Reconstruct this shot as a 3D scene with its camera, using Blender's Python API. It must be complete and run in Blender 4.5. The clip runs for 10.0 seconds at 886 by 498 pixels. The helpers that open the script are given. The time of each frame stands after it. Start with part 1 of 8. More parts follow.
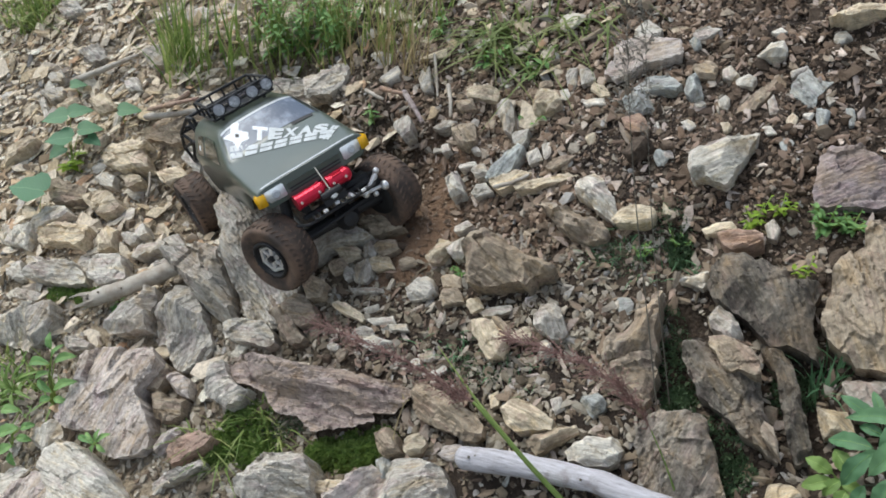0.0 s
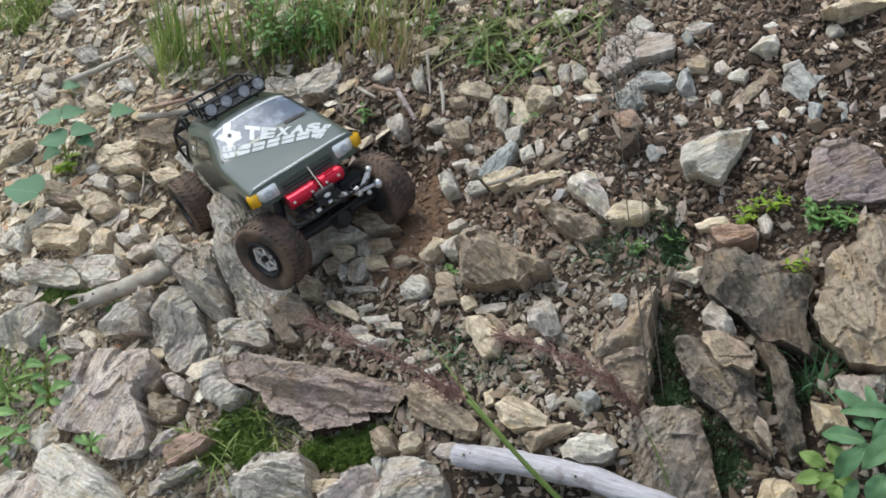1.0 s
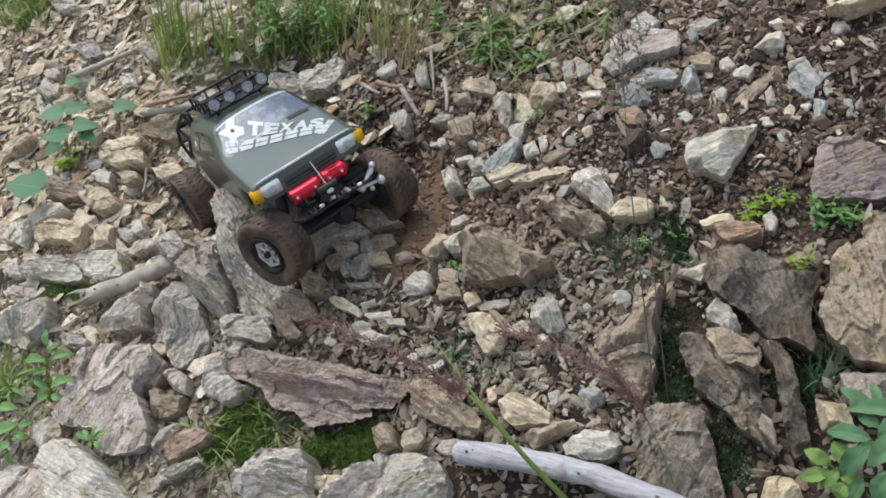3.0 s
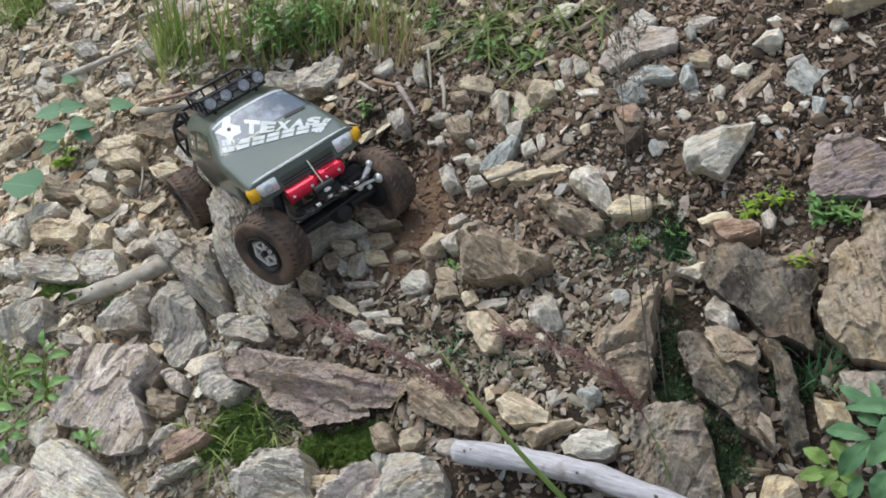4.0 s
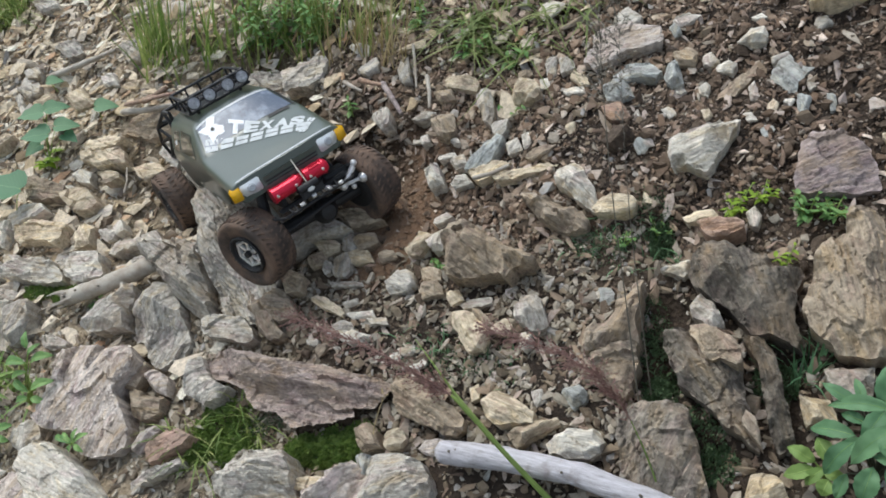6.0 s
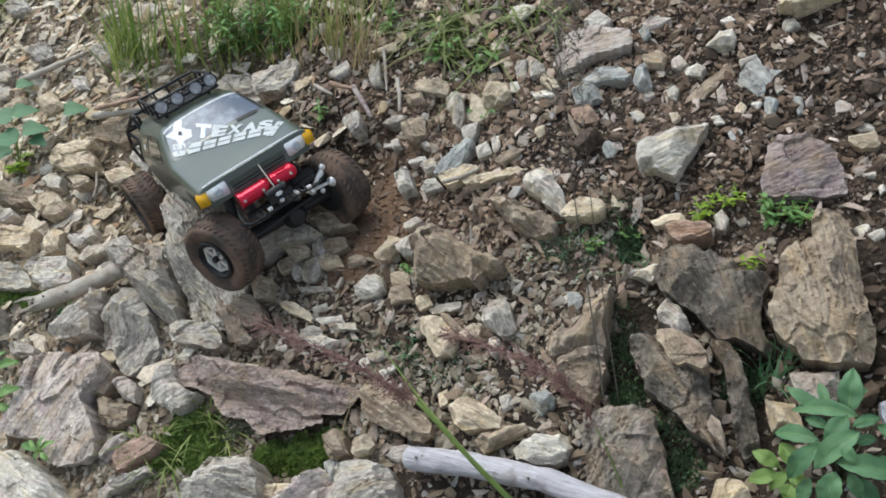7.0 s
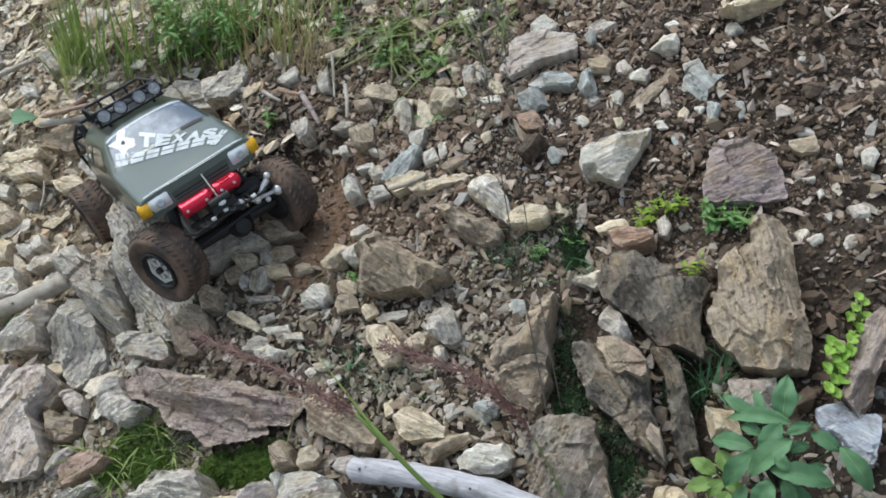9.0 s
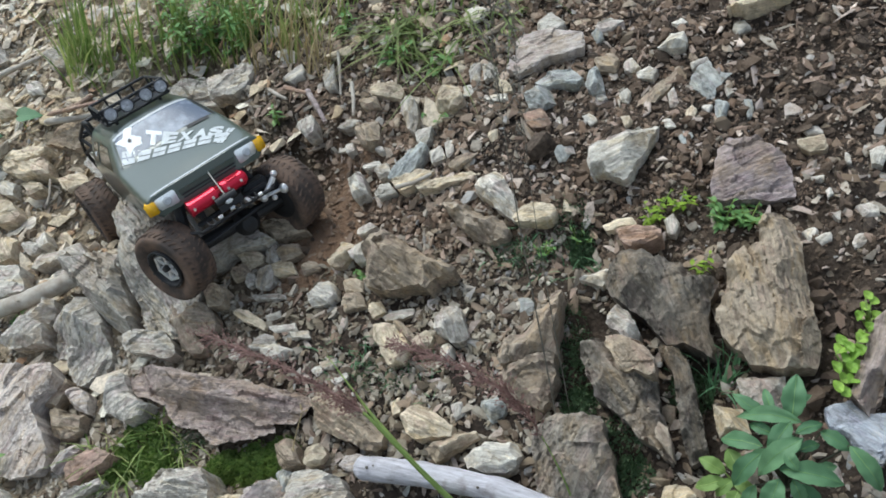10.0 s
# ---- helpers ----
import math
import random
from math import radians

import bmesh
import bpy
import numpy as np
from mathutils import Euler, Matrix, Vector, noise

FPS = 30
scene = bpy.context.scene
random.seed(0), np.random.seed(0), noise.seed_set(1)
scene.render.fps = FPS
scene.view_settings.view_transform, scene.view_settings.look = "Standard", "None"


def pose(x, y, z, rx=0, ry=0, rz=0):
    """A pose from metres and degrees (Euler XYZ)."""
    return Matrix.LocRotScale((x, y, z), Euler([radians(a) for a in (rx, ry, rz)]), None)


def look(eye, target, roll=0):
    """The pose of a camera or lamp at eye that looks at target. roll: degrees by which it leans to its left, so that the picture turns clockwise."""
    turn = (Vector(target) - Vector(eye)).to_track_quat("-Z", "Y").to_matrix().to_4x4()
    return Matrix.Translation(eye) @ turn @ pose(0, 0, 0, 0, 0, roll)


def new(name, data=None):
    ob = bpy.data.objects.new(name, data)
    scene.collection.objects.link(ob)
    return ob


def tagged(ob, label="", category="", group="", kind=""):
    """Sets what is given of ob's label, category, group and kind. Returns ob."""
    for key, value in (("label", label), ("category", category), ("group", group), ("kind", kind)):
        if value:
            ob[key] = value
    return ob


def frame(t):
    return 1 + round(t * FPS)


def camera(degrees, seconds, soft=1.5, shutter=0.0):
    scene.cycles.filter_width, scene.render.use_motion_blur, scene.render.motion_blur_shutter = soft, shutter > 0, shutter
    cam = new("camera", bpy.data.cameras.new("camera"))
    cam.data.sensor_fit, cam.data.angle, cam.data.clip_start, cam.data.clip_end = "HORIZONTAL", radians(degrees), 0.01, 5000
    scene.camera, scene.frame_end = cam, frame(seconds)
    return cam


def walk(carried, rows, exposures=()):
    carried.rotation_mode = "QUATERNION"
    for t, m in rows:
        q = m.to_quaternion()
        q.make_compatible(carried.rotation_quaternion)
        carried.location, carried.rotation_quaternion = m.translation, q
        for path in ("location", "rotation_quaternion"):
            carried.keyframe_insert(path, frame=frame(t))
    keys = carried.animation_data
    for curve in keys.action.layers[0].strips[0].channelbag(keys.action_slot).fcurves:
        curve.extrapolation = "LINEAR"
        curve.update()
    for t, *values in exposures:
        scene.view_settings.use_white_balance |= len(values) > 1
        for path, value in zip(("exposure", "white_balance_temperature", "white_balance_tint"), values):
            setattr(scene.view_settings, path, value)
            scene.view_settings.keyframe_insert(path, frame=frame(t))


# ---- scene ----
# camera and walk
cam = camera(52.3, 10.0, soft=1.75)
walk(cam, [
    (0, pose(-0.0062, -1.2014, 0.7814, 57.263, -0.385, 0.152)),
    (0.5, pose(-0.0035, -1.2007, 0.7827, 57.13, -0.211, 0.034)),
    (1, pose(0.0034, -1.1991, 0.7836, 56.999, 0.141, -0.201)),
    (1.5, pose(0.0029, -1.1992, 0.7838, 56.899, 0.387, -0.112)),
    (2, pose(0.0008, -1.1993, 0.783, 56.974, 0.154, 0.034)),
    (2.5, pose(0, -1.1993, 0.7788, 57, -0, -0)),
    (4, pose(0.0022, -1.1937, 0.7748, 56.864, 0.051, -0.147)),
    (4.5, pose(0.0046, -1.1929, 0.7708, 56.857, 0.15, -0.325)),
    (5, pose(0.0094, -1.1912, 0.7702, 56.929, 0.247, -0.352)),
    (5.5, pose(0.0108, -1.1916, 0.7656, 57.012, 0.139, -0.399)),
    (7, pose(0.0444, -1.1816, 0.7672, 57.087, -0.192, -1.367)),
    (7.5, pose(0.0653, -1.1772, 0.7703, 57.028, -0.304, -1.838)),
    (8, pose(0.0798, -1.1742, 0.7768, 57.095, -0.189, -2.246)),
    (8.5, pose(0.0925, -1.1708, 0.7774, 57.012, -0.216, -2.536)),
    (9, pose(0.0982, -1.1675, 0.7786, 56.808, -0.216, -2.733)),
    (9.5, pose(0.0978, -1.166, 0.7789, 56.762, -0.222, -2.765)),
    (10, pose(0.0903, -1.166, 0.7768, 56.745, -0.222, -2.606)),
], exposures=[(0, 0.40, 6150, 6), (6, 0.40, 6150, 6), (10, 0.43, 5900, 3)])

# overcast daylight
world = bpy.data.worlds.new("sky")
scene.world = world
world.use_nodes = True
sky = world.node_tree.nodes.new("ShaderNodeTexSky")
sky.sky_type, sky.sun_disc = "NISHITA", False
sky.sun_elevation, sky.sun_rotation = radians(58), radians(-60)
sky.dust_density, sky.ozone_density = 3.0, 1.0
cloud = world.node_tree.nodes.new("ShaderNodeHueSaturation")
cloud.inputs["Saturation"].default_value = 0.5
world.node_tree.links.new(sky.outputs[0], cloud.inputs["Color"])
world.node_tree.links.new(cloud.outputs[0], world.node_tree.nodes["Background"].inputs[0])
world.node_tree.nodes["Background"].inputs[1].default_value = 0.15
sun = new("sun", bpy.data.lights.new("sun", "SUN"))
sun.data.energy, sun.data.angle, sun.data.color = 1.5, radians(32), (1.0, 0.96, 0.9)
sun.matrix_world = look((-3.0, 1.5, 5.5), (0, 0, 0))

# the slope: u runs to the right, v uphill, w out of the ground
SLOPE = pose(0, 0, 0, 29.95, -18.84, -10.54)


def on_slope(u, v, w=0.0):
    return SLOPE @ Vector((u, v, w))


# ---- materials ----
def nodes_of(name):
    m = bpy.data.materials.new(name)
    m.use_nodes = True
    t = m.node_tree
    return m, t, t.nodes["Principled BSDF"]


def node(t, kind, **kw):
    n = t.nodes.new("ShaderNode" + kind)
    for k, v in kw.items():
        n.inputs[k.replace("_", " ")].default_value = v
    return n


def ramp(t, src, stops):
    r = t.nodes.new("ShaderNodeValToRGB")
    e = r.color_ramp.elements
    while len(e) < len(stops):
        e.new(0.5)
    for el, (p, c) in zip(e, stops):
        el.position, el.color = p, (*c, 1)
    t.links.new(src, r.inputs[0])
    return r.outputs[0]


def mix(t, fac, a, b, mode="MIX"):
    m = t.nodes.new("ShaderNodeMix")
    m.data_type, m.blend_type = "RGBA", mode
    for sock, val in ((0, fac), (6, a), (7, b)):
        if hasattr(val, "links"):
            t.links.new(val, m.inputs[sock])
        elif sock == 0:
            m.inputs[0].default_value = val
        else:
            m.inputs[sock].default_value = (*val, 1)
    return m.outputs[2]


def bump(t, bsdf, height, strength, dist):
    b = t.nodes.new("ShaderNodeBump")
    b.inputs["Strength"].default_value, b.inputs["Distance"].default_value = strength, dist
    t.links.new(height, b.inputs["Height"])
    t.links.new(b.outputs[0], bsdf.inputs["Normal"])


def tinted(name, base, rough=0.6, metal=0.0, dirt=None, dirt_scale=40.0, dirt_from=0.5, relief=0.3, grain=300.0, coat=0.0):
    """A painted, plastic or metal surface with fine grain and blotches, mostly of dirt."""
    m, t, b = nodes_of(name)
    co = t.nodes.new("ShaderNodeTexCoord")
    n1 = node(t, "TexNoise", Scale=grain, Detail=4.0)
    n2 = node(t, "TexNoise", Scale=dirt_scale, Detail=6.0, Roughness=0.65)
    for n in (n1, n2):
        t.links.new(co.outputs["Object"], n.inputs["Vector"])
    dark = tuple(c * 0.82 for c in base)
    col = mix(t, n1.outputs[0], dark, tuple(min(1, c * 1.15) for c in base))
    if dirt:
        f = ramp(t, n2.outputs[0], [(dirt_from, (0, 0, 0)), (min(1, dirt_from + 0.22), (1, 1, 1))])
        col = mix(t, f, col, dirt)
    t.links.new(col, b.inputs["Base Color"])
    b.inputs["Roughness"].default_value, b.inputs["Metallic"].default_value = rough, metal
    b.inputs["Coat Weight"].default_value = coat
    bump(t, b, n1.outputs[0], relief, 0.0006)
    return m


def stone(name, dark, mid, light, vein=(0.62, 0.58, 0.5), band=1.0, stains=0.45):
    """Layered schist: foliation bands, blotches, pale veins, lichen-like specks."""
    m, t, b = nodes_of(name)
    co = t.nodes.new("ShaderNodeTexCoord")
    info = t.nodes.new("ShaderNodeObjectInfo")
    shift = t.nodes.new("ShaderNodeVectorMath")
    shift.operation = "MULTIPLY_ADD"
    t.links.new(info.outputs["Random"], shift.inputs[0])
    shift.inputs[1].default_value = (7.3, 3.1, 5.7)
    t.links.new(co.outputs["Object"], shift.inputs[2])
    rot = t.nodes.new("ShaderNodeMapping")
    rot.inputs["Rotation"].default_value = (0.5, 0.2, 0.0)
    rot.inputs["Scale"].default_value = (1.0, 3.4, 1.7)
    t.links.new(shift.outputs[0], rot.inputs[0])
    layers = node(t, "TexNoise", Scale=26.0 * band, Detail=9.0, Roughness=0.72, Distortion=1.1)
    t.links.new(rot.outputs[0], layers.inputs["Vector"])
    blotch = node(t, "TexNoise", Scale=22.0, Detail=5.0, Roughness=0.6)
    fine = node(t, "TexNoise", Scale=190.0, Detail=5.0, Roughness=0.7)
    for n in (blotch, fine):
        t.links.new(shift.outputs[0], n.inputs["Vector"])
    col = ramp(t, layers.outputs[0], [(0.33, dark), (0.47, mid), (0.61, light)])
    col = mix(t, ramp(t, blotch.outputs[0], [(0.42, (0, 0, 0)), (0.7, (0.55, 0.55, 0.55))]), col, tuple(0.5 * (a + c) for a, c in zip(mid, vein)))
    col = mix(t, ramp(t, fine.outputs[0], [(0.35, (0, 0, 0)), (0.75, (0.75, 0.75, 0.75))]), col, light)
    stain = node(t, "TexNoise", Scale=11.0, Detail=7.0, Roughness=0.7)
    t.links.new(shift.outputs[0], stain.inputs["Vector"])
    col = mix(t, ramp(t, stain.outputs[0], [(0.47, (0, 0, 0)), (0.62, (stains, stains, stains))]), col, (0.30, 0.21, 0.125))
    seam = node(t, "TexNoise", Scale=6.0 * band, Detail=7.0, Roughness=0.6)
    t.links.new(rot.outputs[0], seam.inputs["Vector"])
    lines = ramp(t, seam.outputs[0], [(0.485, (0, 0, 0)), (0.497, (0.2, 0.2, 0.2)), (0.503, (0.2, 0.2, 0.2)), (0.515, (0, 0, 0))])
    col = mix(t, lines, col, tuple(c * 0.5 for c in dark))
    # weathered pits and pale crystalline flecks
    pits = node(t, "TexNoise", Scale=75.0, Detail=6.0, Roughness=0.75)
    t.links.new(shift.outputs[0], pits.inputs["Vector"])
    col = mix(t, ramp(t, pits.outputs[0], [(0.32, (0.6, 0.6, 0.6)), (0.44, (0, 0, 0))]), col, tuple(c * 0.75 for c in dark))
    col = mix(t, ramp(t, pits.outputs[0], [(0.55, (0, 0, 0)), (0.72, (0.6, 0.6, 0.6))]), col, tuple(min(0.8, c * 1.25) for c in light))
    # long streaks along the foliation
    thin = t.nodes.new("ShaderNodeMapping")
    thin.inputs["Rotation"].default_value = (0.5, 0.2, 0.0)
    thin.inputs["Scale"].default_value = (0.5, 5.0, 2.4)
    t.links.new(shift.outputs[0], thin.inputs[0])
    streak = node(t, "TexNoise", Scale=24.0, Detail=8.0, Roughness=0.66, Distortion=2.0)
    t.links.new(thin.outputs[0], streak.inputs["Vector"])
    col = mix(t, 0.42, col, ramp(t, streak.outputs[0], [(0.38, (0.34, 0.31, 0.29)), (0.47, (0.86, 0.84, 0.81)), (0.54, (1.0, 0.99, 0.97)), (0.63, (1.45, 1.43, 1.40))]), "MULTIPLY")
    # uneven mottling where flakes have come away
    mottle = node(t, "TexNoise", Scale=40.0, Detail=5.0, Roughness=0.62, Distortion=1.2)
    t.links.new(shift.outputs[0], mottle.inputs["Vector"])
    col = mix(t, 0.6, col, ramp(t, mottle.outputs[0], [(0.38, (0.5, 0.47, 0.44)), (0.46, (0.92, 0.91, 0.9)), (0.55, (1.0, 1.0, 1.0)), (0.64, (1.22, 1.2, 1.16))]), "MULTIPLY")
    # lavender and olive-ochre patches, and uneven paler colour along convex edges
    patch = node(t, "TexNoise", Scale=15.0, Detail=5.0, Roughness=0.62, Distortion=0.8)
    t.links.new(rot.outputs[0], patch.inputs["Vector"])
    col = mix(t, 0.5, col, ramp(t, patch.outputs[0], [(0.36, (1.04, 0.89, 0.97)), (0.47, (1.0, 1.0, 1.0)), (0.53, (1.0, 1.0, 1.0)), (0.64, (1.10, 0.94, 0.66))]), "MULTIPLY")
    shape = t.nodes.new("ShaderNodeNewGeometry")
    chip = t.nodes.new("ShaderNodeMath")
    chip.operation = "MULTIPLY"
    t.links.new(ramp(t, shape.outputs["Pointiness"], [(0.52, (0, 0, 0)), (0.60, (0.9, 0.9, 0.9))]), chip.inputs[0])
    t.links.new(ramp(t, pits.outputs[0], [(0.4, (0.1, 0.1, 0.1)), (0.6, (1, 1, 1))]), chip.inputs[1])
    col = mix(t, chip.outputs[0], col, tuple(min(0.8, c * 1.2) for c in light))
    # each stone a little lighter or darker, some browner
    val = t.nodes.new("ShaderNodeHueSaturation")
    mr = t.nodes.new("ShaderNodeMapRange")
    mr.inputs["To Min"].default_value, mr.inputs["To Max"].default_value = 0.80, 1.12
    t.links.new(info.outputs["Random"], mr.inputs[0])
    t.links.new(mr.outputs[0], val.inputs["Value"])
    t.links.new(col, val.inputs["Color"])
    t.links.new(val.outputs[0], b.inputs["Base Color"])
    b.inputs["Roughness"].default_value = 0.82
    h = mix(t, 0.35, layers.outputs[0], fine.outputs[0])
    h = mix(t, 0.4, h, pits.outputs[0])
    h = mix(t, 0.34, h, streak.outputs[0])
    h = mix(t, 0.3, h, mottle.outputs[0])
    bump(t, b, h, 1.0, 0.007)
    return m


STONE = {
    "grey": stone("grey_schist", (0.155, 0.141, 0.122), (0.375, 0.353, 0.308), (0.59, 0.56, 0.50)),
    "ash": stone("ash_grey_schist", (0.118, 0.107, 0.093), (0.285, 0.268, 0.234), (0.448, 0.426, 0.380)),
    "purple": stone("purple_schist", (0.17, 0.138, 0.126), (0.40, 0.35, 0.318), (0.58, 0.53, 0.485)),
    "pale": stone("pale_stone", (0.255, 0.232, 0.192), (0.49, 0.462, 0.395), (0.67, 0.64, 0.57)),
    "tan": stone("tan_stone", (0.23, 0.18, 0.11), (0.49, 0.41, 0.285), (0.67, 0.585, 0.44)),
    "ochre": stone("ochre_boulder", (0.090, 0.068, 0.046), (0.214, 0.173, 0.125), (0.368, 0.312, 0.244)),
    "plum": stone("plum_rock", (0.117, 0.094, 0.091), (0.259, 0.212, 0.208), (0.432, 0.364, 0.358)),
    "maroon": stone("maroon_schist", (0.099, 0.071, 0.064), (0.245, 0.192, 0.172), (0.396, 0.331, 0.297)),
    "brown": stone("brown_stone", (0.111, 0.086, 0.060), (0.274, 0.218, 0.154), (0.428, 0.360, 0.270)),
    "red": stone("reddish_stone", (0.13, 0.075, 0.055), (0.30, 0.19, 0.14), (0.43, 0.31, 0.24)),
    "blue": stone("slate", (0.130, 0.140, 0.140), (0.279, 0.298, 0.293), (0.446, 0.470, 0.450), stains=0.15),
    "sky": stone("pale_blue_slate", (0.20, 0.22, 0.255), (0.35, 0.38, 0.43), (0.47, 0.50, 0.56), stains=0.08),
    # shade on these dark rocks is partly put into their low tones
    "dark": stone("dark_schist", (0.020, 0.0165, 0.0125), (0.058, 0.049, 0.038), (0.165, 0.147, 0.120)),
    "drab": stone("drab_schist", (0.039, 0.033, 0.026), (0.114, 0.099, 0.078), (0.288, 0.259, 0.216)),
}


def gravel_material(name, tones):
    m, t, b = nodes_of(name)
    geo = t.nodes.new("ShaderNodeNewGeometry")
    co = t.nodes.new("ShaderNodeTexCoord")
    col = ramp(t, geo.outputs["Random Per Island"], tones)
    n1 = node(t, "TexNoise", Scale=140.0, Detail=5.0, Roughness=0.7)
    t.links.new(co.outputs["Object"], n1.inputs["Vector"])
    col = mix(t, ramp(t, n1.outputs[0], [(0.38, (0.5, 0.5, 0.5)), (0.6, (0, 0, 0))]), col, (0.16, 0.12, 0.085))
    t.links.new(col, b.inputs["Base Color"])
    b.inputs["Roughness"].default_value = 0.85
    bump(t, b, n1.outputs[0], 0.6, 0.003)
    return m


def soil_material():
    m, t, b = nodes_of("stony_soil")
    co = t.nodes.new("ShaderNodeTexCoord")
    big = node(t, "TexNoise", Scale=5.0, Detail=6.0, Roughness=0.65)
    fine = node(t, "TexNoise", Scale=110.0, Detail=6.0, Roughness=0.7)
    grit = node(t, "TexVoronoi", Scale=160.0, Randomness=1.0)
    for n in (big, fine, grit):
        t.links.new(co.outputs["Object"], n.inputs["Vector"])
    col = ramp(t, big.outputs[0], [(0.35, (0.016, 0.0105, 0.0068)), (0.5, (0.029, 0.0193, 0.0123)), (0.65, (0.054, 0.038, 0.0245))])
    col = mix(t, ramp(t, fine.outputs[0], [(0.48, (0, 0, 0)), (0.75, (0.45, 0.45, 0.45))]), col, (0.11, 0.072, 0.045))
    # tan and stony on the weathered side, brown where the dirt is fresh
    sep = t.nodes.new("ShaderNodeSeparateXYZ")
    t.links.new(co.outputs["Object"], sep.inputs[0])
    wide = node(t, "TexNoise", Scale=2.2, Detail=6.0, Roughness=0.7)
    t.links.new(co.outputs["Object"], wide.inputs["Vector"])
    ragged = t.nodes.new("ShaderNodeMath")
    ragged.operation = "MULTIPLY_ADD"
    ragged.inputs[1].default_value = 0.9
    t.links.new(wide.outputs[0], ragged.inputs[0])
    t.links.new(sep.outputs["X"], ragged.inputs[2])
    side = t.nodes.new("ShaderNodeMapRange")
    side.inputs["From Min"].default_value, side.inputs["From Max"].default_value = 0.40, -0.15
    t.links.new(ragged.outputs[0], side.inputs[0])
    reach = t.nodes.new("ShaderNodeVectorMath")
    reach.operation = "LENGTH"
    t.links.new(co.outputs["Object"], reach.inputs[0])
    near = t.nodes.new("ShaderNodeMapRange")
    near.inputs["From Min"].default_value, near.inputs["From Max"].default_value = 2.5, 1.4
    t.links.new(reach.outputs["Value"], near.inputs[0])
    here = t.nodes.new("ShaderNodeMath")
    here.operation = "MULTIPLY"
    t.links.new(near.outputs[0], here.inputs[0])
    t.links.new(side.outputs[0], here.inputs[1])
    tan = ramp(t, fine.outputs[0], [(0.3, (0.18, 0.138, 0.09)), (0.5, (0.33, 0.265, 0.178)), (0.7, (0.50, 0.42, 0.305))])
    col = mix(t, here.outputs[0], col, tan)
    # weedy olive patches farther over the hillside
    weedy = node(t, "TexNoise", Scale=0.35, Detail=9.0, Roughness=0.7)
    t.links.new(co.outputs["Object"], weedy.inputs["Vector"])
    away = t.nodes.new("ShaderNodeMapRange")
    away.inputs["From Min"].default_value, away.inputs["From Max"].default_value = 2.0, 6.0
    t.links.new(reach.outputs["Value"], away.inputs[0])
    green = t.nodes.new("ShaderNodeMath")
    green.operation = "MULTIPLY"
    t.links.new(away.outputs[0], green.inputs[0])
    t.links.new(ramp(t, weedy.outputs[0], [(0.42, (0, 0, 0)), (0.58, (0.85, 0.85, 0.85))]), green.inputs[1])
    col = mix(t, green.outputs[0], col, (0.07, 0.085, 0.03))
    # wet reddish mud churned up by the wheels
    for place, reach in ((Vector((-0.063, 0.039, -0.008)), 0.17), (Vector((-0.013, 0.169, 0.085)), 0.16), (Vector((-0.040, 0.048, 0.008)), 0.19)):
        gap = t.nodes.new("ShaderNodeVectorMath")
        gap.operation = "DISTANCE"
        gap.inputs[1].default_value = place
        t.links.new(co.outputs["Object"], gap.inputs[0])
        rag = t.nodes.new("ShaderNodeMath")
        rag.operation = "MULTIPLY_ADD"
        t.links.new(fine.outputs[0], rag.inputs[0])
        rag.inputs[1].default_value = 0.12
        t.links.new(gap.outputs["Value"], rag.inputs[2])
        col = mix(t, ramp(t, rag.outputs[0], [(reach * 0.6, (0.85, 0.85, 0.85)), (reach, (0, 0, 0))]), col, (0.185, 0.112, 0.066))
    specks = ramp(t, grit.outputs["Color"], [(0.84, (0, 0, 0)), (0.9, (0.5, 0.5, 0.5))])
    col = mix(t, specks, col, (0.3, 0.25, 0.19))
    t.links.new(col, b.inputs["Base Color"])
    b.inputs["Roughness"].default_value = 0.95
    h = mix(t, 0.4, fine.outputs[0], grit.outputs["Distance"])
    bump(t, b, h, 0.9, 0.009)
    return m


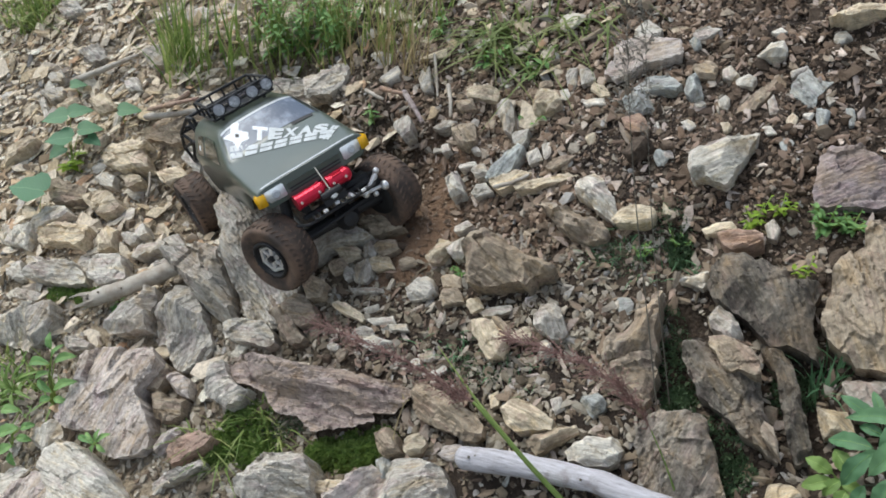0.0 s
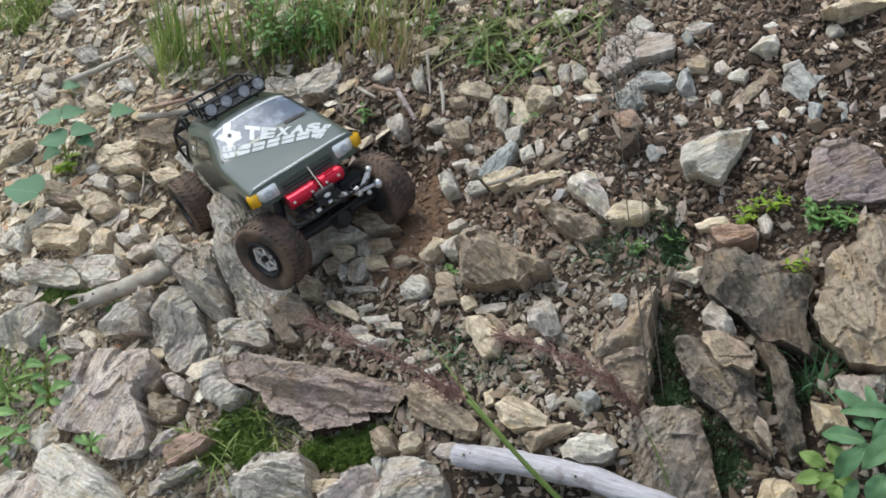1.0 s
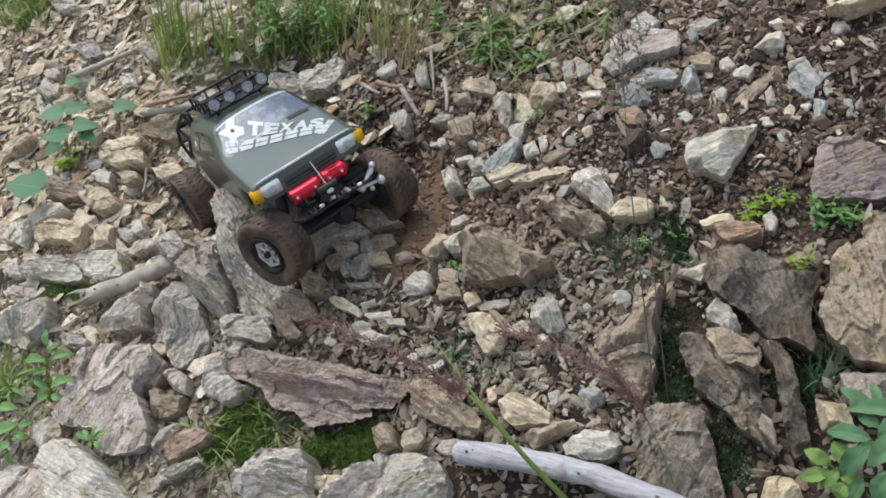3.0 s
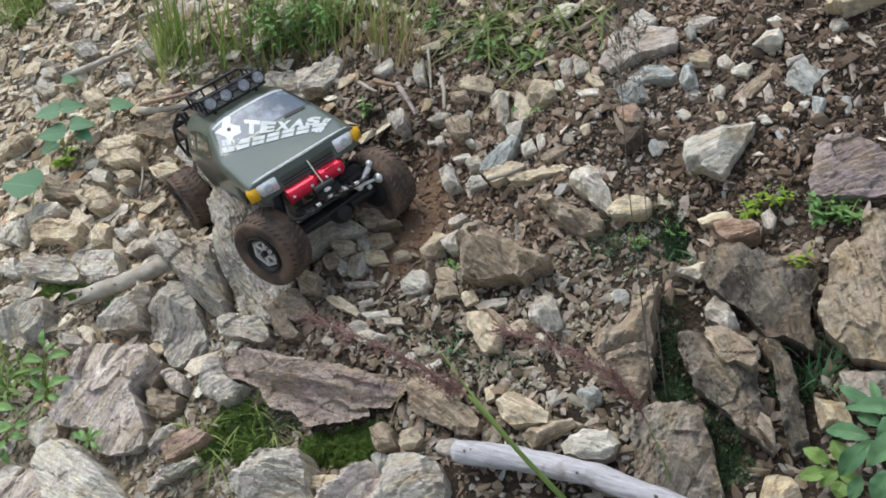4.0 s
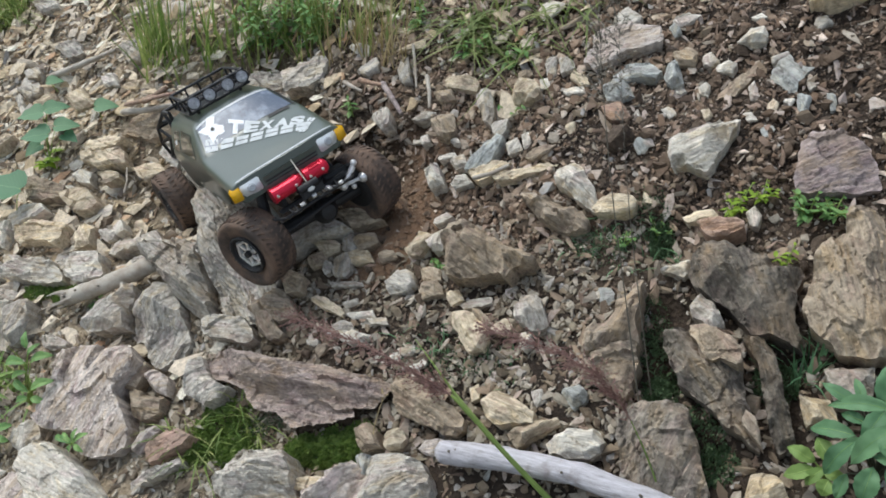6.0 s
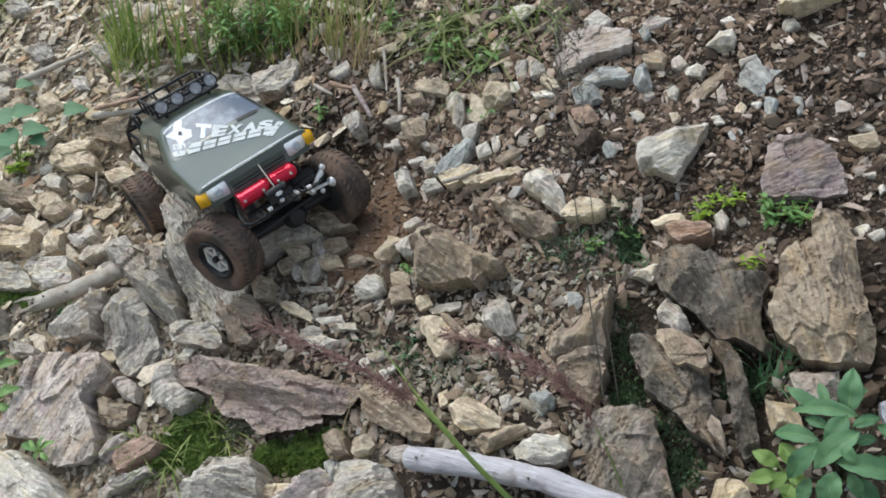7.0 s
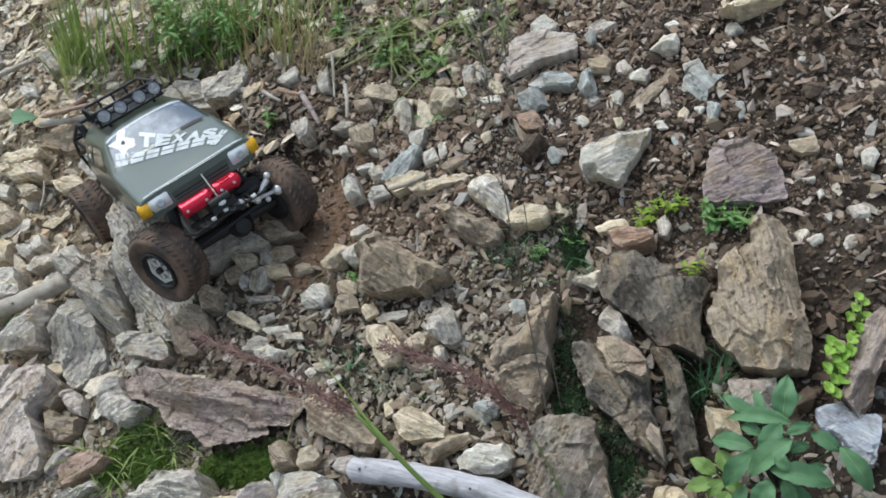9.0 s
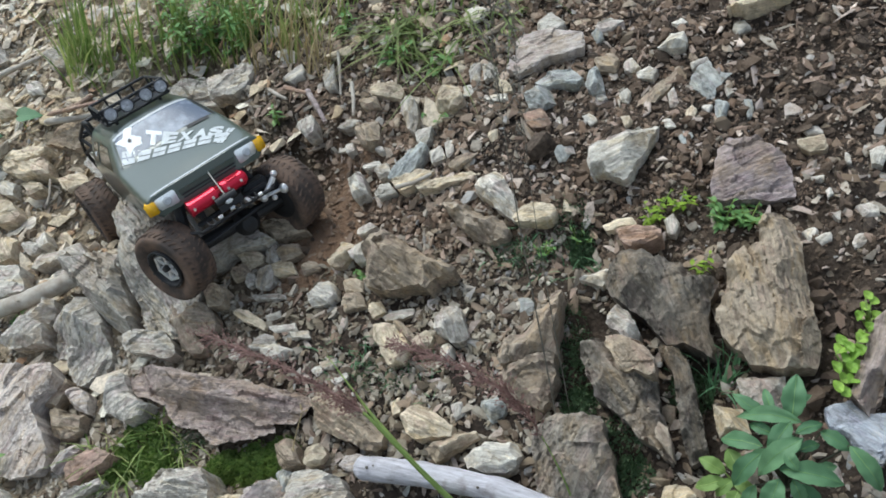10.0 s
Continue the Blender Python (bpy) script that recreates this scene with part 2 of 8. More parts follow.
def leaf_material(name, a, c, translucent=0.25, veins=False):
    m, t, b = nodes_of(name)
    geo = t.nodes.new("ShaderNodeNewGeometry")
    info = t.nodes.new("ShaderNodeObjectInfo")
    co = t.nodes.new("ShaderNodeTexCoord")
    n = node(t, "TexNoise", Scale=60.0, Detail=4.0)
    t.links.new(co.outputs["Object"], n.inputs["Vector"])
    add = t.nodes.new("ShaderNodeMath")
    add.operation = "ADD"
    t.links.new(geo.outputs["Random Per Island"], add.inputs[0])
    t.links.new(info.outputs["Random"], add.inputs[1])
    fr = t.nodes.new("ShaderNodeMath")
    fr.operation = "FRACT"
    t.links.new(add.outputs[0], fr.inputs[0])
    col = mix(t, fr.outputs[0], a, c)
    col = mix(t, ramp(t, n.outputs[0], [(0.4, (0, 0, 0)), (0.7, (0.4, 0.4, 0.4))]), col, tuple(x * 0.6 for x in a))
    if veins:
        # a pale midrib along the leaf and faint ribs running out from it
        sep = t.nodes.new("ShaderNodeSeparateXYZ")
        t.links.new(co.outputs["Object"], sep.inputs[0])
        far = t.nodes.new("ShaderNodeMath")
        far.operation = "ABSOLUTE"
        t.links.new(sep.outputs["X"], far.inputs[0])
        slant = t.nodes.new("ShaderNodeMath")
        slant.operation = "MULTIPLY_ADD"
        slant.inputs[1].default_value = -0.9
        t.links.new(far.outputs[0], slant.inputs[0])
        t.links.new(sep.outputs["Y"], slant.inputs[2])
        beat = t.nodes.new("ShaderNodeMath")
        beat.operation = "PINGPONG"
        beat.inputs[1].default_value = 0.055
        t.links.new(slant.outputs[0], beat.inputs[0])
        col = mix(t, ramp(t, beat.outputs[0], [(0.0, (0.09, 0.09, 0.09)), (0.022, (0, 0, 0))]), col, tuple(x * 0.62 for x in a))
        col = mix(t, ramp(t, far.outputs[0], [(0.006, (0.3, 0.3, 0.3)), (0.018, (0, 0, 0))]), col, tuple(min(1, x * 1.6) for x in c))
        bump(t, b, beat.outputs[0], 0.15, 0.02)
    t.links.new(col, b.inputs["Base Color"])
    b.inputs["Roughness"].default_value = 0.62
    tr = t.nodes.new("ShaderNodeBsdfTranslucent")
    t.links.new(col, tr.inputs[0])
    ms = t.nodes.new("ShaderNodeMixShader")
    ms.inputs[0].default_value = translucent
    t.links.new(b.outputs[0], ms.inputs[1])
    t.links.new(tr.outputs[0], ms.inputs[2])
    t.links.new(ms.outputs[0], t.nodes["Material Output"].inputs[0])
    return m


GRAVEL = gravel_material("gravel", [(0.0, (0.086, 0.06, 0.039)), (0.22, (0.172, 0.129, 0.086)), (0.48, (0.284, 0.228, 0.155)), (0.66, (0.232, 0.211, 0.176)), (0.82, (0.39, 0.345, 0.275)), (0.92, (0.29, 0.29, 0.285)), (1.0, (0.5, 0.46, 0.4))])
PALE_RUBBLE = gravel_material("pale_rubble", [(0.0, (0.356, 0.265, 0.161)), (0.16, (0.594, 0.476, 0.304)), (0.25, (0.523, 0.318, 0.185)), (0.31, (0.618, 0.495, 0.335)), (0.45, (0.737, 0.623, 0.441)), (0.65, (0.642, 0.559, 0.448)), (0.85, (0.796, 0.694, 0.537)), (1.0, (0.82, 0.8, 0.68))])
DARK_GRAVEL = gravel_material("dark_gravel", [(0.0, (0.055, 0.034, 0.021)), (0.4, (0.11, 0.07, 0.045)), (0.7, (0.187, 0.13, 0.09)), (0.9, (0.264, 0.22, 0.185)), (1.0, (0.462, 0.385, 0.318))])
CLOD = gravel_material("dirt_clods", [(0.0, (0.0238, 0.0151, 0.00936)), (0.5, (0.0497, 0.0312, 0.0187)), (1.0, (0.0922, 0.0605, 0.0374))])
FLAKE = gravel_material("rock_flakes", [(0.0, (0.094, 0.066, 0.044)), (0.25, (0.187, 0.135, 0.089)), (0.5, (0.302, 0.225, 0.155)), (0.7, (0.239, 0.2, 0.17)), (0.88, (0.374, 0.31, 0.242)), (1.0, (0.499, 0.44, 0.369))])
MUD = gravel_material("churned_mud", [(0.0, (0.10, 0.06, 0.036)), (0.5, (0.17, 0.105, 0.062)), (1.0, (0.25, 0.17, 0.11))])
SPLINTER = gravel_material("splintered_rock", [(0.0, (0.09, 0.06, 0.04)), (0.3, (0.22, 0.155, 0.10)), (0.6, (0.36, 0.27, 0.18)), (0.85, (0.42, 0.37, 0.30)), (1.0, (0.55, 0.49, 0.40))])
SHALE = gravel_material("schist_chips", [(0.0, (0.091, 0.058, 0.041)), (0.3, (0.206, 0.142, 0.103)), (0.5, (0.327, 0.234, 0.179)), (0.68, (0.436, 0.338, 0.272)), (0.82, (0.363, 0.31, 0.282)), (0.92, (0.58, 0.48, 0.4)), (1.0, (0.75, 0.637, 0.543))])
PACKED = gravel_material("packed_gravel", [(0.0, (0.0517, 0.0315, 0.0185)), (0.3, (0.124, 0.0767, 0.047)), (0.55, (0.207, 0.135, 0.0874)), (0.72, (0.279, 0.208, 0.151)), (0.88, (0.373, 0.277, 0.197)), (1.0, (0.6, 0.481, 0.378))])
GREY_GRAVEL = gravel_material("grey_gravel", [(0.0, (0.084, 0.064, 0.0406)), (0.3, (0.185, 0.152, 0.105)), (0.55, (0.277, 0.242, 0.172)), (0.75, (0.302, 0.279, 0.234)), (0.9, (0.395, 0.353, 0.273)), (1.0, (0.554, 0.5, 0.413))])
SOIL = soil_material()
LEAF = leaf_material("broad_leaf", (0.12, 0.26, 0.075), (0.24, 0.40, 0.13))
HEART_LEAF = leaf_material("heart_leaf", (0.10, 0.23, 0.12), (0.17, 0.31, 0.16), veins=True)
YELLOW_LEAF = leaf_material("yellowish_leaf", (0.145, 0.245, 0.055), (0.23, 0.345, 0.09))
FRESH = leaf_material("fresh_leaf", (0.22, 0.40, 0.05), (0.36, 0.56, 0.085), 0.3)
LIME = leaf_material("lime_leaf", (0.22, 0.36, 0.03), (0.34, 0.48, 0.05), 0.35)
GRASS = leaf_material("grass_blade", (0.15, 0.25, 0.05), (0.40, 0.44, 0.16), 0.4)
OLIVE_GRASS = leaf_material("olive_grass", (0.12, 0.185, 0.045), (0.31, 0.345, 0.13), 0.35)
DRY = leaf_material("dry_stalk", (0.33, 0.26, 0.12), (0.52, 0.43, 0.24), 0.25)
DARK_STALK = leaf_material("dark_dry_stalk", (0.15, 0.14, 0.115), (0.24, 0.215, 0.17), 0.2)
DARK_MOSS = leaf_material("dark_moss", (0.055, 0.10, 0.045), (0.12, 0.18, 0.085), 0.2)
BLUISH = leaf_material("bluish_leaf_dark", (0.08, 0.188, 0.085), (0.15, 0.29, 0.135))
MOSS = leaf_material("moss_green", (0.09, 0.17, 0.035), (0.30, 0.40, 0.11), 0.3)
PANICLE = leaf_material("reddish_seed_head", (0.17, 0.092, 0.078), (0.32, 0.19, 0.16), 0.3)
DARK_STEM = leaf_material("dark_stem", (0.045, 0.05, 0.03), (0.08, 0.085, 0.05), 0.1)
STEM = leaf_material("green_stem", (0.25, 0.37, 0.085), (0.36, 0.47, 0.14), 0.25)


def driftwood_material():
    m, t, b = nodes_of("driftwood")
    co = t.nodes.new("ShaderNodeTexCoord")
    # the grain runs along the log
    turn = t.nodes.new("ShaderNodeMapping")
    turn.inputs["Rotation"].default_value = (SLOPE.to_3x3() @ Vector((0.94, -0.34, 0.02))).rotation_difference(Vector((1, 0, 0))).to_euler()
    t.links.new(co.outputs["Object"], turn.inputs[0])
    mp = t.nodes.new("ShaderNodeMapping")
    mp.inputs["Scale"].default_value = (1.0, 9.0, 9.0)
    t.links.new(turn.outputs[0], mp.inputs[0])
    grain = node(t, "TexNoise", Scale=26.0, Detail=7.0, Roughness=0.7)
    t.links.new(mp.outputs[0], grain.inputs["Vector"])
    spot = node(t, "TexNoise", Scale=28.0, Detail=5.0, Roughness=0.65)
    t.links.new(co.outputs["Object"], spot.inputs["Vector"])
    col = ramp(t, grain.outputs[0], [(0.30, (0.20, 0.185, 0.19)), (0.42, (0.42, 0.405, 0.425)), (0.62, (0.58, 0.565, 0.60))])
    col = mix(t, ramp(t, spot.outputs[0], [(0.52, (0, 0, 0)), (0.68, (0.75, 0.75, 0.75))]), col, (0.24, 0.205, 0.19))
    t.links.new(col, b.inputs["Base Color"])
    b.inputs["Roughness"].default_value = 0.8
    bump(t, b, grain.outputs[0], 0.7, 0.004)
    return m


WOOD = driftwood_material()
OLD_WOOD = tinted("old_brown_wood", (0.42, 0.385, 0.33), 0.85, dirt=(0.24, 0.195, 0.15), dirt_scale=22.0, dirt_from=0.45, relief=0.9, grain=90.0)


# ---- mesh helpers ----
def mesh_of(name, verts, faces, material, smooth=False):
    me = bpy.data.meshes.new(name)
    me.from_pydata([tuple(v) for v in verts], [], faces)
    me.materials.append(material)
    if smooth:
        me.shade_smooth()
    return me


def part(name, bm, material, parent, label="", smooth=False):
    me = bpy.data.meshes.new(name)
    bm.normal_update()
    bm.to_mesh(me)
    bm.free()
    me.materials.append(material)
    if smooth:
        me.shade_smooth()
    ob = new(name, me)
    ob.parent = parent
    if label:
        tagged(ob, label)
    return ob


def tube_into(bm, pts, r, sides=8, taper=1.0):
    """A round bar along a line of points, with closed ends."""
    pts = [Vector(p) for p in pts]
    rings = []
    for i, p in enumerate(pts):
        d = (pts[min(i + 1, len(pts) - 1)] - pts[max(i - 1, 0)]).normalized()
        a = d.orthogonal().normalized() if i == 0 else (rings_a - d * rings_a.dot(d)).normalized()
        rings_a = a
        c = d.cross(a)
        rr = r * (1 + (taper - 1) * i / max(1, len(pts) - 1))
        rings.append([bm.verts.new(p + rr * (math.cos(k * math.tau / sides) * a + math.sin(k * math.tau / sides) * c)) for k in range(sides)])
    for lo, hi in zip(rings, rings[1:]):
        for k in range(sides):
            bm.faces.new((lo[k], lo[(k + 1) % sides], hi[(k + 1) % sides], hi[k]))
    bm.faces.new(rings[0][::-1])
    bm.faces.new(rings[-1])


def tube(pts, r, sides=8, taper=1.0):
    bm = bmesh.new()
    tube_into(bm, pts, r, sides, taper)
    return bm


def box_into(bm, size, m, bevel=0.0):
    made = bmesh.ops.create_cube(bm, size=1.0, matrix=m @ Matrix.Diagonal((*size, 1)))
    if bevel:
        edges = {e for v in made["verts"] for e in v.link_edges}
        bmesh.ops.bevel(bm, geom=list(edges), offset=bevel, segments=2, affect="EDGES")


def box(size, m, bevel=0.0):
    bm = bmesh.new()
    box_into(bm, size, m, bevel)
    return bm


def lathe(profile, axis_m, sides=32):
    """Turned round the local z axis: profile of (radius, height)."""
    bm = bmesh.new()
    rings = []
    for r, z in profile:
        rings.append([bm.verts.new(axis_m @ Vector((r * math.cos(k * math.tau / sides), r * math.sin(k * math.tau / sides), z))) for k in range(sides)])
    for lo, hi in zip(rings, rings[1:]):
        for k in range(sides):
            bm.faces.new((lo[k], lo[(k + 1) % sides], hi[(k + 1) % sides], hi[k]))
    return bm


# ---- ground ----
DIPS = ((-0.53, 0.24, 0.13, -0.085), (-0.37, 0.41, 0.11, -0.13), (-0.12, 0.19, 0.10, -0.055), (-0.33, 0.22, 0.12, -0.05), (0.05, 0.0, 0.25, -0.01), (-0.15, -0.31, 0.10, -0.03), (-0.33, -0.25, 0.08, -0.02), (0.328, -0.255, 0.045, -0.03), (0.374, -0.365, 0.035, -0.025), (0.359, -0.178, 0.04, -0.022), (0.473, -0.280, 0.04, -0.022), (0.387, -0.271, 0.04, -0.022), (0.474, -0.348, 0.04, -0.022), (0.357, -0.058, 0.04, -0.022))


def relief(u, v):
    """Height of the ground out of the slope."""
    w = 0.022 * noise.noise((u * 4.0, v * 4.0, 1.7)) + 0.012 * noise.noise((u * 13.0, v * 13.0, 5.1)) + 0.006 * noise.noise((u * 40.0, v * 40.0, 9.3))
    w += 0.016 * min(1.0, max(0.0, (u - 0.3) * 3)) * noise.noise((u * 26.0, v * 26.0, 2.2))
    for cu, cv, r, h in DIPS:
        d = ((u - cu) ** 2 + (v - cv) ** 2) / (r * r)
        if d < 6:
            w += h * math.exp(-d)
    return w


def build_ground():
    def line(lo, hi, step):
        mid = np.arange(lo, hi, step).tolist()
        out = []
        s, p = step, hi
        while p < 900:
            out.append(p)
            s *= 1.28
            p += s
        left, s, p = [], step, lo - step
        while p > -900:
            left.append(p)
            s *= 1.28
            p -= s
        return left[::-1] + mid + out
    us, vs = line(-1.55, 1.2, 0.009), line(-0.75, 1.3, 0.009)
    verts, faces = [], []
    for v in vs:
        for u in us:
            far = max(abs(u), abs(v))
            p = on_slope(u, v, relief(u, v) if far < 2.5 else 0.0)
            if far > 3:
                # the hillside levels out far above and below
                p.z = p.z / (1 + (abs(p.z) / 9.0) ** 4) ** 0.25 + 0.15 * noise.noise((p.x * 0.4, p.y * 0.4, 2.0))
            verts.append(p)
    n = len(us)
    for j in range(len(vs) - 1):
        for i in range(n - 1):
            a = j * n + i
            faces.append((a, a + 1, a + n + 1, a + n))
    tagged(new("ground", mesh_of("ground", verts, faces, SOIL, True)), "brown stony soil on a steep hillside", "ground", kind="structure")


build_ground()

# ---- rocks ----
from mathutils.geometry import delaunay_2d_cdt

FOOTPRINTS = []
ROCK_SEED = [0]


# hollows between the standing slabs, free of gravel; dark soil stands in for shade
for hollow_u, hollow_v, rim in ((0.328, -0.255, [(-0.012, 0.052), (0.023, 0.054), (0.016, -0.025), (-0.006, -0.053), (-0.021, -0.028)]), (0.374, -0.365, [(-0.014, 0.045), (0.016, 0.034), (0.012, -0.044), (-0.014, -0.035)]), (0.359, -0.178, [(-0.013, 0.038), (0.019, 0.015), (0.021, -0.027), (-0.006, -0.031), (-0.021, 0.005)]), (0.473, -0.280, [(-0.029, 0.049), (0.031, 0.016), (0.031, -0.021), (-0.006, -0.038), (-0.027, -0.006)]), (0.387, -0.271, [(-0.008, 0.058), (0.005, 0.024), (0.014, -0.039), (0.001, -0.053), (-0.011, 0.010)]), (0.474, -0.348, [(-0.017, 0.031), (0.019, 0.026), (0.015, -0.030), (-0.017, -0.027)]), (0.357, -0.058, [(-0.009, 0.031), (0.017, 0.016), (0.007, -0.028), (-0.015, -0.019)])):
    FOOTPRINTS.append((hollow_u, hollow_v, max(math.hypot(*c) for c in rim), rim))


def inside(u, v, grow=1.0):
    for cu, cv, reach, poly in FOOTPRINTS:
        if (u - cu) ** 2 + (v - cv) ** 2 > reach * reach * grow * grow:
            continue
        x, y, hit = (u - cu) / grow, (v - cv) / grow, False
        for (x1, y1), (x2, y2) in zip(poly, poly[1:] + poly[:1]):
            if (y1 > y) != (y2 > y) and x < (x2 - x1) * (y - y1) / (y2 - y1) + x1:
                hit = not hit
        if hit:
            return True
    return False


def rock(kind, u, v, height, lift, corners, label, grain=None, fall=(0, 0.0), under=0.06, slab=False, cuts=(), rough=1.0):
    """A broken schist block with a ragged outline: flat fracture faces meeting in edges, layers that weather in and out, chips and cracks.
    grain: the way the layers run; fall: the way the top dips and how steeply; under: how far the foot is undercut;
    cuts: lines across the top, to the right of which (left, where negative) it breaks away that steeply;
    rough: how uneven the broken faces are."""
    ROCK_SEED[0] += 1
    rnd = random.Random(ROCK_SEED[0] * 17)
    if not lift:
        FOOTPRINTS.append((u, v, max(math.hypot(*c) for c in corners), corners))
    size = max(math.hypot(*c) for c in corners)
    if size < 0.045:
        # small stones: knock the corners off
        cut = []
        for (x0, y0), (x1, y1), (x2, y2) in zip(corners[-1:] + corners[:-1], corners, corners[1:] + corners[:1]):
            if rnd.random() < 0.55:
                k = rnd.uniform(0.92, 1.12)
                cut.append((x1 * k, y1 * k))
            else:
                a, b = rnd.uniform(0.08, 0.45), rnd.uniform(0.08, 0.45)
                cut += [(x1 + (x0 - x1) * a, y1 + (y0 - y1) * a), (x1 + (x2 - x1) * b, y1 + (y2 - y1) * b)]
        corners = [(x * 1.05, y * 1.05) for x, y in cut]
    if grain is None:
        far = max(((a, b) for a in corners for b in corners), key=lambda ab: (ab[0][0] - ab[1][0]) ** 2 + (ab[0][1] - ab[1][1]) ** 2)
        grain = math.degrees(math.atan2(far[1][1] - far[0][1], far[1][0] - far[0][0])) + rnd.uniform(-15, 15)
    turn = math.radians(grain)
    back = np.array(((math.cos(turn), math.sin(turn)), (-math.sin(turn), math.cos(turn))))
    plan = np.array(corners) @ back.T
    off = Vector((rnd.uniform(-50, 50), rnd.uniform(-50, 50), rnd.uniform(-50, 50)))
    edge = 0.0028 if size > 0.05 else 0.0023
    # ragged outline
    rim = []
    jag = min(0.0045, 0.075 * size)
    for a, b in zip(plan, np.roll(plan, -1, axis=0)):
        long = np.hypot(*(b - a))
        n = max(2, int(long / edge))
        side = np.array((b[1] - a[1], a[0] - b[0])) / max(long, 1e-6)
        for k in range(n):
            p = a + (b - a) * k / n
            q = Vector((p[0], p[1], 0)) + off
            rim.append(p + side * jag * (0.9 * noise.noise(q * 38) + 0.6 * noise.noise(q * 110)))
    rim = np.array(rim)
    lo, hi = rim.min(0), rim.max(0)
    ys = np.arange(lo[1], hi[1], edge * 0.87)
    pts = np.array([(x + (edge * 0.5 if j % 2 else 0), y) for j, y in enumerate(ys) for x in np.arange(lo[0], hi[0], edge)])
    pts = pts + np.array([(rnd.uniform(-0.3, 0.3) * edge, rnd.uniform(-0.3, 0.3) * edge) for _ in pts])
    hit = np.zeros(len(pts), bool)
    for (x1, y1), (x2, y2) in zip(rim, np.roll(rim, -1, axis=0)):
        if y1 != y2:
            hit ^= ((y1 > pts[:, 1]) != (y2 > pts[:, 1])) & (pts[:, 0] < (x2 - x1) * (pts[:, 1] - y1) / (y2 - y1) + x1)
    pts = pts[hit]
    near = np.min(np.hypot(pts[:, None, 0] - rim[None, :, 0], pts[:, None, 1] - rim[None, :, 1]), axis=1) if len(pts) else np.zeros(0)
    pts = pts[near > 0.6 * edge]
    flat = [Vector(p) for p in rim] + [Vector(p) for p in pts]
    ring = [(k, (k + 1) % len(rim)) for k in range(len(rim))]
    made = delaunay_2d_cdt(flat, ring, [], 1, 1e-7)
    xy, tris = np.array([tuple(p) for p in made[0]]), made[2]
    # flat fracture faces
    scale = min(1.0, size / 0.07)
    top = np.full(len(xy), height)
    way = math.radians(fall[0]) - turn
    top -= fall[1] * (xy[:, 0] * math.cos(way) + xy[:, 1] * math.sin(way))
    for _ in range(2):
        way, start = rnd.uniform(0, math.tau), rnd.uniform(0.05, 0.5) * size
        reach = xy[:, 0] * math.cos(way) + xy[:, 1] * math.sin(way)
        top -= rnd.uniform(0.15, 0.45) * np.maximum(0, reach - start)
    for x1, y1, x2, y2, steep in cuts:
        a, b = back @ np.array((x1, y1)), back @ np.array((x2, y2))
        d = (b - a) / np.hypot(*(b - a))
        left = d[0] * (xy[:, 1] - a[1]) - d[1] * (xy[:, 0] - a[0])
        top -= abs(steep) * np.maximum(0, -left if steep > 0 else left)
    for a, b in zip(plan, np.roll(plan, -1, axis=0)):
        d = b - a
        f = np.clip(((xy - a) @ d) / max(d @ d, 1e-9), 0, 1)
        gap = np.hypot(*(xy - a - f[:, None] * d).T)
        sill = rnd.uniform(0.74, 0.98) if slab else rnd.uniform(0.34, 0.9)
        top = np.minimum(top, height * sill + gap * (rnd.uniform(1.0, 3.2) if slab else rnd.uniform(0.7, 2.4)))
    top = np.maximum(top, 0.12 * height)
    # broken planes, layers, cracks and grain
    big = 0.10 * min(height, 0.06)
    verts = []
    for (x, y), h in zip(xy, top):
        q = Vector((x, y, h * 0.6)) + off
        d = big * noise.noise(q * 15)
        for fx, fy, amp in ((15, 24, 0.0115), (44, 74, 0.0030)):
            w = Vector((x * fx, y * fy, 0)) + off + 0.35 * noise.noise_vector(q * fx)
            c = noise.voronoi(w)[1][0]
            k = noise.noise_vector(c * 7.7)
            d += amp * scale * (k.x * 0.8 + 1.5 * (k.y * (w.x - c.x) + k.z * (w.y - c.y)))
        s = y / 0.0085 + 1.6 * noise.noise(Vector((x * 11, y * 16, 1.0)) + off) + 0.8 * noise.noise(q * 40)
        d += 0.0036 * scale * min(1.0, max(0.0, noise.noise(q * 13) * 1.4 + 0.45)) * (s - math.floor(s) - 0.5)
        crack = abs(noise.noise(Vector((x * 5, y * 19, 4.0)) + off))
        d -= 0.0035 * scale * max(0.0, 0.03 - crack) / 0.03
        d += 0.0008 * noise.noise(q * 170) + 0.0005 * noise.noise(q * 390)
        verts.append((x, y, h + d * rough))
    # side faces down into the ground
    count = {}
    for f in tris:
        for a, b in zip(f, f[1:] + f[:1]):
            count[b, a] = count.get((b, a), 0)
            count[a, b] = count.get((a, b), 0) + 1
    faces = list(tris)
    levels = {}

    def below(i, j):
        if (i, j) not in levels:
            x, y, z = verts[i]
            f = (0.4, 1.0)[j]
            q = Vector((x, y, f)) + off
            k = 1 - under * f + 0.03 * noise.noise(q * 60)
            levels[i, j] = len(verts)
            verts.append((x * k, y * k, z - f * (z + 0.55 * height + 0.012)))
        return levels[i, j]

    for (a, b), n in count.items():
        if n and not count.get((b, a), 0):
            faces.append((b, a, below(a, 0), below(b, 0)))
            faces.append((below(b, 0), below(a, 0), below(a, 1), below(b, 1)))
    ob = tagged(new("rock", mesh_of("rock", verts, faces, STONE[kind])), label, "rock", "rocks on the slope")
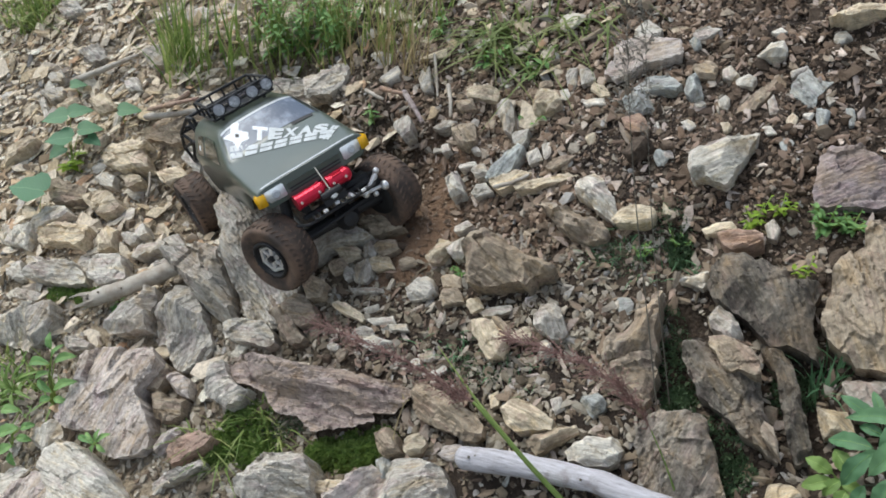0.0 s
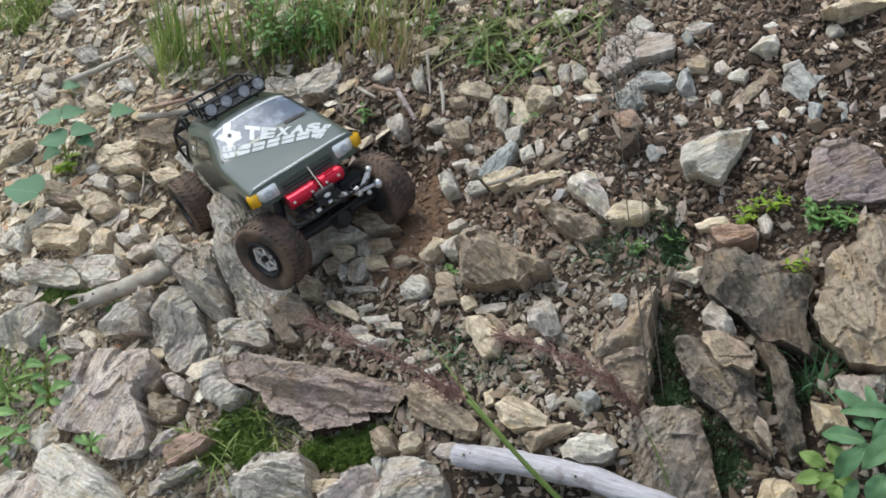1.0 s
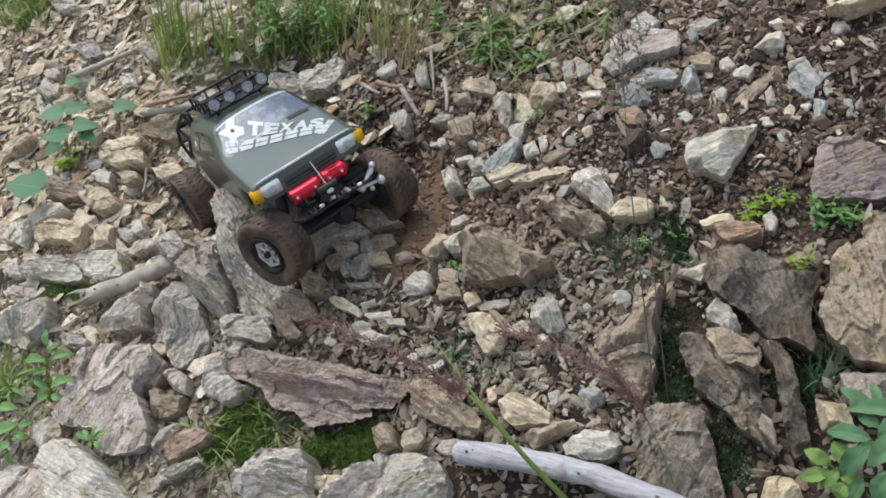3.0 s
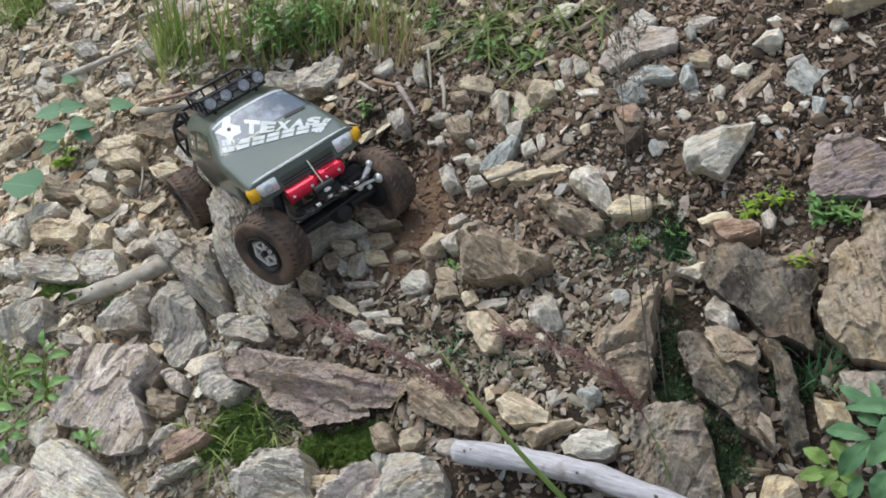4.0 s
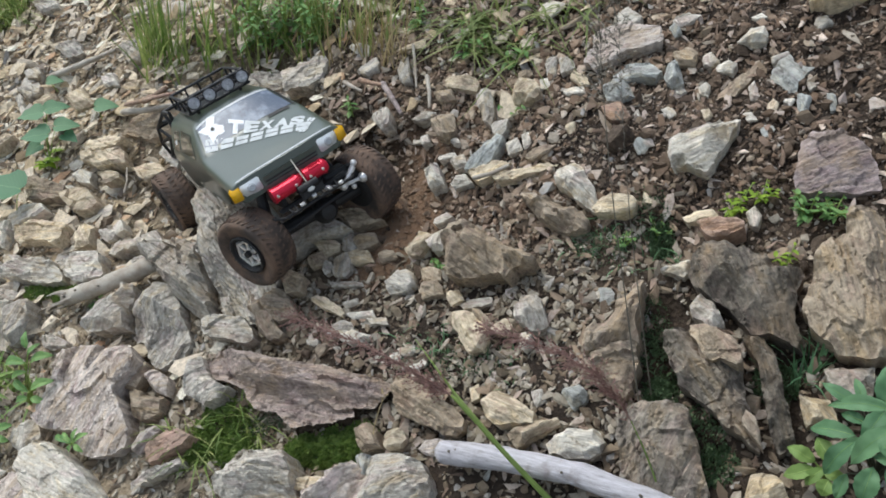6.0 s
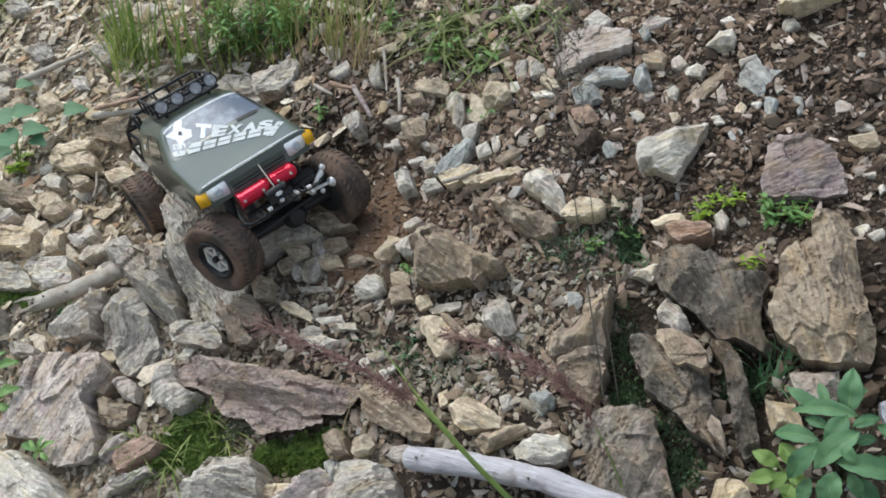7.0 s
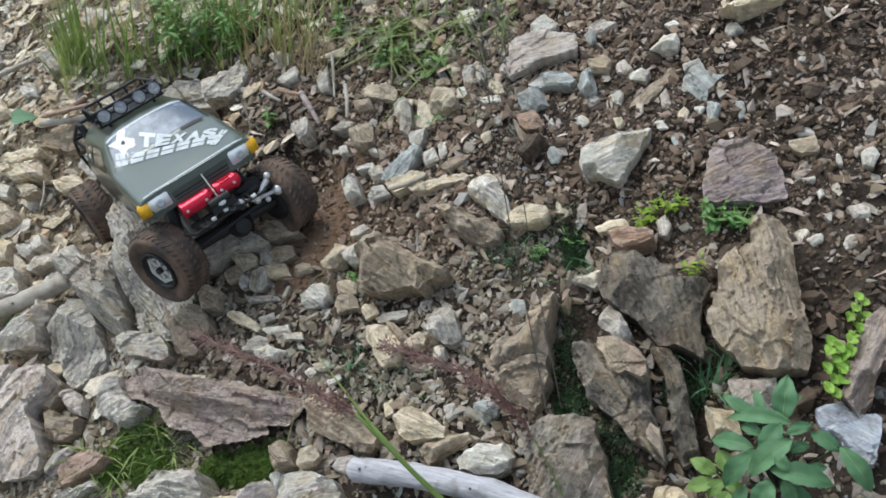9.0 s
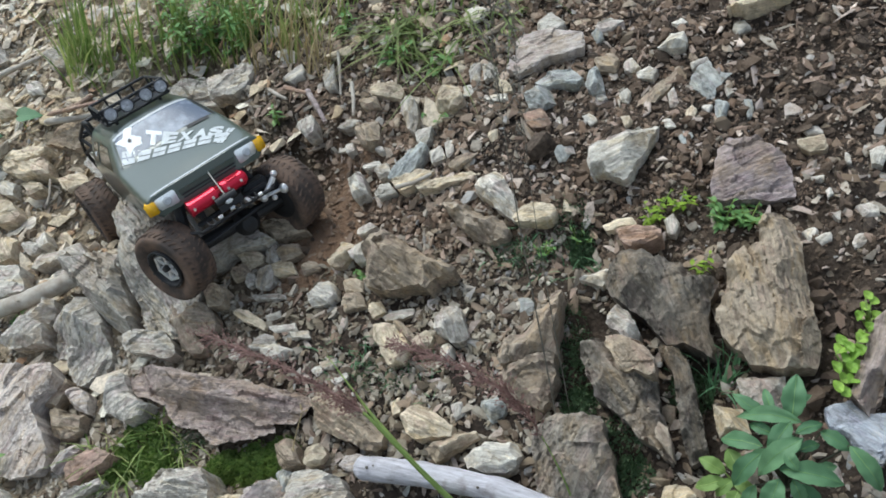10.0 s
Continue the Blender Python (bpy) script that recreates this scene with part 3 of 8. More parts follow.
    ob.matrix_world = SLOPE @ pose(u, v, 0.5 * relief(u, v) + lift + 0.06 * size, 0, 0, grain)
    return ob


rock("maroon", -0.212, -0.197, 0.034, 0.000, [(-0.172, 0.059), (-0.144, 0.072), (-0.111, 0.064), (-0.035, 0.039), (0.006, 0.025), (0.046, 0.013), (0.095, -0.003), (0.132, -0.015), (0.165, -0.029), (0.172, -0.040), (0.156, -0.050), (0.134, -0.059), (0.102, -0.057), (0.102, -0.066), (0.070, -0.071), (0.032, -0.072), (-0.001, -0.071), (-0.017, -0.060), (-0.030, -0.043), (-0.053, -0.038), (-0.071, -0.031), (-0.086, -0.015), (-0.093, 0.001), (-0.115, 0.014), (-0.137, 0.023), (-0.160, 0.033)], "long purplish grey schist slab jutting over moss", grain=-15, fall=(-75, 0.25), cuts=[(-0.128, 0.033, 0.142, -0.045, 1.0)], under=0.25, slab=True)
rock("purple", -0.590, -0.184, 0.036, 0.000, [(-0.070, 0.086), (-0.036, 0.100), (0.026, 0.091), (0.074, 0.085), (0.090, 0.063), (0.087, 0.043), (0.065, 0.021), (0.059, 0.012), (0.071, -0.009), (0.088, -0.040), (0.099, -0.075), (0.095, -0.088), (0.069, -0.097), (0.036, -0.100), (0.014, -0.091), (0.009, -0.074), (-0.009, -0.048), (-0.039, -0.045), (-0.071, -0.038), (-0.097, -0.018), (-0.099, 0.002), (-0.080, 0.025), (-0.072, 0.045), (-0.069, 0.065)], "broad purplish grey schist slab lying flat on rubble", grain=63, fall=(-51, 0.10), under=0.10, slab=True)
rock("grey", -0.584, -0.018, 0.050, 0.000, [(-0.049, -0.021), (-0.041, -0.011), (-0.033, 0.007), (-0.012, 0.026), (0.016, 0.040), (0.043, 0.041), (0.049, 0.026), (0.043, -0.000), (0.041, -0.038), (0.020, -0.041), (-0.023, -0.038), (-0.039, -0.031)], "grey schist rock wedged between neighbours", grain=35, fall=(-60, 0.20), under=0.10)
rock("grey", -0.476, -0.060, 0.055, 0.000, [(-0.060, 0.041), (-0.052, 0.061), (-0.028, 0.073), (0.001, 0.079), (0.021, 0.059), (0.044, 0.022), (0.051, -0.010), (0.061, -0.037), (0.051, -0.061), (0.025, -0.072), (0.004, -0.079), (-0.015, -0.064), (-0.029, -0.033), (-0.040, -0.021), (-0.056, -0.019), (-0.061, 0.009)], "grey schist block with rough broken face", grain=63, fall=(-46, 0.20), cuts=[(-0.057, 0.067, 0.047, 0.017, 0.8)])
rock("grey", -0.370, -0.175, 0.034, 0.000, [(-0.039, 0.041), (-0.011, 0.042), (0.000, 0.011), (0.027, -0.008), (0.042, -0.014), (0.030, -0.031), (0.000, -0.042), (-0.012, -0.033), (-0.035, -0.018), (-0.042, 0.002)], "grey angular rock tucked under a slab", grain=34, fall=(-72, 0.20))
rock("grey", -0.338, -0.092, 0.022, 0.000, [(-0.051, 0.023), (-0.019, 0.028), (0.026, 0.017), (0.045, -0.008), (0.051, -0.024), (0.031, -0.028), (-0.014, -0.014), (-0.042, -0.004)], "flat grey stone below the truck", grain=-14, slab=True)
rock("ochre", -0.274, -0.071, 0.030, 0.000, [(-0.038, 0.044), (-0.029, 0.050), (-0.015, 0.035), (0.001, 0.006), (0.022, -0.022), (0.038, -0.042), (0.030, -0.050), (0.010, -0.049), (-0.003, -0.038), (-0.015, -0.011), (-0.029, 0.017)], "brown splintered stone beside the front wheel", grain=-58, fall=(-34, 0.30))
rock("ochre", -0.249, -0.063, 0.026, 0.000, [(-0.033, 0.022), (-0.007, 0.029), (0.009, 0.024), (0.027, -0.004), (0.033, -0.020), (0.018, -0.023), (-0.002, -0.029), (-0.016, -0.012), (-0.029, 0.005)], "brown muddy stone beside the front wheel", grain=-19, slab=True)
rock("tan", -0.160, -0.081, 0.016, 0.000, [(-0.030, 0.021), (-0.009, 0.020), (0.012, 0.004), (0.030, -0.014), (0.023, -0.021), (0.002, -0.008), (-0.018, 0.004)], "tan broken stone in gravel beside the mud", slab=True)
rock("grey", -0.131, -0.122, 0.014, 0.000, [(-0.011, 0.014), (0.014, 0.005), (0.023, -0.014), (0.000, -0.012), (-0.023, -0.008)], "grey triangular stone pressed in gravel", slab=True)
rock("pale", -0.794, 0.099, 0.030, 0.000, [(-0.075, 0.013), (-0.054, 0.025), (-0.024, 0.031), (0.026, 0.025), (0.049, 0.015), (0.070, -0.014), (0.075, -0.026), (0.051, -0.031), (0.010, -0.020), (-0.035, -0.006), (-0.065, 0.005)], "pale flat stone above the driftwood", grain=-11, fall=(-66, 0.25), slab=True)
rock("grey", -0.732, 0.107, 0.020, 0.000, [(-0.024, 0.018), (0.017, 0.016), (0.024, 0.005), (0.010, -0.016), (0.003, -0.018), (-0.014, 0.007)], "small grey stone leaning above the driftwood")
rock("pale", -0.663, 0.087, 0.032, 0.000, [(-0.037, 0.015), (-0.029, 0.031), (0.029, 0.023), (0.039, -0.026), (0.017, -0.031), (-0.015, -0.031), (-0.039, -0.011)], "pale broken stone above the driftwood", grain=-6, slab=True)
rock("pale", -0.874, 0.001, 0.045, 0.000, [(-0.061, 0.033), (-0.027, 0.035), (0.006, 0.041), (0.030, 0.052), (0.049, 0.045), (0.047, 0.026), (0.061, -0.034), (0.051, -0.052), (0.023, -0.041), (-0.008, -0.029), (-0.046, -0.017)], "pale grey rock beside weeds", grain=82, fall=(-49, 0.15), cuts=[(-0.052, 0.025, 0.048, 0.037, 0.6)])
rock("grey", -0.796, -0.001, 0.034, 0.000, [(-0.032, 0.037), (-0.010, 0.044), (0.017, 0.042), (0.033, 0.008), (0.022, -0.024), (-0.006, -0.044), (-0.019, -0.035), (-0.033, 0.019)], "grey rock beside weeds", grain=66)
rock("pale", -0.859, 0.074, 0.018, 0.000, [(-0.040, 0.008), (-0.031, 0.016), (0.030, -0.001), (0.040, -0.016), (0.013, -0.016), (-0.028, -0.003)], "thin white stone beside moss", slab=True)
rock("pale", -0.717, -0.230, 0.032, 0.000, [(-0.035, 0.004), (-0.015, 0.019), (0.013, 0.029), (0.028, 0.019), (0.035, -0.001), (0.034, -0.021), (0.022, -0.029), (0.002, -0.022), (-0.019, -0.010)], "pale angular stone beside a slab", grain=79, fall=(-169, 0.20))
rock("pale", -0.591, -0.313, 0.045, 0.000, [(-0.093, 0.027), (-0.087, 0.050), (-0.064, 0.062), (-0.040, 0.059), (-0.011, 0.037), (0.022, 0.017), (0.043, -0.005), (0.065, -0.029), (0.093, -0.062), (-0.057, -0.050), (-0.074, -0.012)], "grey schist block low on the slope", grain=-27, fall=(-57, 0.10), slab=True, rough=0.45)
rock("purple", -0.718, -0.322, 0.030, 0.000, [(-0.058, -0.019), (-0.038, 0.017), (-0.015, 0.024), (-0.001, 0.037), (0.028, 0.020), (0.047, -0.011), (0.058, -0.037), (-0.035, -0.034)], "striped purplish stone low on the slope", grain=56, slab=True)
rock("pale", -0.797, -0.305, 0.020, 0.000, [(-0.053, 0.005), (-0.020, 0.021), (0.033, 0.031), (0.053, 0.024), (0.040, 0.006), (0.016, -0.016), (-0.029, -0.031)], "smooth pale slab lying on soil", grain=12, slab=True, rough=0.4)
rock("brown", -0.488, -0.197, 0.030, 0.000, [(-0.038, 0.030), (-0.023, 0.028), (0.008, 0.014), (0.037, 0.006), (0.038, -0.018), (0.021, -0.030), (-0.001, -0.028), (-0.018, -0.016), (-0.026, 0.004)], "brown stone between slabs", grain=-15)
rock("purple", -0.467, -0.162, 0.026, 0.000, [(-0.024, 0.013), (-0.006, 0.024), (0.024, -0.000), (0.019, -0.024), (-0.004, -0.016)], "pale purplish stone between slabs", grain=11)
rock("brown", -0.515, -0.143, 0.024, 0.000, [(-0.023, -0.016), (0.007, 0.010), (0.012, 0.025), (0.023, 0.003), (0.007, -0.025)], "dark tan stone under the corner of a slab", grain=48)
rock("red", -0.424, -0.277, 0.026, 0.000, [(-0.044, -0.000), (-0.032, 0.012), (-0.007, 0.023), (0.019, 0.025), (0.044, 0.013), (0.033, 0.000), (0.009, -0.011), (-0.011, -0.020), (-0.028, -0.025)], "reddish brown stone beside grass", grain=23, slab=True)
rock("purple", -0.468, -0.258, 0.024, 0.000, [(-0.022, -0.013), (-0.004, 0.013), (0.022, 0.023), (0.019, 0.006), (0.001, -0.015), (-0.014, -0.023)], "narrow purplish stone leaning on a slab", grain=41)
rock("grey", -0.452, -0.323, 0.020, 0.000, [(-0.063, -0.006), (-0.020, 0.005), (0.021, 0.015), (0.057, 0.025), (0.063, 0.015), (0.029, 0.001), (-0.006, -0.014), (-0.030, -0.025), (-0.049, -0.021)], "thin grey slate slab lying aslant", grain=17, slab=True)
rock("grey", -0.263, -0.353, 0.050, 0.000, [(-0.074, 0.007), (-0.071, 0.018), (-0.052, 0.029), (-0.044, 0.041), (-0.030, 0.048), (0.014, 0.048), (0.048, 0.046), (0.061, 0.033), (0.067, 0.013), (0.067, -0.016), (0.074, -0.048), (-0.053, -0.038), (-0.063, -0.004)], "grey rough boulder low on the slope", grain=-6, fall=(-73, 0.20), cuts=[(-0.052, 0.025, 0.064, 0.026, 0.7)])
rock("tan", -0.177, -0.355, 0.020, 0.000, [(-0.030, 0.008), (-0.002, 0.009), (0.030, 0.006), (0.024, -0.005), (-0.001, -0.009), (-0.023, -0.007)], "flat tan stone between boulders", slab=True)
rock("purple", -0.143, -0.369, 0.045, 0.000, [(-0.045, -0.008), (-0.019, 0.006), (-0.001, 0.017), (0.021, 0.031), (0.038, 0.039), (0.048, 0.024), (0.057, 0.007), (0.055, -0.016), (0.053, -0.039), (-0.057, -0.030)], "purplish grey rock low on the slope", grain=34, cuts=[(-0.045, -0.012, 0.038, 0.037, 0.9)])
rock("grey", -0.036, -0.373, 0.048, 0.000, [(-0.051, -0.005), (-0.044, 0.014), (-0.032, 0.037), (-0.015, 0.044), (0.011, 0.040), (0.037, 0.025), (0.051, 0.005), (0.053, -0.015), (0.049, -0.044), (-0.053, -0.036)], "grey angular boulder low on the slope", grain=9, fall=(-78, 0.10))
rock("blue", -0.093, -0.335, 0.020, 0.000, [(-0.015, 0.019), (0.003, 0.017), (0.015, 0.004), (0.005, -0.016), (-0.002, -0.019), (-0.012, -0.002)], "small blue-grey stone between boulders")
rock("brown", 0.006, -0.266, 0.042, 0.000, [(-0.056, 0.034), (-0.043, 0.049), (-0.020, 0.042), (0.002, 0.026), (0.023, 0.006), (0.044, -0.009), (0.055, -0.027), (0.056, -0.043), (0.043, -0.049), (0.023, -0.043), (-0.003, -0.028), (-0.020, -0.018), (-0.038, -0.007), (-0.048, 0.011)], "brown streaked rock beside the long slab", grain=-41, cuts=[(-0.047, 0.033, 0.056, -0.031, 0.8)], under=0.10)
rock("tan", -0.040, -0.309, 0.026, 0.000, [(-0.020, -0.000), (-0.013, 0.013), (0.005, 0.015), (0.020, 0.004), (0.009, -0.013), (-0.008, -0.015)], "tan stone low on the slope")
rock("purple", 0.011, -0.324, 0.012, 0.000, [(-0.021, 0.003), (0.003, 0.013), (0.021, 0.008), (0.013, -0.012), (-0.006, -0.013)], "purplish brown stone at the end of a log", grain=3)
rock("brown", 0.115, -0.043, 0.062, 0.000, [(-0.064, 0.055), (-0.042, 0.053), (-0.015, 0.031), (0.011, 0.009), (0.040, -0.016), (0.059, -0.026), (0.071, -0.034), (0.064, -0.042), (0.043, -0.040), (0.036, -0.040), (0.025, -0.055), (0.013, -0.045), (-0.004, -0.042), (-0.035, -0.041), (-0.066, -0.038), (-0.071, -0.018), (-0.068, 0.016), (-0.068, 0.040)], "large tan wedge-shaped boulder set in the slope", grain=-40, fall=(-74, 0.12), cuts=[(-0.053, 0.057, 0.044, -0.030, -0.9)], under=0.12)
rock("tan", -0.005, 0.001, 0.026, 0.000, [(-0.024, -0.008), (-0.010, 0.014), (0.007, 0.018), (0.024, 0.007), (0.014, -0.006), (0.000, -0.018), (-0.016, -0.018)], "tan stone leaning on a boulder")
rock("pale", 0.023, -0.000, 0.026, 0.000, [(-0.019, 0.006), (0.010, 0.021), (0.019, 0.011), (0.014, -0.021), (-0.004, -0.017)], "pale stone leaning on a boulder")
rock("grey", 0.168, -0.151, 0.036, 0.000, [(-0.022, 0.013), (-0.016, 0.026), (0.001, 0.027), (0.013, 0.023), (0.017, 0.002), (0.022, -0.021), (0.010, -0.026), (-0.003, -0.027), (-0.010, -0.015), (-0.022, -0.009)], "pale upright quartz stone in loose gravel", grain=-75, cuts=[(-0.019, -0.018, 0.013, 0.021, 0.8)])
rock("pale", 0.156, -0.187, 0.020, 0.000, [(-0.007, 0.008), (0.001, 0.014), (0.009, 0.008), (0.007, -0.007), (-0.004, -0.014), (-0.009, -0.007)], "small pale stone in loose gravel")
rock("tan", 0.072, -0.159, 0.030, 0.000, [(-0.028, 0.035), (-0.008, 0.032), (0.014, 0.019), (0.026, -0.005), (0.028, -0.023), (0.020, -0.035), (0.001, -0.032), (-0.009, -0.019), (-0.019, 0.002), (-0.026, 0.021)], "tan angular stone in loose gravel", grain=-64, cuts=[(-0.017, 0.029, 0.016, -0.035, 0.9)])
rock("brown", 0.093, -0.147, 0.020, 0.000, [(-0.017, 0.023), (0.004, 0.010), (0.017, -0.008), (0.016, -0.019), (0.006, -0.023), (-0.005, -0.003)], "brown stone beside a tan one")
rock("tan", 0.121, -0.162, 0.018, 0.000, [(-0.016, 0.001), (0.006, 0.011), (0.016, 0.003), (0.013, -0.010), (-0.012, -0.011)], "flat tan stone in loose gravel", slab=True)
rock("ochre", 0.287, -0.186, 0.060, 0.000, [(-0.044, -0.051), (-0.040, -0.025), (-0.031, -0.010), (-0.015, -0.003), (-0.002, 0.014), (0.015, 0.028), (0.033, 0.047), (0.042, 0.051), (0.044, 0.045), (0.036, 0.020), (0.030, -0.012), (0.027, -0.040), (-0.004, -0.046)], "brown fin-shaped rock pointing up the slope", grain=55, fall=(-30, 0.25), cuts=[(-0.005, -0.055, 0.041, 0.045, 0.9)])
rock("ochre", 0.273, -0.260, 0.045, 0.000, [(-0.034, 0.024), (0.001, 0.031), (0.038, 0.038), (0.036, 0.010), (0.025, -0.027), (0.016, -0.038), (-0.005, -0.024), (-0.023, -0.013), (-0.036, -0.004), (-0.038, 0.013)], "brown rock under the fin-shaped rock", grain=8, fall=(-48, 0.30))
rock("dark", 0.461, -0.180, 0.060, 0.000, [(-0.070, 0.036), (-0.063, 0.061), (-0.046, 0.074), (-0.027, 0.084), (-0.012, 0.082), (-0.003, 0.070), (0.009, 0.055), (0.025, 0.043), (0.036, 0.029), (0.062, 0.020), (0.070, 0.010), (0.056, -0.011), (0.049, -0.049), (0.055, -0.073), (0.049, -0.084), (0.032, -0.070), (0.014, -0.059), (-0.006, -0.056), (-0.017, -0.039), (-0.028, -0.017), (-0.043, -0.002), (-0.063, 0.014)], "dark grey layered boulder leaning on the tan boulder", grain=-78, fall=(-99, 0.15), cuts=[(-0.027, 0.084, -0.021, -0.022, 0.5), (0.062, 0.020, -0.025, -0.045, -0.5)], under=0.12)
rock("ash", 0.406, -0.204, 0.032, 0.018, [(-0.019, 0.022), (-0.005, 0.028), (0.005, 0.022), (0.013, 0.004), (0.019, -0.013), (0.014, -0.028), (0.002, -0.022), (-0.009, -0.004), (-0.019, 0.002)], "small grey rock caught behind a slab", grain=-52)
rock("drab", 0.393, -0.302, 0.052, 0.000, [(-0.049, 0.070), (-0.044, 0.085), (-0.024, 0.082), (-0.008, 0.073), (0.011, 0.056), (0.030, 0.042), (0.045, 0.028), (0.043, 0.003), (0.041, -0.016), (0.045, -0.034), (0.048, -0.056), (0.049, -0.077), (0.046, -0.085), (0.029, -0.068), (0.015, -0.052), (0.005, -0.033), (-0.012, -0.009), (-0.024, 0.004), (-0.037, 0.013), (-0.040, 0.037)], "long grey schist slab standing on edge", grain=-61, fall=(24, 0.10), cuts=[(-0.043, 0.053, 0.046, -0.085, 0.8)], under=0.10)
rock("brown", 0.411, -0.252, 0.026, 0.045, [(-0.028, 0.032), (-0.019, 0.031), (-0.007, 0.027), (0.005, 0.013), (0.020, 0.003), (0.028, -0.011), (0.028, -0.030), (0.018, -0.032), (0.003, -0.019), (-0.011, -0.021), (-0.019, -0.004), (-0.026, 0.016)], "brownish grey flake lying on a long slab", grain=-52, slab=True)
rock("ochre", 0.434, -0.365, 0.016, 0.045, [(-0.009, 0.007), (-0.001, 0.021), (0.007, 0.013), (0.009, -0.001), (0.008, -0.021), (-0.001, -0.005)], "tan chip at the tip of a slab", slab=True)
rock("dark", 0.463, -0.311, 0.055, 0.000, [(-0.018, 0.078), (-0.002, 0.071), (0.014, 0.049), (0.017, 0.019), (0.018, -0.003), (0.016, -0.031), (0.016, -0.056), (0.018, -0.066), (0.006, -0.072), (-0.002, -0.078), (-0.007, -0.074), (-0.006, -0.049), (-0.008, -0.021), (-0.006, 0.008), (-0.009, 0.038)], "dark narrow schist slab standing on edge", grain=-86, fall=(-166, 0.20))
rock("drab", 0.321, -0.380, 0.055, 0.000, [(-0.044, 0.055), (-0.025, 0.067), (0.011, 0.067), (0.038, 0.061), (0.044, 0.055), (0.046, 0.029), (0.051, 0.015), (0.049, -0.013), (0.051, -0.041), (0.050, -0.067), (-0.025, -0.061), (-0.042, -0.025), (-0.051, -0.010), (-0.045, 0.025)], "grey folded schist block low on the slope", grain=54, fall=(-87, 0.15), cuts=[(-0.038, 0.046, 0.046, 0.015, 0.3)])
rock("tan", 0.436, -0.430, 0.030, 0.000, [(-0.018, 0.015), (-0.008, 0.021), (0.011, 0.019), (0.022, 0.008), (0.024, -0.009), (0.008, -0.021), (-0.024, -0.018)], "tan rounded stone beside the leafy plant")
rock("brown", 0.578, -0.198, 0.066, 0.000, [(0.011, 0.066), (0.013, 0.086), (0.028, 0.099), (0.042, 0.102), (0.053, 0.091), (0.058, 0.064), (0.056, 0.032), (0.054, 0.002), (0.055, -0.025), (0.054, -0.058), (0.053, -0.076), (0.048, -0.092), (0.041, -0.102), (0.019, -0.102), (-0.003, -0.100), (-0.017, -0.090), (-0.032, -0.086), (-0.039, -0.070), (-0.050, -0.057), (-0.056, -0.045), (-0.058, -0.026), (-0.051, -0.000), (-0.039, 0.021), (-0.032, 0.043), (-0.021, 0.061), (-0.003, 0.065)], "large tan upright boulder with grained face", grain=-88, cuts=[(0.013, 0.086, 0.007, -0.102, 0.3)], under=0.10)
rock("maroon", 0.692, -0.301, 0.055, 0.000, [(0.020, 0.061), (0.032, 0.062), (0.047, 0.049), (0.036, -0.005), (0.006, -0.003), (-0.010, -0.031), (-0.027, -0.059), (-0.032, -0.062), (-0.040, -0.043), (-0.047, -0.036), (-0.037, -0.020), (-0.019, 0.004), (-0.010, 0.031), (0.004, 0.050)], "weathered purplish brown slab standing on edge", grain=59)
rock("sky", 0.651, -0.377, 0.030, 0.000, [(-0.033, 0.029), (-0.022, 0.034), (-0.004, 0.034), (0.003, 0.023), (0.013, 0.015), (0.026, 0.020), (0.033, 0.012), (0.030, -0.000), (0.020, -0.015), (0.010, -0.033), (-0.002, -0.034), (-0.010, -0.017), (-0.018, -0.000), (-0.029, 0.005)], "flat blue-grey slate stone", grain=-42, slab=True, rough=0.4)
rock("plum", 0.599, -0.004, 0.024, 0.000, [(-0.053, -0.012), (-0.045, 0.013), (-0.033, 0.039), (-0.016, 0.049), (0.006, 0.049), (0.022, 0.041), (0.037, 0.028), (0.047, 0.013), (0.053, -0.011), (0.049, -0.046), (0.028, -0.049), (0.001, -0.043), (-0.026, -0.039), (-0.053, -0.032)], "large purplish rock half buried in soil", grain=11, cuts=[(-0.024, 0.008, 0.044, 0.026, 0.3)], slab=True, rough=0.6)
rock("pale", 0.443, 0.059, 0.036, 0.000, [(-0.051, 0.017), (-0.022, 0.029), (0.012, 0.040), (0.040, 0.038), (0.054, 0.031), (0.044, 0.017), (0.030, 0.001), (0.020, -0.011), (0.005, -0.032), (-0.008, -0.040), (-0.023, -0.035), (-0.037, -0.025), (-0.049, -0.024), (-0.052, -0.028), (-0.054, -0.008)], "pale triangular rock resting on the dirt", grain=17, cuts=[(-0.046, -0.019, 0.025, -0.003, 0.5)], under=0.15, rough=0.5)
rock("red", 0.444, -0.074, 0.032, 0.000, [(-0.028, 0.013), (-0.005, 0.013), (0.027, 0.004), (0.028, -0.009), (0.005, -0.013), (-0.017, -0.011), (-0.026, 0.000)], "dark reddish rock lodged above a boulder", grain=-18, slab=True)
rock("pale", 0.373, -0.120, 0.018, 0.000, [(-0.020, 0.005), (0.000, 0.009), (0.020, 0.012), (0.015, -0.009), (0.009, -0.012), (-0.009, -0.000)], "pale wedge of stone beside a boulder")
rock("pale", 0.251, 0.034, 0.040, 0.000, [(-0.029, 0.007), (-0.024, 0.031), (-0.012, 0.041), (0.001, 0.042), (0.012, 0.030), (0.017, 0.009), (0.027, -0.007), (0.029, -0.027), (0.020, -0.042), (0.010, -0.035), (-0.008, -0.015), (-0.020, -0.001)], "pale pinkish rock standing on gravel", grain=-61, cuts=[(-0.019, 0.004, 0.017, 0.006, 0.5)], under=0.12)
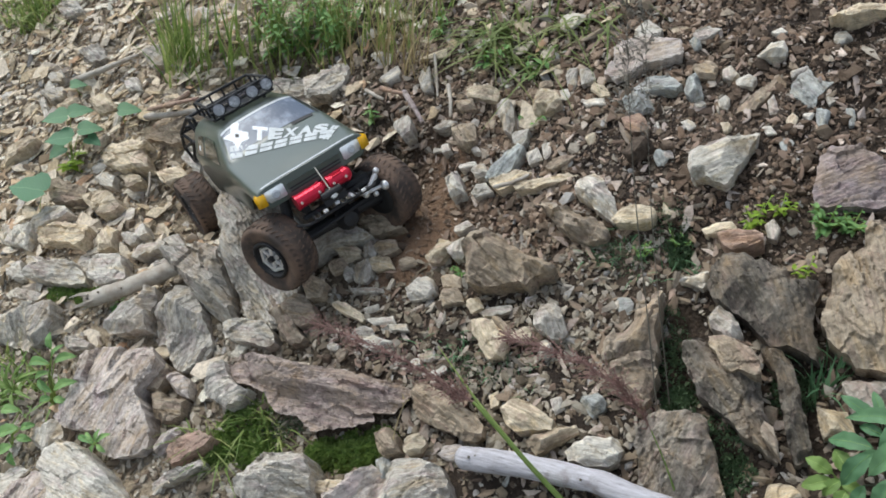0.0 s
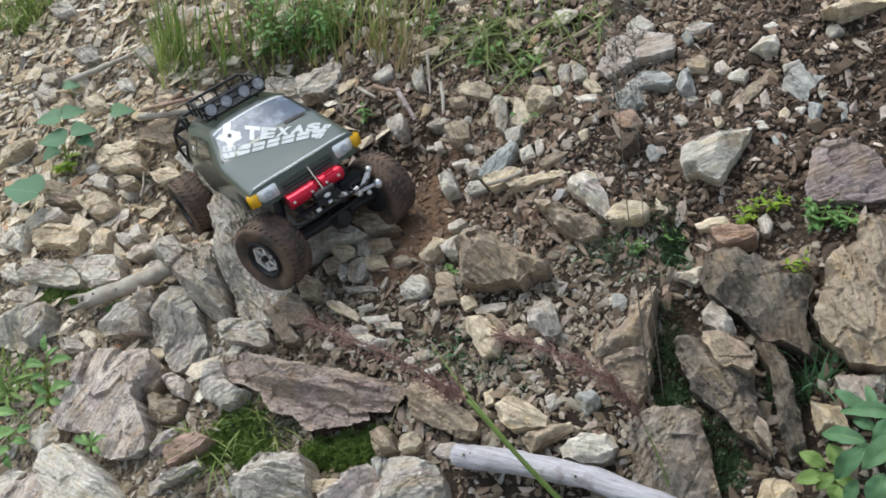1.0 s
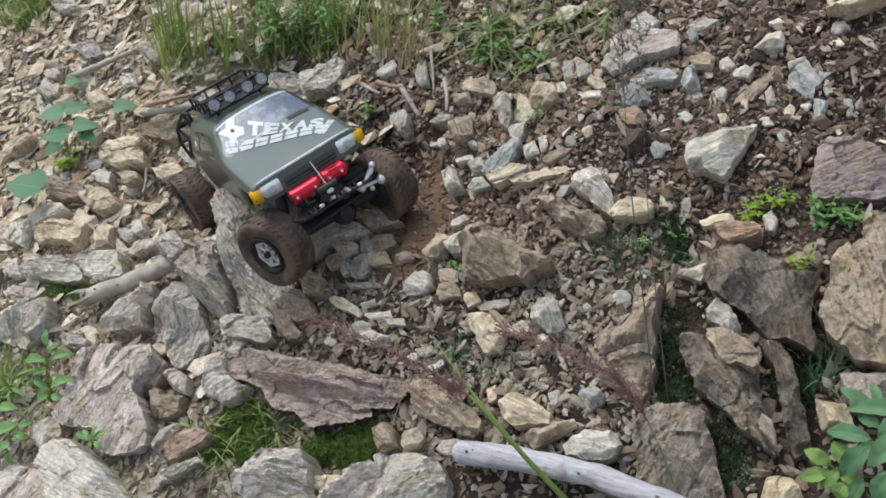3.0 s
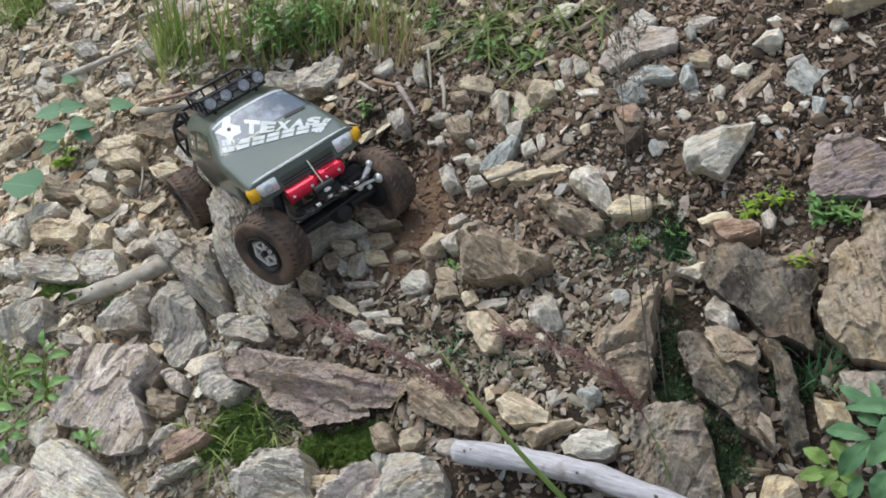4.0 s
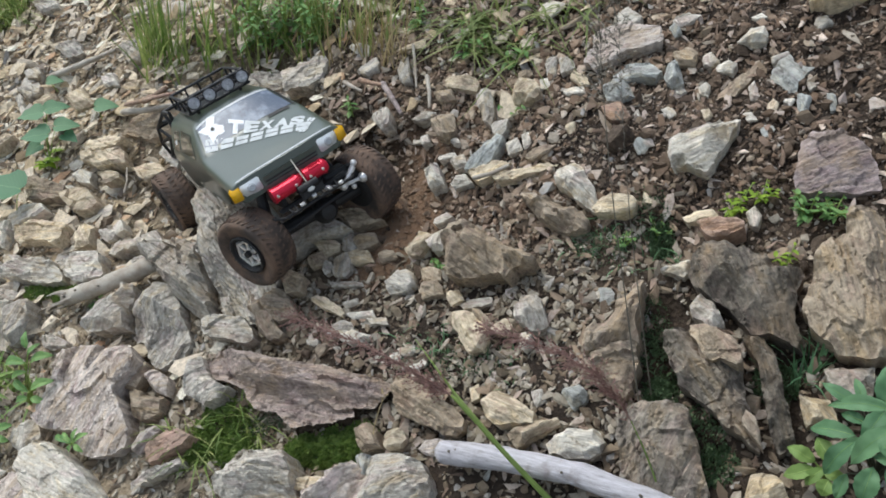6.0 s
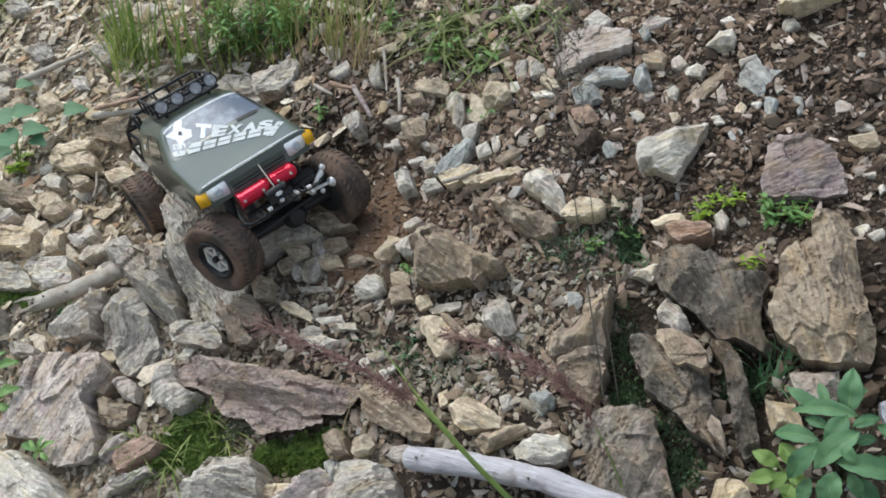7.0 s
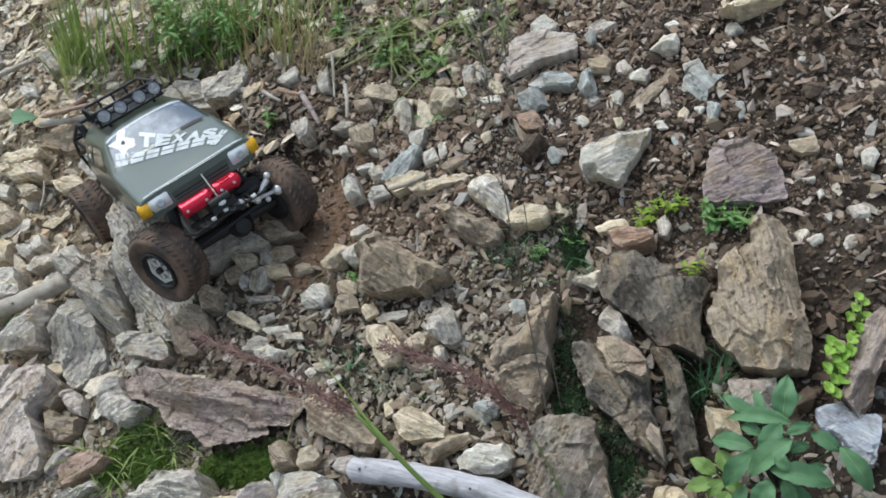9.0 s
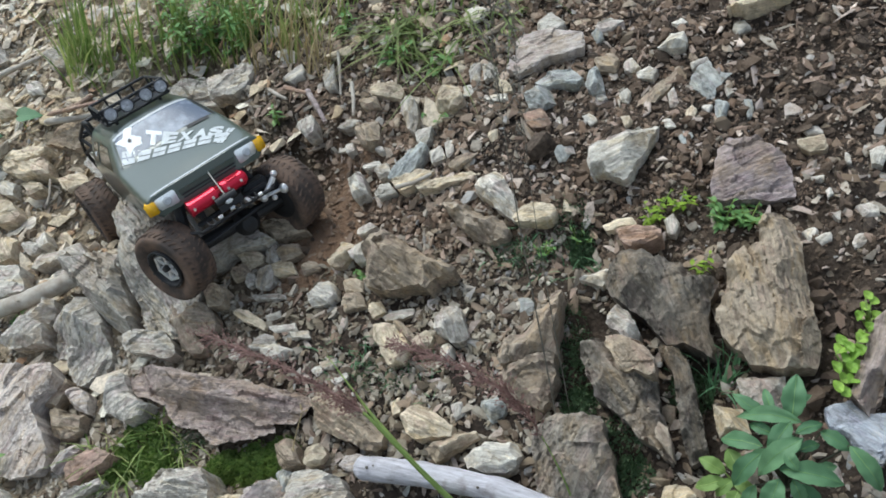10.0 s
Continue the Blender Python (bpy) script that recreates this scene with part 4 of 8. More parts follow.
rock("ochre", 0.216, 0.002, 0.042, 0.000, [(-0.049, 0.039), (-0.024, 0.032), (-0.003, 0.020), (0.017, 0.006), (0.038, -0.009), (0.049, -0.025), (0.043, -0.039), (0.018, -0.038), (-0.011, -0.025), (-0.026, -0.004), (-0.043, 0.019)], "tan flat-sided rock lying on gravel", grain=-43, cuts=[(-0.033, 0.032, 0.046, -0.027, -0.7)])
rock("tan", 0.305, -0.006, 0.026, 0.000, [(-0.030, -0.001), (-0.018, 0.013), (-0.001, 0.016), (0.023, 0.009), (0.030, 0.000), (0.025, -0.013), (0.004, -0.016), (-0.024, -0.009)], "flat yellowish tan stone", grain=-7, under=0.10, slab=True)
rock("tan", 0.112, 0.106, 0.018, 0.000, [(-0.033, 0.010), (-0.006, 0.015), (0.022, 0.015), (0.033, 0.011), (0.017, 0.000), (-0.002, -0.011), (-0.017, -0.015), (-0.028, -0.005)], "thin tan rock flake", grain=16, slab=True)
rock("tan", 0.171, 0.088, 0.016, 0.000, [(-0.053, 0.006), (-0.020, 0.008), (0.017, 0.007), (0.040, 0.010), (0.053, 0.003), (0.025, -0.008), (-0.012, -0.010), (-0.044, -0.007)], "thin long tan rock flake", grain=0, slab=True)
rock("brown", 0.198, 0.116, 0.014, 0.000, [(-0.023, -0.000), (0.001, 0.012), (0.023, 0.009), (0.013, -0.002), (-0.019, -0.012)], "brown flake above a tan one", grain=16, slab=True)
rock("blue", 0.108, 0.144, 0.024, 0.000, [(-0.033, -0.021), (-0.025, -0.004), (-0.001, 0.011), (0.019, 0.026), (0.033, 0.020), (0.020, -0.002), (0.008, -0.015), (-0.011, -0.026)], "blue-grey slate chip on rubble", grain=41, slab=True)
rock("grey", 0.111, 0.235, 0.030, 0.000, [(-0.016, 0.028), (-0.003, 0.036), (0.009, 0.027), (0.016, 0.007), (0.010, -0.020), (0.006, -0.036), (-0.005, -0.022), (-0.014, 0.004)], "grey upright stone in rubble", grain=79)
rock("pale", 0.133, 0.189, 0.016, 0.000, [(-0.015, 0.014), (0.015, 0.011), (0.008, -0.014), (-0.012, -0.012)], "pale grey stone above the slate chip", slab=True)
rock("tan", 0.183, 0.243, 0.030, 0.000, [(-0.025, -0.004), (-0.012, 0.013), (0.003, 0.023), (0.017, 0.013), (0.025, -0.009), (0.019, -0.023), (-0.004, -0.022), (-0.021, -0.017)], "orange-tan stone in rubble")
rock("purple", 0.344, 0.286, 0.024, 0.000, [(-0.044, 0.029), (-0.032, 0.037), (0.001, 0.038), (0.032, 0.030), (0.064, 0.015), (0.063, -0.018), (0.039, -0.022), (0.004, -0.020), (-0.024, -0.030), (-0.048, -0.038), (-0.064, -0.024), (-0.057, -0.005), (-0.045, -0.000)], "flat pinkish grey slab high on the slope", grain=-5, under=0.15, slab=True, rough=0.4)
rock("blue", 0.328, 0.195, 0.030, 0.000, [(-0.022, 0.010), (0.002, 0.022), (0.014, 0.013), (0.022, -0.017), (0.002, -0.022), (-0.015, -0.014)], "blue-grey angular stone on dirt", cuts=[(-0.011, 0.009, 0.019, -0.022, 0.8)])
rock("blue", 0.360, 0.221, 0.020, 0.000, [(-0.034, 0.007), (-0.007, 0.016), (0.020, 0.014), (0.034, -0.008), (0.025, -0.016), (-0.001, -0.008), (-0.023, -0.007)], "thin blue-grey slate flake on dirt", slab=True)
rock("blue", 0.412, 0.203, 0.028, 0.000, [(-0.013, -0.005), (-0.008, 0.015), (0.008, 0.019), (0.013, 0.003), (0.013, -0.017), (-0.004, -0.019)], "blue-grey rounded stone on dirt")
rock("pale", 0.537, 0.242, 0.026, 0.000, [(-0.021, -0.002), (-0.002, 0.014), (0.015, 0.014), (0.021, -0.005), (0.014, -0.014), (-0.006, -0.009)], "pale stone on the dirt", under=0.10)
rock("blue", 0.577, 0.153, 0.008, 0.000, [(-0.022, 0.030), (0.003, 0.038), (0.008, 0.021), (0.029, 0.009), (0.015, -0.002), (0.003, -0.009), (-0.003, -0.038), (-0.011, -0.020), (-0.029, 0.011)], "flat blue-grey slate half buried in dirt", grain=-61, slab=True, rough=0.45)
rock("tan", 0.668, 0.261, 0.030, 0.000, [(-0.049, 0.004), (-0.017, 0.013), (0.021, 0.007), (0.049, -0.003), (0.039, -0.013), (0.002, -0.007), (-0.024, -0.005)], "long tan rock high on the slope", grain=2, under=0.10, slab=True)
rock("grey", -0.430, 0.434, 0.016, 0.000, [(-0.035, -0.021), (-0.027, 0.011), (0.003, 0.029), (0.026, 0.025), (0.035, -0.022), (0.009, -0.014), (-0.008, -0.029)], "flat grey slab at the foot of grass", grain=34, slab=True)
rock("grey", -0.348, 0.428, 0.017, 0.000, [(-0.053, 0.012), (-0.013, 0.020), (0.048, 0.021), (0.053, -0.021), (0.016, -0.019), (-0.041, -0.012)], "grey flat slab among grass", grain=-1, slab=True)
rock("grey", -0.243, 0.419, 0.018, 0.000, [(-0.054, 0.030), (0.005, 0.023), (0.040, 0.031), (0.054, 0.003), (0.038, -0.021), (0.010, -0.031), (-0.039, -0.026)], "grey flat slab at the foot of grass", grain=5, slab=True)
rock("tan", -0.339, 0.330, 0.022, 0.000, [(-0.131, 0.013), (-0.102, 0.028), (-0.059, 0.032), (-0.010, 0.031), (0.051, 0.028), (0.086, 0.024), (0.123, 0.007), (0.131, -0.027), (0.109, -0.032), (0.068, -0.024), (0.025, -0.008), (-0.019, 0.004), (-0.042, -0.002), (-0.079, -0.004), (-0.124, 0.005)], "long thin tan slab lying behind the truck", grain=0, under=0.10, slab=True)
rock("pale", -0.492, 0.286, 0.032, 0.000, [(-0.074, 0.045), (-0.058, 0.064), (-0.019, 0.062), (0.023, 0.041), (0.064, 0.014), (0.074, -0.007), (0.072, -0.038), (0.050, -0.050), (0.034, -0.064), (0.005, -0.041), (-0.019, -0.008), (-0.049, 0.019)], "pale pinkish slab behind the truck", grain=-44, slab=True)
rock("brown", -0.549, 0.392, 0.030, 0.000, [(-0.130, 0.041), (-0.064, 0.039), (0.005, 0.029), (0.073, 0.013), (0.120, -0.008), (0.130, -0.030), (0.098, -0.030), (0.075, -0.040), (0.043, -0.041), (0.002, -0.026), (-0.038, -0.023), (-0.110, 0.002)], "flat brown layered slab behind the truck", grain=-13, cuts=[(-0.118, 0.037, 0.124, -0.033, 0.8)], slab=True)
rock("tan", -0.982, 0.428, 0.030, 0.000, [(-0.060, -0.011), (-0.027, 0.011), (0.009, 0.024), (0.038, 0.031), (0.060, 0.017), (0.032, -0.005), (-0.010, -0.020), (-0.038, -0.031)], "tan splintered slab in rubble", grain=19, slab=True)
rock("tan", -0.684, 0.369, 0.024, 0.000, [(-0.055, 0.006), (-0.036, 0.015), (0.014, 0.013), (0.055, -0.002), (0.032, -0.010), (-0.009, -0.015), (-0.038, -0.007)], "tan stone lying in packed tan rubble", grain=-5, slab=True)
rock("brown", -0.815, 0.298, 0.026, 0.000, [(-0.054, 0.002), (-0.049, 0.028), (-0.028, 0.033), (0.015, 0.006), (0.054, -0.010), (0.052, -0.033), (0.002, -0.029), (-0.037, -0.020)], "brown flat stone beside a large leaf", grain=-17, slab=True)
rock("tan", -0.723, 0.249, 0.028, 0.000, [(-0.040, 0.018), (-0.014, 0.028), (0.023, 0.017), (0.040, -0.011), (0.025, -0.026), (0.001, -0.028), (-0.020, -0.006)], "tan blocky stone lying in packed rubble", grain=20, slab=True)
rock("pale", -0.846, 0.236, 0.028, 0.000, [(-0.050, -0.005), (-0.038, 0.012), (-0.007, 0.022), (0.036, 0.022), (0.050, 0.006), (0.029, -0.007), (-0.011, -0.016), (-0.031, -0.022)], "pale layered stone lying in packed rubble", grain=13, slab=True)
rock("tan", -0.797, 0.183, 0.026, 0.000, [(-0.061, 0.002), (-0.057, 0.024), (-0.027, 0.033), (0.020, 0.026), (0.058, 0.012), (0.061, -0.017), (0.048, -0.033), (-0.005, -0.012), (-0.041, -0.010)], "tan cracked stone lying in packed rubble", grain=-3, slab=True)
rock("pale", -0.593, 0.120, 0.020, 0.000, [(-0.043, -0.002), (-0.030, 0.015), (0.005, 0.016), (0.034, 0.016), (0.043, 0.000), (0.013, -0.006), (-0.011, -0.016)], "pale stone behind the branch", grain=3, slab=True)
rock("grey", -0.704, -0.052, 0.024, 0.000, [(-0.036, 0.010), (-0.031, 0.020), (0.008, 0.005), (0.036, -0.008), (0.033, -0.020), (0.000, -0.018), (-0.028, -0.006)], "grey stone below the splintered branch end", grain=-17)
rock("tan", -0.635, -0.093, 0.022, 0.000, [(-0.048, 0.010), (-0.029, 0.011), (0.021, 0.005), (0.048, -0.004), (0.037, -0.011), (-0.032, -0.003)], "tan flat stone above a slab", slab=True)
rock("ash", -0.445, 0.016, 0.060, 0.000, [(-0.079, 0.059), (-0.077, 0.079), (-0.066, 0.086), (-0.016, 0.079), (0.032, 0.059), (0.048, 0.021), (0.063, -0.023), (0.077, -0.056), (0.079, -0.086), (0.054, -0.080), (0.020, -0.057), (-0.002, -0.029), (-0.032, 0.012), (-0.056, 0.033)], "wedge-shaped grey schist block with pale broken edge", grain=-37, fall=(63, 0.10), cuts=[(-0.074, 0.047, 0.077, -0.056, 1.6)])
rock("ash", -0.328, 0.058, 0.080, 0.000, [(-0.081, 0.091), (-0.082, 0.114), (-0.064, 0.132), (-0.019, 0.144), (0.012, 0.119), (0.031, 0.100), (0.075, 0.090), (0.082, 0.059), (0.075, 0.032), (0.064, 0.008), (0.051, 0.003), (0.045, -0.008), (0.063, -0.043), (0.073, -0.071), (0.068, -0.094), (0.065, -0.115), (0.055, -0.140), (0.025, -0.144), (-0.021, -0.134), (-0.032, -0.099), (-0.046, -0.061), (-0.060, -0.017), (-0.067, 0.038)], "tall grey schist block with folded white layers", grain=-54, fall=(-57, 0.08), cuts=[(-0.066, 0.071, 0.075, 0.053, 0.3), (-0.028, -0.105, 0.067, -0.064, 0.5)])
rock("grey", -0.281, 0.037, 0.030, 0.000, [(-0.023, 0.025), (-0.001, 0.026), (0.018, 0.000), (0.023, -0.026), (0.001, -0.024), (-0.012, -0.002)], "small grey stone against the tall block")
rock("pale", -0.199, 0.059, 0.030, 0.000, [(-0.072, 0.007), (-0.058, 0.029), (-0.016, 0.040), (0.039, 0.021), (0.072, -0.004), (0.041, -0.013), (-0.000, -0.016), (-0.030, -0.033), (-0.056, -0.040)], "pale grey stone under the truck", grain=8, slab=True)
rock("brown", -0.227, -0.025, 0.020, 0.000, [(-0.024, 0.017), (0.002, 0.021), (0.024, 0.002), (0.016, -0.021), (-0.010, -0.019)], "brown flat stone under the truck", slab=True)
rock("tan", -0.404, 0.257, 0.020, 0.000, [(-0.025, 0.016), (-0.010, 0.036), (0.015, 0.017), (0.025, -0.022), (0.013, -0.036), (-0.014, -0.018)], "tan stone beside the tall block")
rock("tan", 0.126, -0.290, 0.035, 0.000, [(-0.038, 0.013), (-0.009, 0.028), (0.038, -0.004), (0.033, -0.020), (-0.023, -0.017)], "tan cracked stone above the driftwood log")
rock("tan", 0.161, -0.320, 0.025, 0.000, [(-0.039, 0.001), (0.029, 0.016), (0.035, 0.004), (-0.025, -0.021)], "flat tan slab above the driftwood log")
rock("pale", 0.217, -0.349, 0.040, 0.000, [(-0.036, 0.005), (-0.004, 0.021), (0.040, 0.012), (0.030, -0.020), (-0.030, -0.018)], "pale rough rock behind the driftwood log")
rock("blue", 0.221, -0.280, 0.025, 0.000, [(-0.021, 0.011), (0.006, 0.013), (0.020, -0.006), (-0.004, -0.018)], "blue-grey stone in weeds")
rock("grey", 0.554, -0.322, 0.040, 0.000, [(-0.024, 0.025), (0.027, 0.020), (0.017, -0.027), (-0.020, -0.018)], "grey stone behind the leafy plant")
rock("tan", 0.512, -0.340, 0.035, 0.000, [(-0.016, 0.023), (0.015, 0.012), (0.019, -0.017), (-0.017, -0.018)], "tan stone beside the leafy plant")
rock("pale", -0.078, 0.269, 0.025, 0.000, [(-0.023, 0.012), (0.010, 0.022), (0.018, -0.011), (-0.005, -0.023)], "pale stone above the truck")
rock("brown", -0.113, 0.077, 0.020, 0.000, [(-0.046, 0.018), (0.022, 0.014), (0.041, -0.014), (-0.018, -0.018)], "muddy brown stone under the truck")
rock("grey", -0.035, -0.062, 0.020, 0.000, [(-0.027, 0.020), (0.021, 0.016), (0.024, -0.019), (-0.019, -0.016)], "grey stone in mud")
rock("grey", -0.112, -0.143, 0.020, 0.000, [(-0.029, 0.007), (-0.000, 0.012), (0.029, -0.002), (0.001, -0.017)], "small grey stone in gravel")
rock("pale", -0.911, 0.209, 0.025, 0.000, [(0.032, 0.021), (-0.028, 0.027), (-0.031, -0.012), (0.027, -0.036)], "pale stone in rubble")
rock("pale", 0.017, 0.124, 0.030, 0.000, [(-0.015, 0.017), (0.005, 0.024), (0.016, -0.018), (-0.005, -0.023)], "pale stone in mud")
rock("brown", -0.087, -0.299, 0.030, 0.000, [(-0.021, 0.014), (0.011, 0.023), (0.021, -0.016), (-0.010, -0.021)], "brown stone in moss")
rock("grey", -0.363, 0.460, 0.018, 0.000, [(-0.067, 0.023), (-0.010, 0.034), (0.062, 0.006), (0.074, -0.030), (-0.003, -0.027), (-0.057, -0.006)], "flat grey-green slab behind the truck")
rock("tan", -0.134, 0.091, 0.020, 0.000, [(-0.025, 0.008), (0.012, 0.014), (0.021, -0.008), (-0.008, -0.015)], "yellowish tan stone in mud beside the truck")
rock("brown", -0.102, 0.031, 0.012, 0.000, [(-0.025, 0.009), (0.011, 0.015), (0.024, -0.009), (-0.010, -0.015)], "brown broken stone in churned mud")
rock("tan", -0.169, 0.034, 0.012, 0.000, [(-0.026, 0.012), (0.006, 0.013), (0.028, -0.008), (-0.008, -0.017)], "tan broken stone in churned mud")
rock("tan", -0.115, 0.002, 0.012, 0.000, [(-0.026, 0.012), (0.015, 0.011), (0.026, -0.012), (-0.015, -0.011)], "tan broken stone in churned mud")
rock("brown", -0.188, 0.009, 0.012, 0.000, [(-0.020, 0.010), (0.006, 0.013), (0.023, -0.009), (-0.008, -0.014)], "brown broken stone in churned mud")
rock("brown", -0.063, -0.007, 0.012, 0.000, [(-0.017, 0.009), (0.008, 0.011), (0.018, -0.008), (-0.009, -0.011)], "brown broken stone in churned mud")
rock("tan", -0.697, 0.165, 0.021, 0.000, [(-0.020, 0.000), (-0.006, 0.029), (0.023, 0.016), (0.018, -0.020), (-0.014, -0.026)], "tan angular stone lying in packed tan rubble")
rock("pale", -0.731, 0.309, 0.015, 0.000, [(-0.027, 0.008), (-0.006, 0.019), (0.023, 0.005), (0.020, -0.021), (-0.010, -0.010)], "pale angular stone lying in packed tan rubble")
rock("tan", -0.673, 0.302, 0.016, 0.000, [(-0.033, 0.018), (0.002, 0.015), (0.035, -0.012), (-0.004, -0.022)], "tan angular stone lying in packed tan rubble")
rock("grey", -0.647, 0.164, 0.013, 0.000, [(-0.022, 0.012), (0.004, 0.015), (0.022, -0.010), (-0.003, -0.017)], "grey angular stone lying in packed tan rubble")
rock("pale", -0.629, 0.177, 0.012, 0.000, [(-0.016, 0.007), (0.002, 0.015), (0.017, -0.007), (-0.002, -0.015)], "small pale angular stone lying in packed tan rubble")
rock("grey", -0.546, 0.137, 0.014, 0.000, [(-0.026, 0.011), (0.004, 0.017), (0.024, -0.011), (-0.002, -0.018)], "grey angular stone lying in packed tan rubble")
rock("tan", -0.579, 0.293, 0.019, 0.000, [(-0.049, 0.020), (0.012, 0.018), (0.044, -0.016), (-0.007, -0.023)], "tan angular stone lying in packed tan rubble")
rock("tan", -0.688, 0.338, 0.021, 0.000, [(-0.054, 0.028), (0.046, 0.016), (0.061, -0.026), (-0.008, -0.019), (-0.045, 0.001)], "tan flat stone lying in packed tan rubble")
rock("pale", -0.955, 0.223, 0.015, 0.000, [(-0.021, 0.024), (0.001, 0.026), (0.026, -0.025), (-0.006, -0.025)], "pale angular stone lying in packed tan rubble")
rock("pale", -0.903, 0.130, 0.019, 0.000, [(-0.028, 0.022), (0.008, 0.021), (0.027, -0.020), (-0.007, -0.023)], "pale angular stone lying in packed tan rubble")
rock("pale", -0.859, 0.142, 0.015, 0.000, [(-0.027, 0.021), (0.011, 0.011), (0.025, -0.014), (-0.009, -0.018)], "pale angular stone lying in packed tan rubble")
rock("grey", -0.553, 0.090, 0.012, 0.000, [(-0.022, 0.000), (0.012, 0.017), (0.022, -0.002), (-0.013, -0.015)], "grey angular stone lying in packed tan rubble")
rock("grey", -0.102, 0.382, 0.015, 0.000, [(-0.028, 0.001), (0.011, 0.019), (0.021, -0.005), (-0.005, -0.015)], "grey angular stone lying in loose gravel")
rock("grey", -0.037, 0.356, 0.013, 0.000, [(-0.014, 0.017), (0.008, 0.030), (0.014, -0.023), (-0.008, -0.023)], "grey angular stone lying in loose gravel")
rock("tan", 0.070, 0.301, 0.013, 0.000, [(-0.030, 0.015), (0.002, 0.016), (0.032, -0.006), (0.021, -0.021), (-0.025, -0.004)], "tan flat stone lying in loose gravel")
rock("brown", 0.038, 0.282, 0.013, 0.000, [(-0.019, 0.013), (0.012, 0.010), (0.017, -0.012), (-0.011, -0.011)], "small brown angular stone lying in loose gravel")
rock("pale", -0.005, 0.257, 0.009, 0.000, [(-0.024, 0.002), (0.003, 0.009), (0.023, -0.000), (-0.003, -0.011)], "pale flat stone lying in loose gravel")
rock("brown", 0.034, 0.221, 0.021, 0.000, [(-0.023, 0.032), (0.018, 0.024), (0.022, -0.016), (0.002, -0.028), (-0.018, -0.011)], "brown angular stone lying in loose gravel")
rock("pale", -0.005, 0.213, 0.009, 0.000, [(-0.010, 0.008), (0.005, 0.009), (0.010, -0.009), (-0.005, -0.009)], "small pale angular stone lying in loose gravel")
rock("pale", 0.051, 0.191, 0.007, 0.000, [(-0.008, 0.006), (0.005, 0.007), (0.009, -0.007), (-0.005, -0.006)], "small pale angular stone lying in loose gravel")
rock("brown", 0.180, 0.285, 0.009, 0.000, [(-0.014, 0.007), (0.010, 0.009), (0.014, -0.007), (-0.010, -0.009)], "small brown angular stone lying in loose gravel")
rock("tan", 0.270, 0.245, 0.011, 0.000, [(-0.015, 0.005), (-0.004, 0.028), (0.018, -0.016), (0.001, -0.017)], "tan flat stone lying in loose gravel")
rock("pale", 0.211, 0.254, 0.010, 0.000, [(-0.008, 0.012), (0.007, 0.010), (0.010, -0.011), (-0.009, -0.011)], "small pale angular stone lying in loose gravel")
rock("pale", 0.260, 0.223, 0.009, 0.000, [(-0.019, 0.011), (0.015, 0.005), (0.017, -0.010), (-0.013, -0.006)], "pale angular stone lying in loose gravel")
rock("grey", 0.226, 0.286, 0.011, 0.000, [(-0.010, 0.017), (0.012, 0.016), (0.006, -0.018), (-0.008, -0.016)], "grey angular stone lying in loose gravel")
rock("grey", 0.252, 0.279, 0.014, 0.000, [(-0.012, 0.016), (0.011, 0.015), (0.012, -0.015), (-0.010, -0.016)], "small grey angular stone lying in loose gravel")
rock("brown", 0.140, 0.254, 0.008, 0.000, [(-0.015, 0.018), (0.009, 0.005), (0.013, -0.018), (-0.006, -0.005)], "brown flat stone lying in loose gravel")
rock("grey", 0.153, 0.146, 0.013, 0.000, [(-0.013, 0.008), (0.007, 0.014), (0.015, -0.010), (-0.009, -0.013)], "small grey angular stone lying in loose gravel")
rock("pale", 0.176, 0.150, 0.008, 0.000, [(-0.007, 0.012), (0.005, 0.015), (0.008, -0.011), (-0.006, -0.016)], "small pale angular stone lying in loose gravel")
rock("pale", 0.059, 0.109, 0.011, 0.000, [(-0.021, 0.008), (0.008, 0.012), (0.019, -0.007), (-0.007, -0.012)], "small pale angular stone lying in loose gravel")
rock("grey", 0.059, 0.144, 0.012, 0.000, [(-0.016, 0.010), (0.009, 0.011), (0.013, -0.009), (-0.006, -0.012)], "small grey angular stone lying in loose gravel")
rock("pale", 0.035, 0.167, 0.007, 0.000, [(-0.017, 0.006), (0.013, 0.006), (0.017, -0.006), (-0.013, -0.006)], "small pale flat stone lying in loose gravel")
rock("pale", 0.357, 0.340, 0.017, 0.000, [(-0.023, 0.008), (0.002, 0.024), (0.022, -0.001), (0.016, -0.017), (-0.016, -0.013)], "pale angular stone lying in loose gravel")
rock("pale", 0.446, 0.314, 0.009, 0.000, [(-0.020, 0.007), (0.006, 0.010), (0.021, 0.001), (0.008, -0.011), (-0.015, -0.007)], "small pale angular stone lying in fresh dirt")
rock("blue", 0.428, 0.299, 0.008, 0.000, [(-0.009, 0.007), (0.001, 0.015), (0.010, -0.005), (-0.003, -0.016)], "small blue-grey angular stone lying in fresh dirt")
rock("brown", 0.437, 0.239, 0.016, 0.000, [(-0.020, 0.011), (0.007, 0.020), (0.017, -0.000), (0.010, -0.021), (-0.014, -0.010)], "small brown angular stone lying in fresh dirt")
rock("grey", 0.468, 0.226, 0.010, 0.000, [(-0.011, 0.008), (0.003, 0.015), (0.015, -0.005), (0.003, -0.013), (-0.009, -0.006)], "small grey angular stone lying in fresh dirt")
